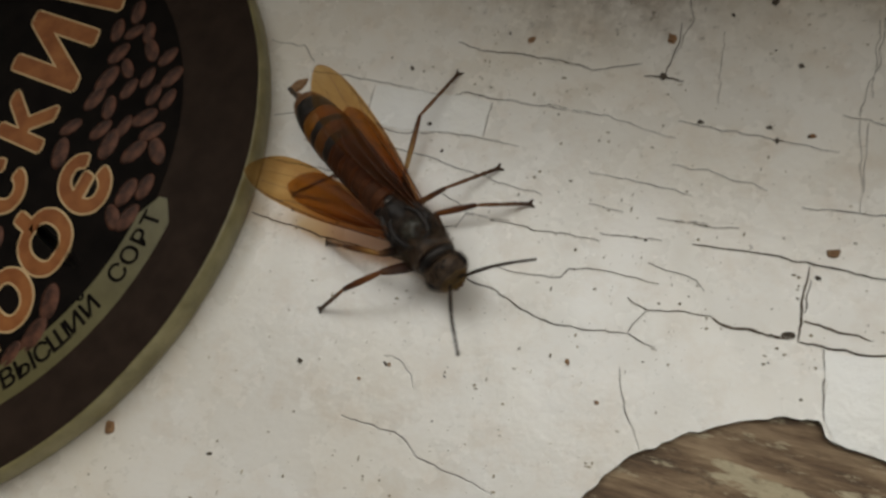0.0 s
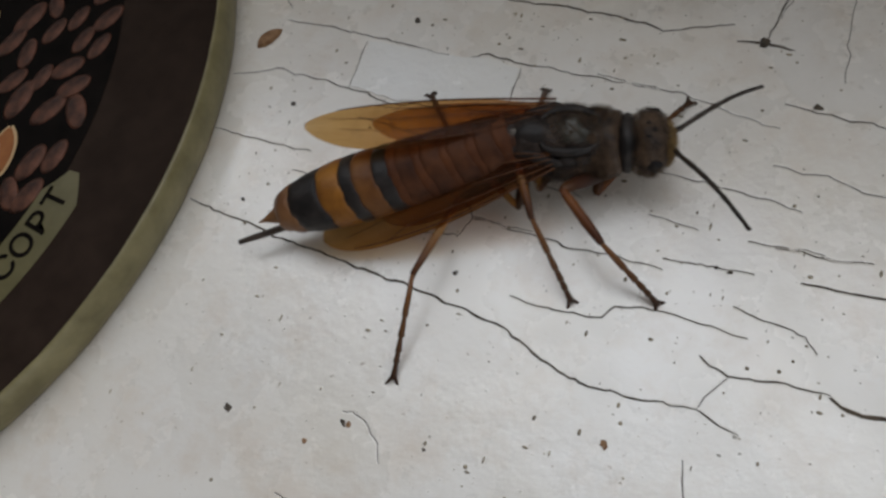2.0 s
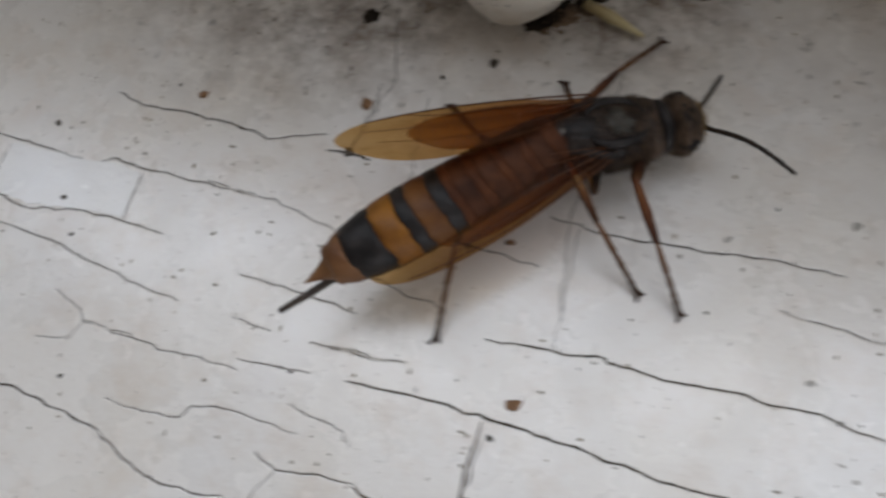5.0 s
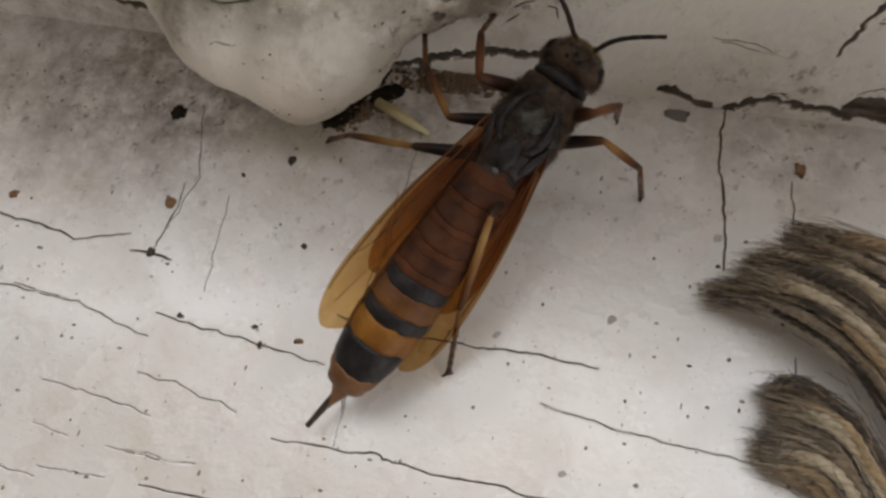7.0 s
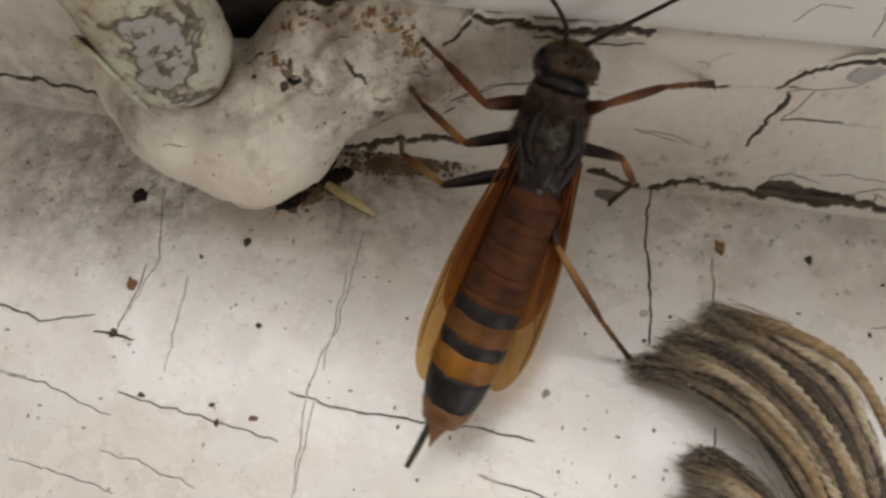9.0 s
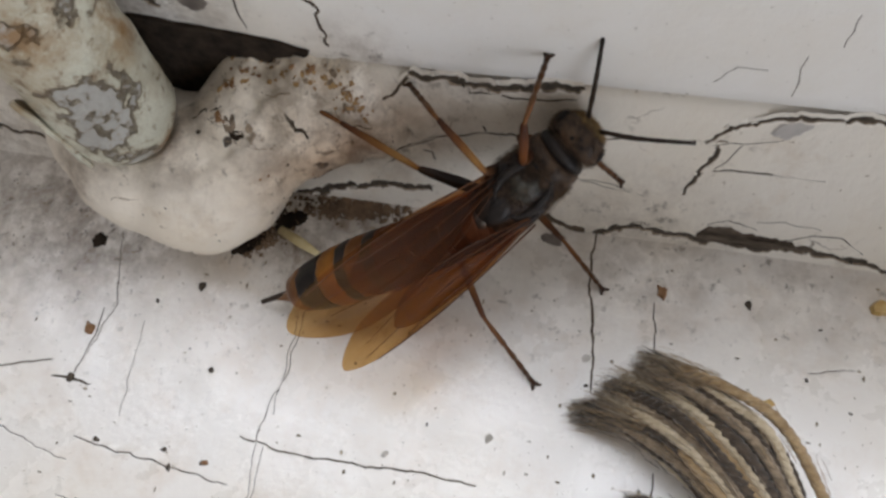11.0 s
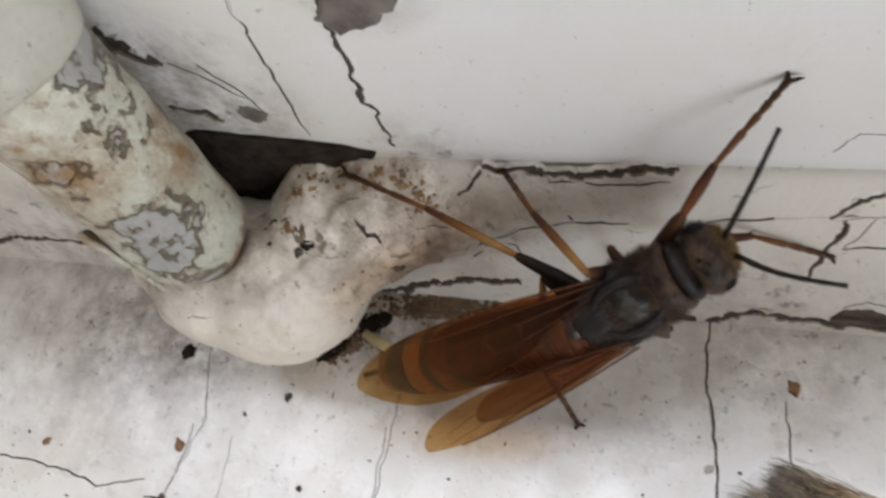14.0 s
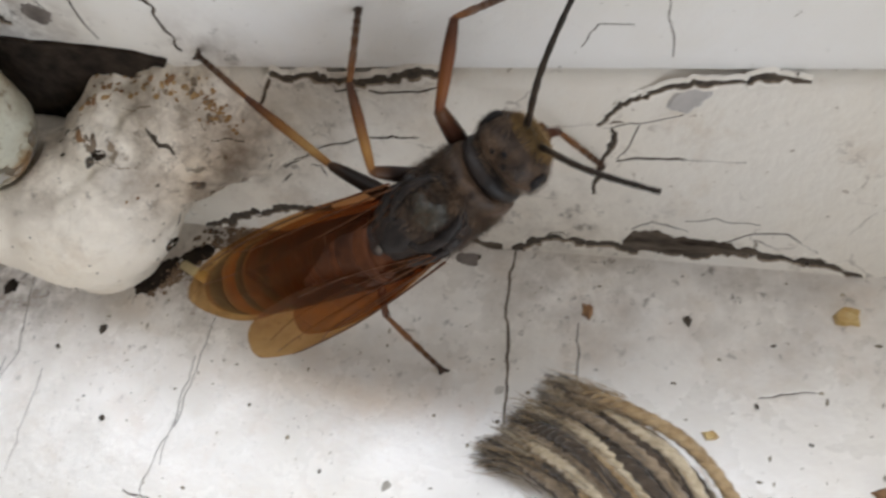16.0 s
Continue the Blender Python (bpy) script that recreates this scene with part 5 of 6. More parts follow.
# the thorax is carried by the insect itself; everything else hangs on it
bm = bmesh.new()
ball(bm, (0.4, 0, 0.0), (4.2, 2.85, 2.5), None, 28, 40)
ball(bm, (-2.4, 0, 0.1), (2.6, 2.5, 2.3), None, 18, 30)
ball(bm, (-4.0, 0, 0.1), (1.5, 2.4, 2.15), None, 14, 24)
part("thorax", shaped(bm, 0.22, 0.8), BROWN_FUZZ, wasp, "dark brown furry thorax")
bm = bmesh.new()
lathe(bm, [(0.8, 2.3), (2.0, 2.58), (2.8, 2.56), (3.35, 2.62), (3.8, 2.60), (4.1, 2.46), (4.2, 2.0)], 40, "x", (1.0, 0.93))
for v in bm.verts:
    # the collar is hollowed in front, where the head fits in
    v.co.x -= 0.10 * MM * max(0.0, v.co.z / MM) - 0.13 * abs(v.co.y)
part("collar", shaped(bm, 0.14, 0.6), HEAD_BROWN, wasp, "brown furry collar behind the head")
bm = bmesh.new()
ball(bm, (0.75, 0, 0.85), (2.1, 1.85, 1.9), None, 22, 30)
part("back_shield", shaped(bm, 0.24, 0.7), BACK_GREY, wasp, "grey-black pitted shield of the back")


def on_back(x, y):
    """A point (mm) just on the rounded back."""
    body_z = 2.5 * math.sqrt(max(0.02, 1 - ((x - 0.4) / 4.2) ** 2 - (y / 2.85) ** 2))
    shield_z = 0.85 + 1.9 * math.sqrt(max(0.0, 1 - ((x - 0.75) / 2.1) ** 2 - (y / 1.85) ** 2))
    return x, y, max(body_z, shield_z) + 0.12


for s in (1, -1):
    for name, line, r in (("furrow", [(2.7, 1.0), (2.0, 1.5), (1.0, 1.75), (-0.2, 1.75), (-1.2, 1.4), (-1.6, 0.9)], 0.42), ("furrow", [(2.75, 0.0), (2.75, 0.5), (2.65, 1.1), (2.4, 1.6), (1.9, 2.0)], 0.24)):
        bm = bmesh.new()
        pts = [on_back(p.x, p.y * s) for p in smooth_line([(x, y, 0) for x, y in line], 6)]
        tube(bm, pts, [r * (0.3 + 0.7 * math.sin(math.pi * (k + 0.5) / len(pts))) for k in range(len(pts))], 6)
        part(name, roughened(bm, 0.4, 0.1), BLACK, wasp, "black furrow of the back")
for s in (1, -1):
    bm = bmesh.new()
    ball(bm, (-1.6, 2.0 * s, 1.5), (1.8, 0.5, 0.55), Matrix.Rotation(0.30 * s, 4, "Z"), 10, 18)
    ball(bm, (0.4, 2.2 * s, 1.35), (0.8, 0.5, 0.55), None, 10, 14)
    part("wing_root", shaped(bm, 0.09, 0.4), BLACK, wasp, "black knobbly wing root")
bm = bmesh.new()
ball(bm, (-2.0, 0, 1.65), (1.9, 1.2, 0.95), None, 14, 20)
part("scutellum", shaped(bm, 0.08, 0.5), BLACK, wasp, "glossy black plate behind the back")
bm = bmesh.new()
ball(bm, (-3.75, 0, 1.95), (0.42, 0.36, 0.34), None, 8, 12)
part("knob", bm, PALE_KNOB, wasp, "small pale knob at the tip of the plate")
bm = bmesh.new()
ball(bm, (-4.4, 0, 1.5), (0.9, 1.9, 0.8), None, 10, 18)
part("waist_plate", shaped(bm, 0.06, 0.5), DARK_BROWN, wasp, "dark plate before the abdomen")
bm = bmesh.new()
hairs(bm, lump_spots((0.4, 0, 0.0), (4.2, 2.85, 2.5), 5500, rnd, -0.5) + lump_spots((2.7, 0, 0.0), (1.7, 2.66, 2.40), 4500, rnd, -0.5) + lump_spots((0.75, 0, 0.85), (2.0, 1.75, 1.85), 1600, rnd, 0.1), 0.62, 0.024, rnd, 0.15)
tagged(part("fur", bm, HAIR, wasp, "short brown fur", smooth=False), kind="stuff")

bm = bmesh.new()
ball(bm, (6.3, 0, -0.05), (1.8, 2.5, 2.25), None, 24, 36)
for v in bm.verts:
    # flat at the back, square at the cheeks
    x, y = v.co.x / MM - 6.3, v.co.y / MM
    v.co.x = (6.3 + (0.64 * x if x < 0 else x)) * MM
    v.co.y = (y + 0.28 * y * max(0.0, 1 - abs(y) / 2.5) - 0.02 * x * y) * MM
head = part("head", shaped(bm, 0.10, 0.6), HEAD_BROWN, wasp, "dark brown head with a yellow furry face")
bm = bmesh.new()
ball(bm, (4.75, 0, -0.05), (0.95, 2.36, 2.2), None, 14, 30)
part("neck", bm, BLACK, wasp, "short black neck")
for x, y in ((6.75, 0.0), (6.3, 0.55), (6.3, -0.55)):
    bm = bmesh.new()
    ball(bm, (x, y, 2.10), (0.18, 0.18, 0.14), None, 8, 12)
    part("ocellus", bm, EYE, head, "tiny glossy black eye on the crown")
for s in (1, -1):
    bm = bmesh.new()
    ball(bm, (6.7, 2.12 * s, 0.40), (0.72, 0.40, 0.85), None, 14, 20)
    part("eye", shaped(bm, 0.16, 0.5), EYE, head, "small glossy black eye")
    bm = bmesh.new()
    ball(bm, (7.25, 0.95 * s, -0.25), (0.90, 0.95, 1.35), None, 10, 16)
    part("cheek", shaped(bm, 0.10, 0.5), FACE_YELLOW, head, "yellow-brown cheek")
    bm = bmesh.new()
    tube(bm, [(7.7, 0.25 * s, -1.2), (8.05, 0.3 * s, -1.7), (7.9, 0.1 * s, -2.1)], [0.42, 0.3, 0.08], 7)
    part("jaw", bm, DARK_BROWN, head, "dark biting jaw")
bm = bmesh.new()
hairs(bm, lump_spots((6.3, 0, -0.05), (1.75, 2.55, 2.25), 3000, rnd, -0.6), 0.42, 0.022, rnd, -0.2)
tagged(part("head_hair", bm, HAIR, head, smooth=False), kind="stuff")
bm = bmesh.new()
hairs(bm, [(p, w) for p, w in lump_spots((6.5, 0, -0.1), (1.75, 2.3, 2.15), 7000, rnd, -0.8) if w.x > 0.74], 0.46, 0.020, rnd, -0.5)
tagged(part("face_hair", bm, FACE_HAIR, head, "yellow fur of the face", smooth=False), kind="stuff")

# the abdomen swings at the waist
HINGE = Vector((-4.0, 0, 0.5))
abdomen = new("abdomen", None)
bm = bmesh.new()
lathe(bm, [(1.2, 1.6), (0.0, 2.0), (-4, 2.05), (-10, 2.25), (-15, 2.3), (-17.5, 1.5)], 20, "x", (1.05, 0.85))
bpy.data.objects.remove(abdomen)
abdomen = part("abdomen", bm, DARK_BROWN, wasp, "banded orange and black abdomen")
abdomen.location = HINGE * MM
LENGTH = 21.6


def girth(f):
    """The abdomen's radius at a share of its length."""
    pts = ((0, 2.4), (0.1, 2.55), (0.35, 2.75), (0.58, 2.9), (0.70, 2.8), (0.80, 2.5), (0.88, 2.1), (0.925, 1.65), (0.96, 0.9))
    for (a, p), (b, q) in zip(pts, pts[1:]):
        if f <= b:
            return p + (q - p) * (f - a) / (b - a)
    return pts[-1][1]


def band(f0, f1, mat, label):
    """One ring of the abdomen, its hind edge a little proud of the next."""
    bm, n, sides, rings = bmesh.new(), 7, 40, []
    for k in range(-1, n + 2):
        c = min(max(k, 0), n)
        f = f0 + (f1 - f0) * c / n
        r = girth(f) * (0.985 + 0.03 * math.sin(math.pi * (0.15 + 0.7 * c / n))) * (0.9 if c != k else 1.0)
        ring = []
        for j in range(sides):
            a = 2 * math.pi * j / sides
            ragged = 0.0 if f < 0.02 or f > 0.92 else 0.22 * noise.noise(Vector((3 * math.cos(a), 3 * math.sin(a), 40 * f))) + 0.25 * math.cos(2 * a)
            ring.append(bm.verts.new(Vector((-LENGTH * f + ragged, 0.99 * r * math.cos(a), 0.88 * r * math.sin(a) + 0.22 * math.sin(math.pi * f))) * MM))
        rings.append(ring)
    for p, q in zip(rings, rings[1:]):
        for j in range(sides):
            bm.faces.new((p[j], p[(j + 1) % sides], q[(j + 1) % sides], q[j]))
    bmesh.ops.recalc_face_normals(bm, faces=bm.faces)
    part("segment", shaped(bm, 0.035, 0.8), mat, abdomen, label)


for f0, f1, mat, label in (
    (0.0, 0.04, RED_BROWN, "red-brown first ring"), (0.04, 0.11, DARK_BROWN, "dark brown ring"), (0.11, 0.14, RED_BROWN, "red-brown ring"), (0.14, 0.21, DARK_BROWN, "dark brown ring"), (0.21, 0.24, RED_BROWN, "red-brown ring"),
    (0.24, 0.31, DARK_BROWN, "dark brown ring"), (0.31, 0.345, RED_BROWN, "red-brown ring"), (0.345, 0.41, DARK_BROWN, "dark brown ring"), (0.41, 0.44, RED_BROWN, "red-brown ring"), (0.44, 0.495, BLACK, "black ring"),
    (0.495, 0.575, AMBER_BROWN, "amber-brown ring"), (0.575, 0.628, BLACK, "narrow black ring"), (0.628, 0.722, ORANGE, "broad orange ring"), (0.722, 0.85, BLACK, "broad black ring"), (0.85, 0.935, TAIL_ORANGE, "blunt brown tail ring"),
):
    band(f0, f1, mat, label)
bm = bmesh.new()
lathe(bm, [(-19.6, 1.25), (-20.1, 1.2), (-20.5, 0.85), (-21.2, 0.5), (-21.9, 0.22), (-22.5, 0.04)], 14, "x", (1.0, 0.8), lambda a: (0, 0, 0.05 + 0.12 * (a + 19.6)))
part("horn", bm, TAIL_ORANGE, abdomen, "short pointed brown horn")
bm = bmesh.new()
tube(bm, [(5, 0, -0.1), (0, 0, 0.0), (-4, -0.2, 0.2), (-6.8, -0.4, 0.4), (-9.3, -0.5, 0.5)], [0.35, 0.40, 0.36, 0.32, 0.24], 8)
sheath = part("ovipositor", bm, SHEATH, abdomen, "straight grey-brown ovipositor sheath")


# wings: forewing and hindwing a side, hinged at the shoulder; a wing lies along its own x
def wing_mesh(length, width, side, curl):
    """A wing blade with its leading edge outside, thin but closed, a little cupped."""
    bm = bmesh.new()
    n, m = 26, 16
    top = []
    for i in range(n + 1):
        u = math.sin(0.5 * math.pi * i / n)
        lead = width * (0.06 + 0.15 * math.sin(math.pi * u))
        trail = -width * (0.04 + 0.76 * math.sin(math.pi * (0.04 + 0.70 * u)) ** 1.35)
        close = max(0.0, 1 - max(0.0, (u - 0.70) / 0.30) ** 2.8) ** 0.5
        mid = -0.24 * width * u
        lead, trail = mid + (lead - mid) * close, mid + (trail - mid) * close
        a = []
        for j in range(m + 1):
            v = lead + (trail - lead) * j / m
            z = curl * math.sin(math.pi * j / m) * math.sin(math.pi * min(1, u * 1.05)) + (0.05 + 0.09 * math.sin(math.pi * u)) * math.sin(5 * u + 17.0 * j / m)
            p = Vector((u * length, -side * v, z))
            a.append(bm.verts.new(p * MM))
        top.append(a)
    for i in range(n):
        for j in range(m):
            bm.faces.new((top[i][j], top[i + 1][j], top[i + 1][j + 1], top[i][j + 1]))
    bmesh.ops.remove_doubles(bm, verts=bm.verts, dist=1e-7)
    bmesh.ops.delete(bm, geom=[v for v in bm.verts if not v.link_faces], context="VERTS")
    bmesh.ops.recalc_face_normals(bm, faces=bm.faces)
    return bm


def wing(name, length, width, side, label, veins, curl=0.35):
    w = part(name, wing_mesh(length, width, side, curl), FILM, wasp, label)
    for points, r in veins:
        bm = bmesh.new()
        line = smooth_line([(u * length, -side * v * width, curl * 0.8 * (1 - u) + 0.10) for u, v in points], 6)
        tube(bm, line, [0.6 * r * (1 - 0.5 * i / len(line)) for i in range(len(line))], 5)
        part("vein", bm, VEIN, w)
    return w


FORE_VEINS = [([(0, 0.08), (0.25, 0.14), (0.5, 0.16), (0.75, 0.10), (0.88, 0.03)], 0.15), ([(0, 0.02), (0.3, 0.03), (0.6, 0.02), (0.74, 0.12)], 0.10), ([(0, -0.05), (0.3, -0.14), (0.6, -0.18), (0.9, -0.15)], 0.08), ([(0, -0.1), (0.3, -0.34), (0.6, -0.45), (0.84, -0.38)], 0.08), ([(0, -0.12), (0.25, -0.48), (0.5, -0.68)], 0.07), ([(0.42, 0.02), (0.45, -0.16), (0.43, -0.40)], 0.06), ([(0.62, 0.02), (0.64, -0.18), (0.61, -0.44)], 0.06), ([(0.3, -0.14), (0.32, -0.34)], 0.06)]
HIND_VEINS = [([(0, 0.05), (0.4, 0.1), (0.8, 0.06)], 0.09), ([(0, -0.05), (0.5, -0.18), (0.9, -0.2)], 0.06), ([(0, -0.08), (0.4, -0.45), (0.7, -0.5)], 0.06)]
SHOULDER = {1: Vector((-0.6, 2.35, 1.6)), -1: Vector((-0.6, -2.35, 1.6))}
FORE = {s: wing("forewing", 20.4, 5.8, s, "long amber translucent forewing", FORE_VEINS) for s in (1, -1)}
HIND = {s: wing("hindwing", 13.5, 4.6, s, "short amber translucent hindwing", HIND_VEINS, 0.2) for s in (1, -1)}

# antennae, each along its own x with a slight droop
FEELERS = {}
for s in (1, -1):
    bm = bmesh.new()
    pts = [(0.0, 0, 0), (0.6, 0, 0.12), (1.2, 0, 0.18)] + [(1.2 + 7.8 * k / 12, 0.0, 0.18 + 0.75 * math.sin(math.pi * k / 12) - 0.018 * k) for k in range(1, 13)]
    tube(bm, pts, [0.20, 0.24, 0.19] + [0.20 + 0.03 * (k % 2) - 0.006 * k for k in range(12)], 8)
    FEELERS[s] = part("antenna", bm, FEELER, wasp, "stiff black antenna")
    FEELERS[s].location = Vector((8.0, 0.6 * s, 0.3)) * MM

# legs: thigh, shin and foot, each along its own x
LEG_SIZES = {"front": (Vector((3.2, 1.7, -1.5)), 4.9, 5.0, 6.5), "middle": (Vector((0.6, 1.5, -1.9)), 5.2, 5.6, 7.2), "hind": (Vector((-2.6, 1.4, -1.8)), 6.2, 7.8, 8.4)}
THIGH = {k: along_leg(k + "_thigh", v[1], (0.0, (0.015, 0.011, 0.010)), (0.75, (0.018, 0.011, 0.009) if k != "front" else (0.05, 0.019, 0.010)), (1.0, (0.09, 0.038, 0.014) if k != "hind" else (0.05, 0.025, 0.012))) for k, v in LEG_SIZES.items()}
SHIN_TINTS = {"front": ((0.13, 0.042, 0.016), (0.20, 0.075, 0.024), (0.13, 0.045, 0.017), (0.07, 0.025, 0.012)), "middle": ((0.24, 0.11, 0.032), (0.34, 0.18, 0.055), (0.15, 0.06, 0.02), (0.07, 0.028, 0.013)), "hind": ((0.26, 0.12, 0.035), (0.40, 0.24, 0.085), (0.21, 0.095, 0.027), (0.10, 0.038, 0.016))}
SHIN = {k: along_leg(k + "_shin", v[2], *zip((0.0, 0.2, 0.55, 0.85), SHIN_TINTS[k])) for k, v in LEG_SIZES.items()}
FOOT = {k: along_leg(k + "_foot", v[3], (0.0, (0.20, 0.085, 0.03)), (0.6, (0.11, 0.05, 0.02)), (1.0, (0.05, 0.025, 0.015))) for k, v in LEG_SIZES.items()}
LEGS = {}
for which, (hip, a, b, c) in LEG_SIZES.items():
    for s in (1, -1):
        stout = 1.2 if which == "front" else 1.08
        bm = bmesh.new()
        lathe(bm, [(p, stout * r) for p, r in ((-0.9, 0.35), (-0.5, 0.60), (0.0, 0.56), (0.15 * a, 0.50), (0.45 * a, 0.53), (0.8 * a, 0.42), (0.97 * a, 0.32), (1.03 * a, 0.17))], 12)
        leg = part("leg", shaped(bm, 0.03), THIGH[which], wasp, which + " leg with a dark thigh")
        bm = bmesh.new()
        lathe(bm, [(p, stout * r) for p, r in ((-0.1, 0.20), (0.05 * b, 0.25), (0.3 * b, 0.31), (0.6 * b, 0.33), (0.85 * b, 0.28), (b, 0.22))], 10)
        tube(bm, [(0.92 * b, 0.1, -0.2), (1.06 * b, 0.2, -0.5)], [0.09, 0.02], 5)
        shin = part("shin", shaped(bm, 0.02), SHIN[which], leg, "yellow-brown shin")
        bm = bmesh.new()
        joints = []
        for k in range(5):
            x0, x1 = c * (0, 0.40, 0.60, 0.74, 0.84)[k], c * (0.40, 0.60, 0.74, 0.84, 1.0)[k]
            joints += [(x0, 0.17), ((x0 + x1) / 2, 0.23), (x1 - 0.03, 0.27)]
        lathe(bm, joints, 8)
        for v in (1, -1):
            tube(bm, [(0.96 * c, 0.05 * v, 0), (1.03 * c, 0.38 * v, 0.04), (1.06 * c, 0.58 * v, -0.14)], [0.16, 0.13, 0.03], 5)
        foot = part("foot", bm, FOOT[which], leg, "thin dark jointed foot with claws")
        LEGS[which, s] = leg, shin, foot, Vector((hip.x, hip.y * s, hip.z)), a, b, c


# ---- how the horntail moves: seconds, then body poses (mm, degrees), wing and antenna directions, and where each foot stands ----
BODY = [
    (0, -26.5, -21.0, 4.9, 3.1, -0.7, -36.5), (0.5, -21.4, -19.3, 4.6, 3.0, -1.8, -6.2), (1, -21.2, -16.0, 4.8, 2.5, -3.2, 27.2),
    (1.5, -18.2, -12.4, 3.9, 3.0, 4.4, 32.2), (2, -16.2, -9.9, 4.4, 3.5, 2.3, 14.7), (2.5, -7.1, -8.5, 4.4, 2.9, 4.5, 15.7),
    (3, -2.1, -7.7, 4.8, 0.9, 2.9, 25.5), (3.5, 1.2, -4.6, 4.0, 0.0, 9.3, 27.8), (4, 5.8, -1.1, 7.8, -0.4, 3.6, 42.1),
    (4.5, 11.1, 5.1, 7.2, 1.7, 1.3, 26.9), (5, 18.4, 8.5, 4.9, 4.5, 11.2, 28.2), (7.5, 32.1, 19.2, 13.1, -3.0, -20.2, 73.3),
    (8, 33.5, 21.5, 13.4, -2.9, -20.1, 78.0), (8.5, 34.1, 21.8, 13.6, -2.2, -27.2, 88.3), (9, 36.0, 23.9, 15.0, 1.0, -25.8, 83.0),
    (11.5, 39.4, 26.4, 13.2, -3.6, -25.5, 34.2), (12, 39.5, 26.1, 13.6, -2.8, -27.4, 39.9), (12.5, 39.4, 26.1, 12.9, -0.9, -27.3, 40.7),
    (13, 39.9, 26.7, 14.1, -2.0, -22.0, 31.8), (13.5, 40.1, 25.7, 15.4, -1.4, -21.8, 32.3), (14, 40.2, 24.2, 15.2, -2.3, -22.8, 26.8),
    (14.5, 42.1, 21.5, 17.2, -1.2, -19.9, 21.6), (15, 44.2, 22.1, 18.2, 0.2, -28.2, 26.0), (15.5, 44.6, 21.3, 19.0, -0.3, -33.2, 31.5),
    (16, 45.2, 21.1, 20.1, -1.0, -30.2, 25.1),
]
ABDOMEN = [
    (0, -3.2, 0.1), (0.5, -2.7, -3.6), (1, -4.1, -7.5), (1.5, -3.3, 5.3), (2, -4.4, 16.5), (2.5, -4.4, 13.8),
    (3, -0.9, 12.1), (3.5, -6.9, 21.1), (4, -5.6, 18.7), (4.5, -3.0, 24.8), (5, -6.8, 18.6), (7.5, 1.5, -7.2),
    (8, 7.8, -11.7), (8.5, 3.1, -1.9), (9, 4.1, -7.3), (11.5, 1.2, -24.9), (12, -0.1, -31.6), (12.5, 3.1, -31.1),
    (13, 2.1, -16.2), (13.5, 0.2, -18.1), (14, -3.3, -16.6), (14.5, 1.7, -15.3), (15, -1.2, -21.8), (15.5, -2.0, -27.8),
    (16, 0.2, -20.7),
]
WING_LEFT = [
    (0, -0.96, 0.14, 0.26), (0.5, -0.98, 0.02, 0.21), (1, -0.99, 0.12, -0.10), (1.5, -0.96, -0.11, 0.27),
    (2, -1.00, -0.01, -0.00), (2.5, -0.96, -0.08, 0.25), (3, -0.98, -0.11, 0.19), (3.5, -0.99, -0.12, 0.08),
    (4, -0.99, 0.04, -0.10), (4.5, -0.99, -0.04, 0.14), (5, -1.00, 0.03, 0.04), (7.5, -0.99, 0.15, 0.05),
    (8, -0.96, 0.12, 0.27), (8.5, -0.97, 0.25, 0.02), (9, -0.98, 0.17, 0.05), (11.5, -0.80, -0.22, 0.56),
    (12, -0.78, -0.13, 0.61), (12.5, -0.91, -0.01, 0.42), (13, -0.81, -0.17, 0.55), (13.5, -0.93, -0.02, 0.36),
    (14, -0.96, 0.00, 0.28), (14.5, -0.96, 0.05, 0.27), (15, -0.98, 0.11, 0.17), (15.5, -0.98, 0.16, 0.15),
    (16, -0.98, 0.12, 0.19),
]
ANTENNA_LEFT = [
    (0, 0.55, 0.80, 0.25), (0.5, 0.62, 0.42, 0.66), (1, 0.56, 0.32, 0.77), (1.5, 0.65, 0.76, -0.03),
    (2, 0.77, 0.58, -0.27), (2.5, 0.60, 0.77, -0.24), (3, 0.46, 0.88, 0.10), (3.5, 0.53, 0.84, -0.12),
    (4, 0.65, 0.74, -0.19), (4.5, 0.62, 0.62, -0.48), (5, 0.63, 0.60, -0.48), (7.5, -0.05, 0.02, 1.00),
    (8, 0.12, -0.11, 0.99), (8.5, 0.19, -0.05, 0.98), (9, 0.16, 0.08, 0.98), (11.5, 0.72, 0.18, 0.67),
    (12, 0.77, 0.24, 0.59), (12.5, 0.72, 0.09, 0.68), (13, 0.80, 0.36, 0.48), (13.5, 0.78, 0.28, 0.57),
    (14, 0.74, 0.15, 0.66), (14.5, 0.77, 0.13, 0.62), (15, 0.72, -0.00, 0.70), (15.5, 0.67, -0.18, 0.73),
    (16, 0.79, -0.03, 0.61),
]
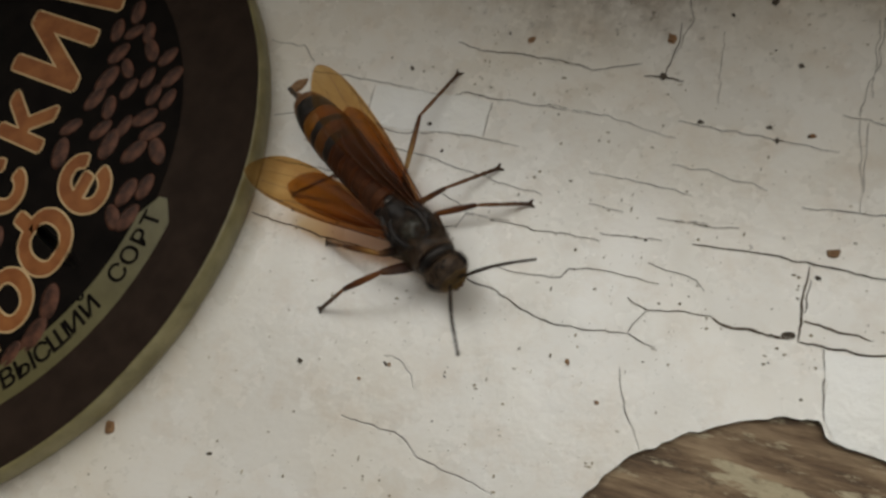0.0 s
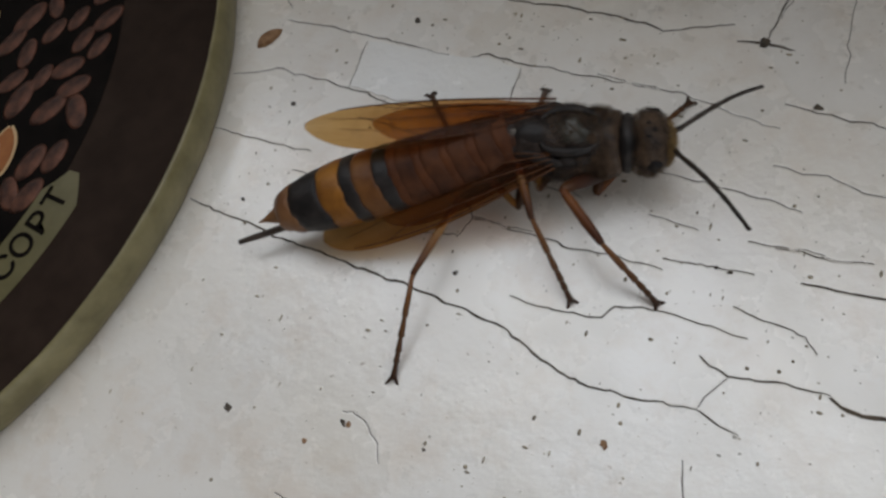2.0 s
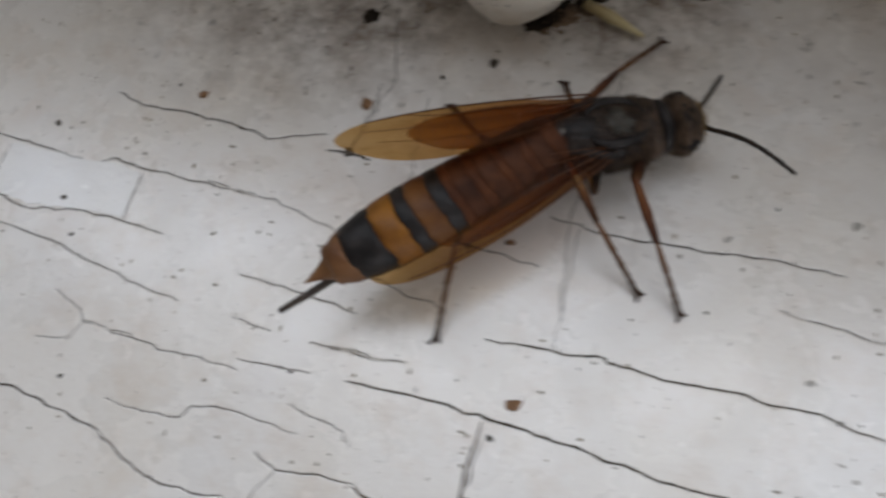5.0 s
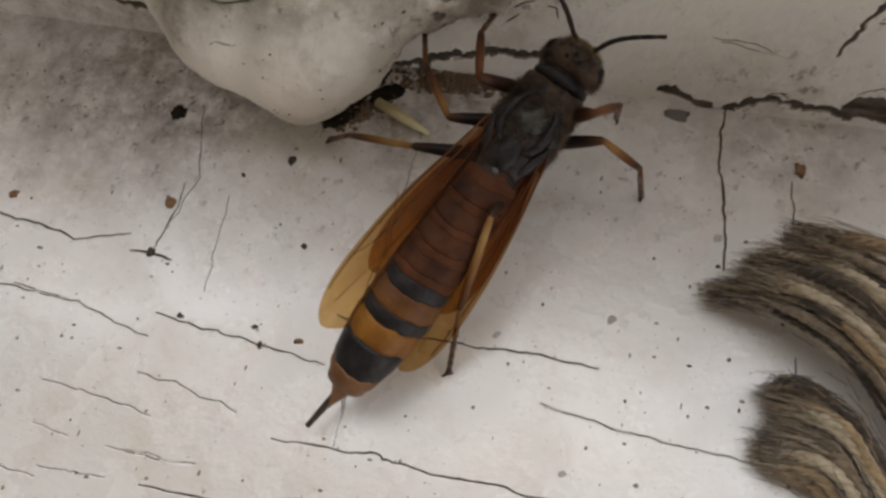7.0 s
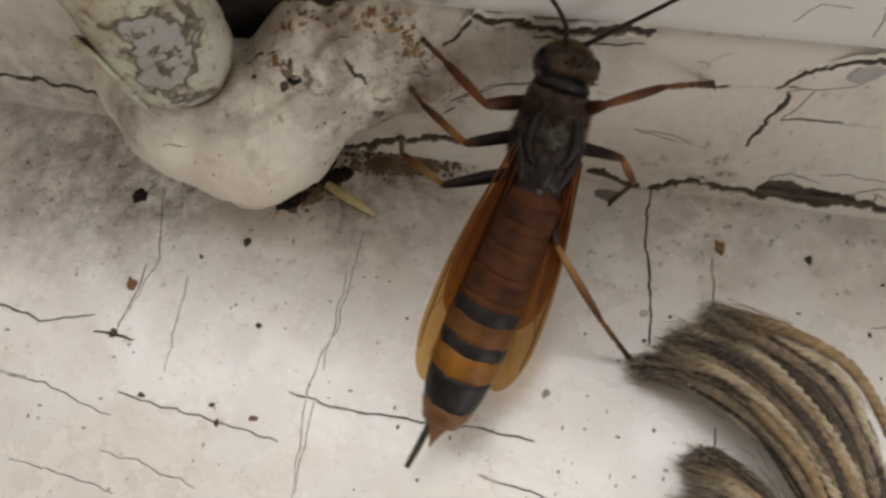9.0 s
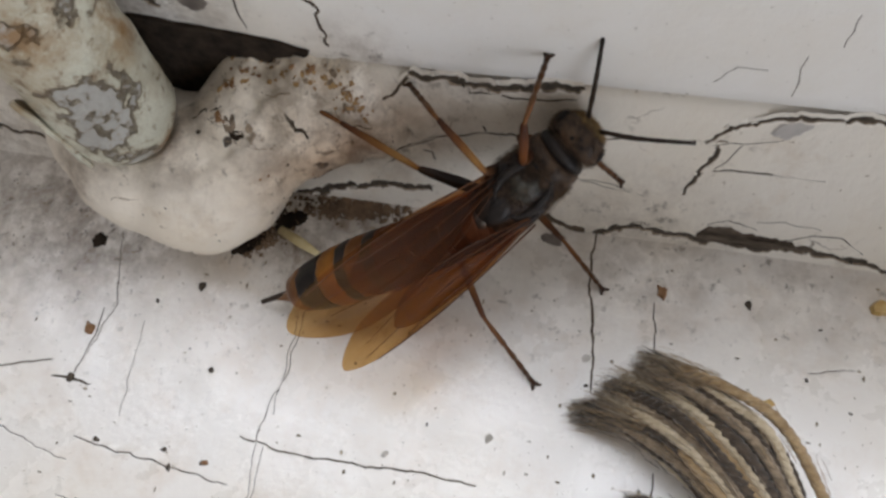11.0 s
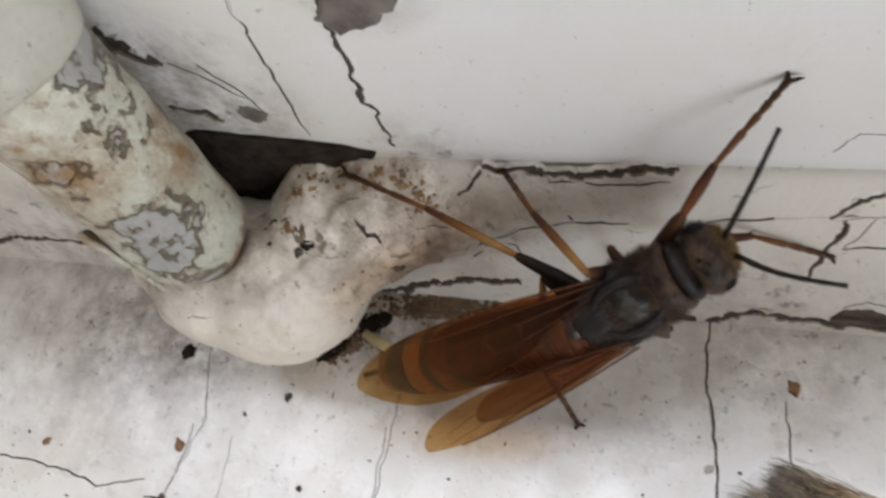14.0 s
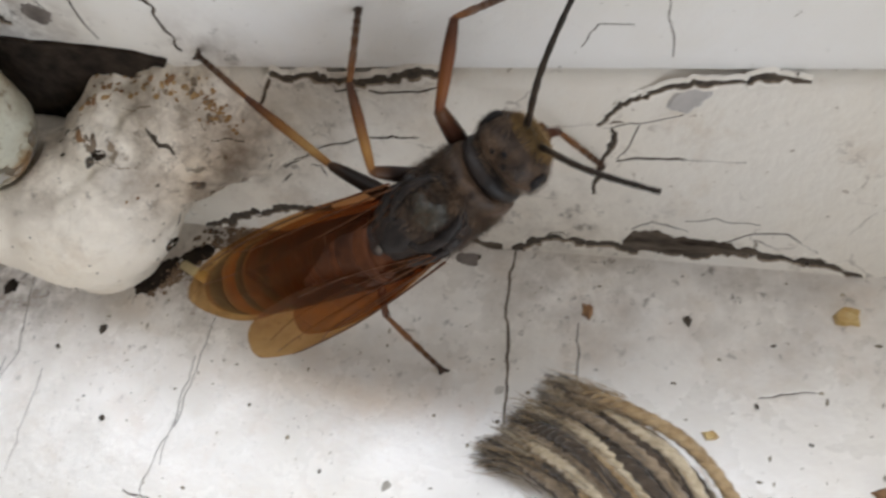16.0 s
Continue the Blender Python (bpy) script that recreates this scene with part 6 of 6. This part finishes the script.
WING_RIGHT = [
    (0, -0.89, -0.46, 0.03), (0.5, -0.90, -0.37, 0.22), (1, -0.94, -0.34, -0.07), (1.5, -0.93, -0.33, 0.19),
    (2, -0.95, -0.24, -0.20), (2.5, -0.93, -0.36, -0.11), (3, -0.90, -0.44, 0.04), (3.5, -0.88, -0.43, -0.12),
    (4, -0.92, -0.38, -0.08), (4.5, -0.94, -0.31, -0.13), (5, -0.95, -0.26, -0.13), (7.5, -0.98, 0.02, -0.21),
    (8, -0.98, 0.06, -0.18), (8.5, -0.98, 0.06, -0.20), (9, -0.99, -0.00, -0.14), (11.5, -0.99, -0.11, 0.06),
    (12, -1.00, 0.04, -0.01), (12.5, -1.00, 0.02, -0.02), (13, -1.00, -0.05, -0.02), (13.5, -0.99, 0.05, -0.10),
    (14, -0.98, -0.04, -0.20), (14.5, -0.98, 0.05, -0.15), (15, -0.97, 0.12, -0.21), (15.5, -0.97, 0.12, -0.16),
    (16, -0.97, 0.10, -0.20),
]
ANTENNA_RIGHT = [
    (0, 0.85, -0.41, 0.33), (0.5, 0.72, -0.67, 0.18), (1, 0.59, -0.71, 0.39), (1.5, 0.50, -0.80, 0.33),
    (2, 0.56, -0.80, 0.22), (2.5, 0.43, -0.83, 0.35), (3, 0.37, -0.76, 0.53), (3.5, 0.36, -0.79, 0.50),
    (4, 0.40, -0.75, 0.53), (4.5, 0.53, -0.73, 0.43), (5, 0.36, -0.78, 0.51), (7.5, 0.13, -0.68, 0.72),
    (8, 0.20, -0.82, 0.54), (8.5, 0.35, -0.76, 0.55), (9, 0.44, -0.73, 0.52), (11.5, 0.61, -0.77, 0.18),
    (12, 0.67, -0.72, 0.16), (12.5, 0.62, -0.73, 0.29), (13, 0.59, -0.77, 0.22), (13.5, 0.55, -0.80, 0.25),
    (14, 0.60, -0.73, 0.32), (14.5, 0.51, -0.76, 0.40), (15, 0.63, -0.77, 0.07), (15.5, 0.62, -0.78, 0.06),
    (16, 0.60, -0.80, 0.01),
]
FOOT_FRONT_LEFT = [
    (0, -15.4, -13.5, 0.0), (0.5, -14.0, -7.8, 0.0), (1, -14.2, -6.6, 0.0), (1.5, -11.5, -0.7, 0.0),
    (2, -8.5, -1.7, 0.0), (2.5, 0.6, 6.1, 0.0), (3, -0.9, 2.4, -0.0), (3.5, 2.5, 10.2, 0.0),
    (4, 2.3, 9.2, 0.0), (4.5, 6.1, 16.2, 0.0), (5, 21.0, 21.7, 0.0), (7.5, 25.3, 31.5, 11.1),
    (8, 23.9, 32.3, 15.0), (8.5, 23.7, 32.5, 15.6), (9, 23.3, 32.6, 16.0), (11.5, 44.5, 33.2, 24.0),
    (12, 43.9, 33.2, 29.0), (12.5, 41.2, 33.2, 28.2), (13, 48.9, 33.2, 30.5), (13.5, 45.4, 33.2, 29.8),
    (14, 49.8, 33.2, 29.2), (14.5, 47.6, 33.2, 24.2), (15, 39.9, 33.2, 20.9), (15.5, 41.7, 33.2, 24.5),
    (16, 48.2, 33.2, 25.4),
]
FOOT_MIDDLE_LEFT = [
    (0, -20.2, -9.7, 0.0), (0.5, -20.7, -5.6, 0.0), (1, -22.1, -4.5, 0.0), (1.5, -23.8, -3.4, 0.0),
    (2, -20.5, -3.0, 0.0), (2.5, -13.0, 0.7, 0.0), (3, -8.1, 9.2, 0.0), (3.5, -10.0, 0.4, 0.0),
    (4, 0.2, 9.5, 0.0), (4.5, 1.9, 13.0, 0.0), (5, 13.5, 15.8, 0.0), (7.5, 19.6, 31.2, 10.1),
    (8, 20.6, 32.1, 14.0), (8.5, 21.9, 31.7, 12.0), (9, 21.4, 31.5, 11.3), (11.5, 30.0, 33.2, 18.4),
    (12, 29.7, 33.2, 18.1), (12.5, 29.9, 33.2, 18.2), (13, 30.2, 33.1, 18.3), (13.5, 30.2, 33.1, 18.2),
    (14, 30.1, 33.0, 17.9), (14.5, 30.1, 33.2, 18.5), (15, 35.5, 33.2, 25.0), (15.5, 37.7, 33.2, 24.3),
    (16, 38.3, 33.2, 24.7),
]
FOOT_HIND_LEFT = [
    (0, -28.8, 2.2, 0.0), (0.5, -39.4, -3.7, 0.0), (1, -39.9, -4.1, 0.0), (1.5, -39.7, -4.2, 0.0),
    (2, -30.6, -5.6, 0.0), (2.5, -29.3, -1.4, 0.0), (3, -18.8, -0.3, 0.0), (3.5, -20.7, -2.4, 0.0),
    (4, -16.9, -0.0, -0.0), (4.5, -7.6, 8.2, 0.0), (5, 4.0, 11.6, 0.0), (7.5, 11.1, 21.6, 0.0),
    (8, 10.1, 23.3, 0.0), (8.5, 9.8, 23.2, 0.0), (9, 20.4, 29.6, 2.6), (11.5, 13.3, 33.2, 18.7),
    (12, 13.7, 33.2, 18.3), (12.5, 12.9, 33.2, 18.2), (13, 13.1, 33.2, 18.9), (13.5, 13.2, 33.2, 18.9),
    (14, 13.1, 33.2, 18.9), (14.5, 21.7, 33.2, 20.5), (15, 22.5, 33.2, 26.0), (15.5, 21.9, 33.2, 24.8),
    (16, 23.0, 33.2, 20.7),
]
FOOT_FRONT_RIGHT = [
    (0, -36.4, -31.1, 0.0), (0.5, -21.1, -33.5, 0.0), (1, -9.4, -19.2, 0.0), (1.5, -6.6, -19.2, 0.0),
    (2, -6.4, -19.3, 0.0), (2.5, -6.3, -19.6, 0.0), (3, 10.9, -14.4, 0.0), (3.5, 10.9, -14.3, 0.0),
    (4, 18.2, -3.7, 0.0), (4.5, 18.5, -4.1, -0.0), (5, 27.2, -3.2, 0.0), (7.5, 38.4, 30.3, 5.9),
    (8, 40.3, 31.2, 9.7), (8.5, 38.7, 29.6, 2.6), (9, 48.4, 32.1, 13.9), (11.5, 47.0, 30.4, 6.4),
    (12, 46.9, 30.4, 6.5), (12.5, 53.3, 30.5, 6.9), (13, 53.9, 31.2, 10.0), (13.5, 54.0, 31.3, 10.2),
    (14, 54.1, 31.2, 9.8), (14.5, 54.1, 31.3, 10.3), (15, 53.6, 31.2, 10.1), (15.5, 53.6, 31.3, 10.3),
    (16, 53.4, 31.3, 10.3),
]
FOOT_MIDDLE_RIGHT = [
    (0, -38.4, -23.0, 0.0), (0.5, -22.6, -33.4, 0.0), (1, -16.2, -29.7, 0.0), (1.5, -9.8, -22.1, 0.0),
    (2, -12.6, -20.9, 0.0), (2.5, -1.3, -21.5, 0.0), (3, -6.4, -19.7, 0.0), (3.5, -0.3, -16.0, 0.0),
    (4, 10.6, -11.8, 0.0), (4.5, 8.3, 0.3, 0.0), (5, 23.8, -2.3, 0.0), (7.5, 43.4, 24.1, 0.0),
    (8, 45.3, 27.0, 0.0), (8.5, 40.6, 25.7, 0.0), (9, 41.9, 26.9, 0.0), (11.5, 48.3, 22.1, 0.0),
    (12, 38.5, 29.9, 4.0), (12.5, 38.4, 29.9, 4.0), (13, 38.9, 29.9, 4.0), (13.5, 39.1, 29.9, 4.0),
    (14, 39.2, 29.9, 4.0), (14.5, 41.1, 29.9, 4.0), (15, 43.2, 29.9, 4.0), (15.5, 51.0, 28.9, 0.4),
    (16, 44.2, 29.9, 4.0),
]
FOOT_HIND_RIGHT = [
    (0, -45.1, -17.7, 0.0), (0.5, -33.7, -25.3, 0.0), (1, -30.0, -30.0, 0.0), (1.5, -23.7, -34.9, 0.0),
    (2, -24.0, -30.9, 0.0), (2.5, -22.4, -23.8, 0.0), (3, -1.8, -30.5, 0.0), (3.5, -6.4, -26.6, 0.0),
    (4, 12.0, -21.2, 0.0), (4.5, 10.2, -13.7, 0.0), (5, 9.0, -9.8, 0.0), (7.5, 30.7, 2.3, 0.0),
    (8, 33.0, 3.4, 0.0), (8.5, 36.4, 11.6, 0.0), (9, 46.0, 11.3, 0.0), (11.5, 41.1, 13.2, 0.0),
    (12, 41.0, 13.5, 0.0), (12.5, 43.0, 13.8, 0.0), (13, 37.9, 18.8, 0.0), (13.5, 35.3, 21.7, 0.0),
    (14, 35.5, 18.2, 0.0), (14.5, 32.5, 14.8, 0.0), (15, 38.0, 27.0, 0.0), (15.5, 43.5, 16.3, 0.0),
    (16, 41.4, 17.1, 0.0),
]


# how far the insect leans to its right, its left feet on the rail and sash and its right feet on the sill
LEAN = [(0, 0), (5, 0), (7.5, 16), (9, 18), (11.5, 36), (14, 38), (16, 36)]


def leaning(t):
    for (a, p), (b, q) in zip(LEAN, LEAN[1:]):
        if t <= b:
            u = (t - a) / (b - a)
            return p + (q - p) * u * u * (3 - 2 * u)
    return LEAN[-1][1]


def leaned(t, root, way, length):
    """A limb's direction in the leaning body, so that its tip stays where it is in the upright body."""
    root = Vector(root)
    return Matrix.Rotation(-radians(leaning(t)), 3, "X") @ (root + Vector(way).normalized() * length) - root


def body_pose(row):
    t, x, y, z, rx, ry, rz = row
    return pose(x * MM, y * MM, z * MM, rx, ry, rz) @ pose(0, 0, 0, leaning(t))


def facing(place, way, up):
    """A pose at place (mm) with x along way and z near up."""
    x = Vector(way).normalized()
    z = Vector(up)
    z = (z - x * z.dot(x)).normalized()
    m = Matrix((x, z.cross(x), z)).transposed().to_4x4()
    m.translation = Vector(place) * MM
    return m


def elbow(start, end, a, b, bend):
    """Where two rods of a and b meet between start and end, bent towards bend; and the end that they reach."""
    way = end - start
    d = min(max(way.length, abs(a - b) + 0.2), 0.99 * (a + b))
    way = way.normalized()
    along = (a * a - b * b + d * d) / (2 * d)
    high = math.sqrt(max(0.01, a * a - along * along))
    side = (bend - way * bend.dot(way)).normalized()
    return start + way * along + side * high, start + way * d


def bent_leg(hip, foot, a, b, c, bend, spread=0.7):
    """Knee and ankle of a leg of three rods from hip to foot (mm, in the world)."""
    chord = min(0.97 * (b + c), (foot - hip).length + spread * a)
    knee, end = elbow(hip, foot, a, chord, bend)
    ankle, end = elbow(knee, end, b, c, Vector((0, -0.15, 1)) + 0.5 * bend)
    return knee, ankle


# which way each knee bends, in the insect's own space
KNEES = {("front", 1): (-0.15, 0.5, 0.3), ("front", -1): (0.3, -0.6, 0.7), ("middle", 1): (-0.5, 1.2, 0.2), ("middle", -1): (0.3, -0.2, 1.0), ("hind", 1): (-0.7, 1.3, 0.2), ("hind", -1): (-1.2, -0.15, 1.1)}

EARLY_KNEES = {("hind", -1): (-1.1, -0.4, -0.1), ("front", 1): (-0.5, -0.5, 0.1), ("front", -1): (-0.3, -0.9, 0.35), ("middle", -1): (-0.6, -0.8, 0.3), ("hind", 1): (-1.6, 0.5, -0.5), ("middle", 1): (0.0, -0.8, 0.2)}

# beside the rail the right knees are tucked under the body
LATE_KNEES = {("middle", -1): (0.0, 1.0, 0.0), ("front", -1): (0.2, 0.4, -0.7), ("front", 1): (0.1, 0.2, 0.9), ("middle", 1): (-0.2, 0.5, 0.7), ("hind", -1): (-0.8, 0.6, -0.3)}


def between(rows, t):
    """The row at a time t, gliding through the rows."""
    for k in range(len(rows) - 1):
        if t <= rows[k + 1][0]:
            break
    p, q = rows[k], rows[k + 1]
    u = (t - p[0]) / (q[0] - p[0])
    out = [t]
    for i in range(1, len(p)):
        before, after = rows[max(k - 1, 0)], rows[min(k + 2, len(rows) - 1)]
        span = q[0] - p[0]
        a = span * (q[i] - before[i]) / (q[0] - before[0])
        b = span * (after[i] - p[i]) / (after[0] - p[0])
        out.append((2 * u ** 3 - 3 * u * u + 1) * p[i] + (u ** 3 - 2 * u * u + u) * a + (3 * u * u - 2 * u ** 3) * q[i] + (u ** 3 - u * u) * b)
    return tuple(out)


def stepping(rows, t, phase):
    """Where a foot is at a time t: it stands, then swings over to its next place, in several steps where the rows lie far apart."""
    for k in range(len(rows) - 1):
        if t <= rows[k + 1][0]:
            break
    p, q = rows[k], rows[k + 1]
    n = max(1, round((q[0] - p[0]) / 0.5))
    u = n * (t - p[0]) / (q[0] - p[0])
    whole = min(int(u), n - 1)
    swing = min(1.0, max(0.0, (u - whole - 0.15 - phase) / 0.5))
    f = (whole + swing * swing * (3 - 2 * swing)) / n
    far = math.dist(p[1:], q[1:]) / n
    x, y, z = (a + (b - a) * f for a, b in zip(p[1:], q[1:]))
    return t, x, y, z + min(1.6, 0.25 * far) * math.sin(math.pi * swing)


TIMES = [k / 8 for k in range(129)]


def motions():
    body_rows = [between(BODY, t) for t in TIMES]
    walk(wasp, [(row[0], body_pose(row)) for row in body_rows])
    walk(abdomen, [(t, pose(*(HINGE * MM)) @ pose(0, 0, 0, -leaning(t)) @ pose(0, 0, 0, 0, ry, rz) @ pose(0, 0, 0, 0.7 * leaning(t))) for t, ry, rz in ABDOMEN])
    walk(sheath, [(t, pose(-16 * MM, 0, -2.3 * MM, 0, 0, turn)) for t, turn in ((0, 0), (5, 0), (7.5, -9), (9, -9), (11.5, -4), (16, -2))])
    for s, rows, feel in ((1, WING_LEFT, ANTENNA_LEFT), (-1, WING_RIGHT, ANTENNA_RIGHT)):
        fore, hind = [], []
        for t, x, y, z in rows:
            # the wings lie beside the abdomen at first; later the left one is folded over it
            lean = (0.5 if t < 6 else -0.2 if t < 10 else 0.9) if s < 0 else 0.4 if t < 6 else 0.0
            up = Vector((0, lean * s, 1))
            if s < 0 and 1.2 < t < 6:
                y, z = y - 0.08, z - 0.05
            x, y, z = leaned(t, SHOULDER[s], (x, y, z), 20.4).normalized()
            fore.append((t, facing(SHOULDER[s], (x, y, z), up)))
            hind.append((t, facing(SHOULDER[s] + Vector((-1.3, -0.1 * s, -0.25)), Vector((x, y, z)) + Vector((0, 0.02 * s, -0.03)), up)))
        walk(FORE[s], fore)
        walk(HIND[s], hind)
        walk(FEELERS[s], [(t, facing((8.0, 0.6 * s, 0.3), leaned(t, (8.0, 0.6 * s, 0.3), (x, y, z), 9.0), (0, 0, 1))) for t, x, y, z in feel])
    stands = {("front", 1): FOOT_FRONT_LEFT, ("middle", 1): FOOT_MIDDLE_LEFT, ("hind", 1): FOOT_HIND_LEFT, ("front", -1): FOOT_FRONT_RIGHT, ("middle", -1): FOOT_MIDDLE_RIGHT, ("hind", -1): FOOT_HIND_RIGHT}
    for (which, s), rows in stands.items():
        leg, shin, foot, hip, a, b, c = LEGS[which, s]
        thigh_rows, shin_rows, foot_rows = [], [], []
        phase = 0.2 if (which == "middle") == (s > 0) else 0.0
        for t, body in zip(TIMES, body_rows):
            t, x, y, z = stepping(rows, t, phase)
            whole = body_pose(body)
            home = whole.inverted()
            stand = Vector((x, y, z + 0.2))
            knee, ankle = bent_leg(whole @ (hip * MM) / MM, stand, a, b, c, whole.to_3x3() @ Vector((EARLY_KNEES if t < 6 else LATE_KNEES if t > 10.2 else KNEES).get((which, s), KNEES[which, s])), -0.1 if t > 10.2 and s > 0 and which != "hind" else 0.7)
            knee, ankle, ground_at = (home @ (p * MM) / MM for p in (knee, ankle, stand))
            m = facing(hip, knee - hip, (0, 0, 1))
            back = m.inverted()
            turn = back.to_3x3()
            thigh_rows.append((t, m))
            shin_rows.append((t, facing((a, 0, 0), turn @ (ankle - knee), turn @ Vector((0, 0.3 * s, 1)))))
            far = ankle if (ground_at - ankle).length > 0.2 else ankle - Vector((0, 0, 0.3))
            foot_rows.append((t, facing(back @ (ankle * MM) / MM, turn @ (ground_at - far), turn @ Vector((0.2, 0.3 * s, 1)))))
        walk(leg, thigh_rows)
        walk(shin, shin_rows)
        walk(foot, foot_rows)


motions()
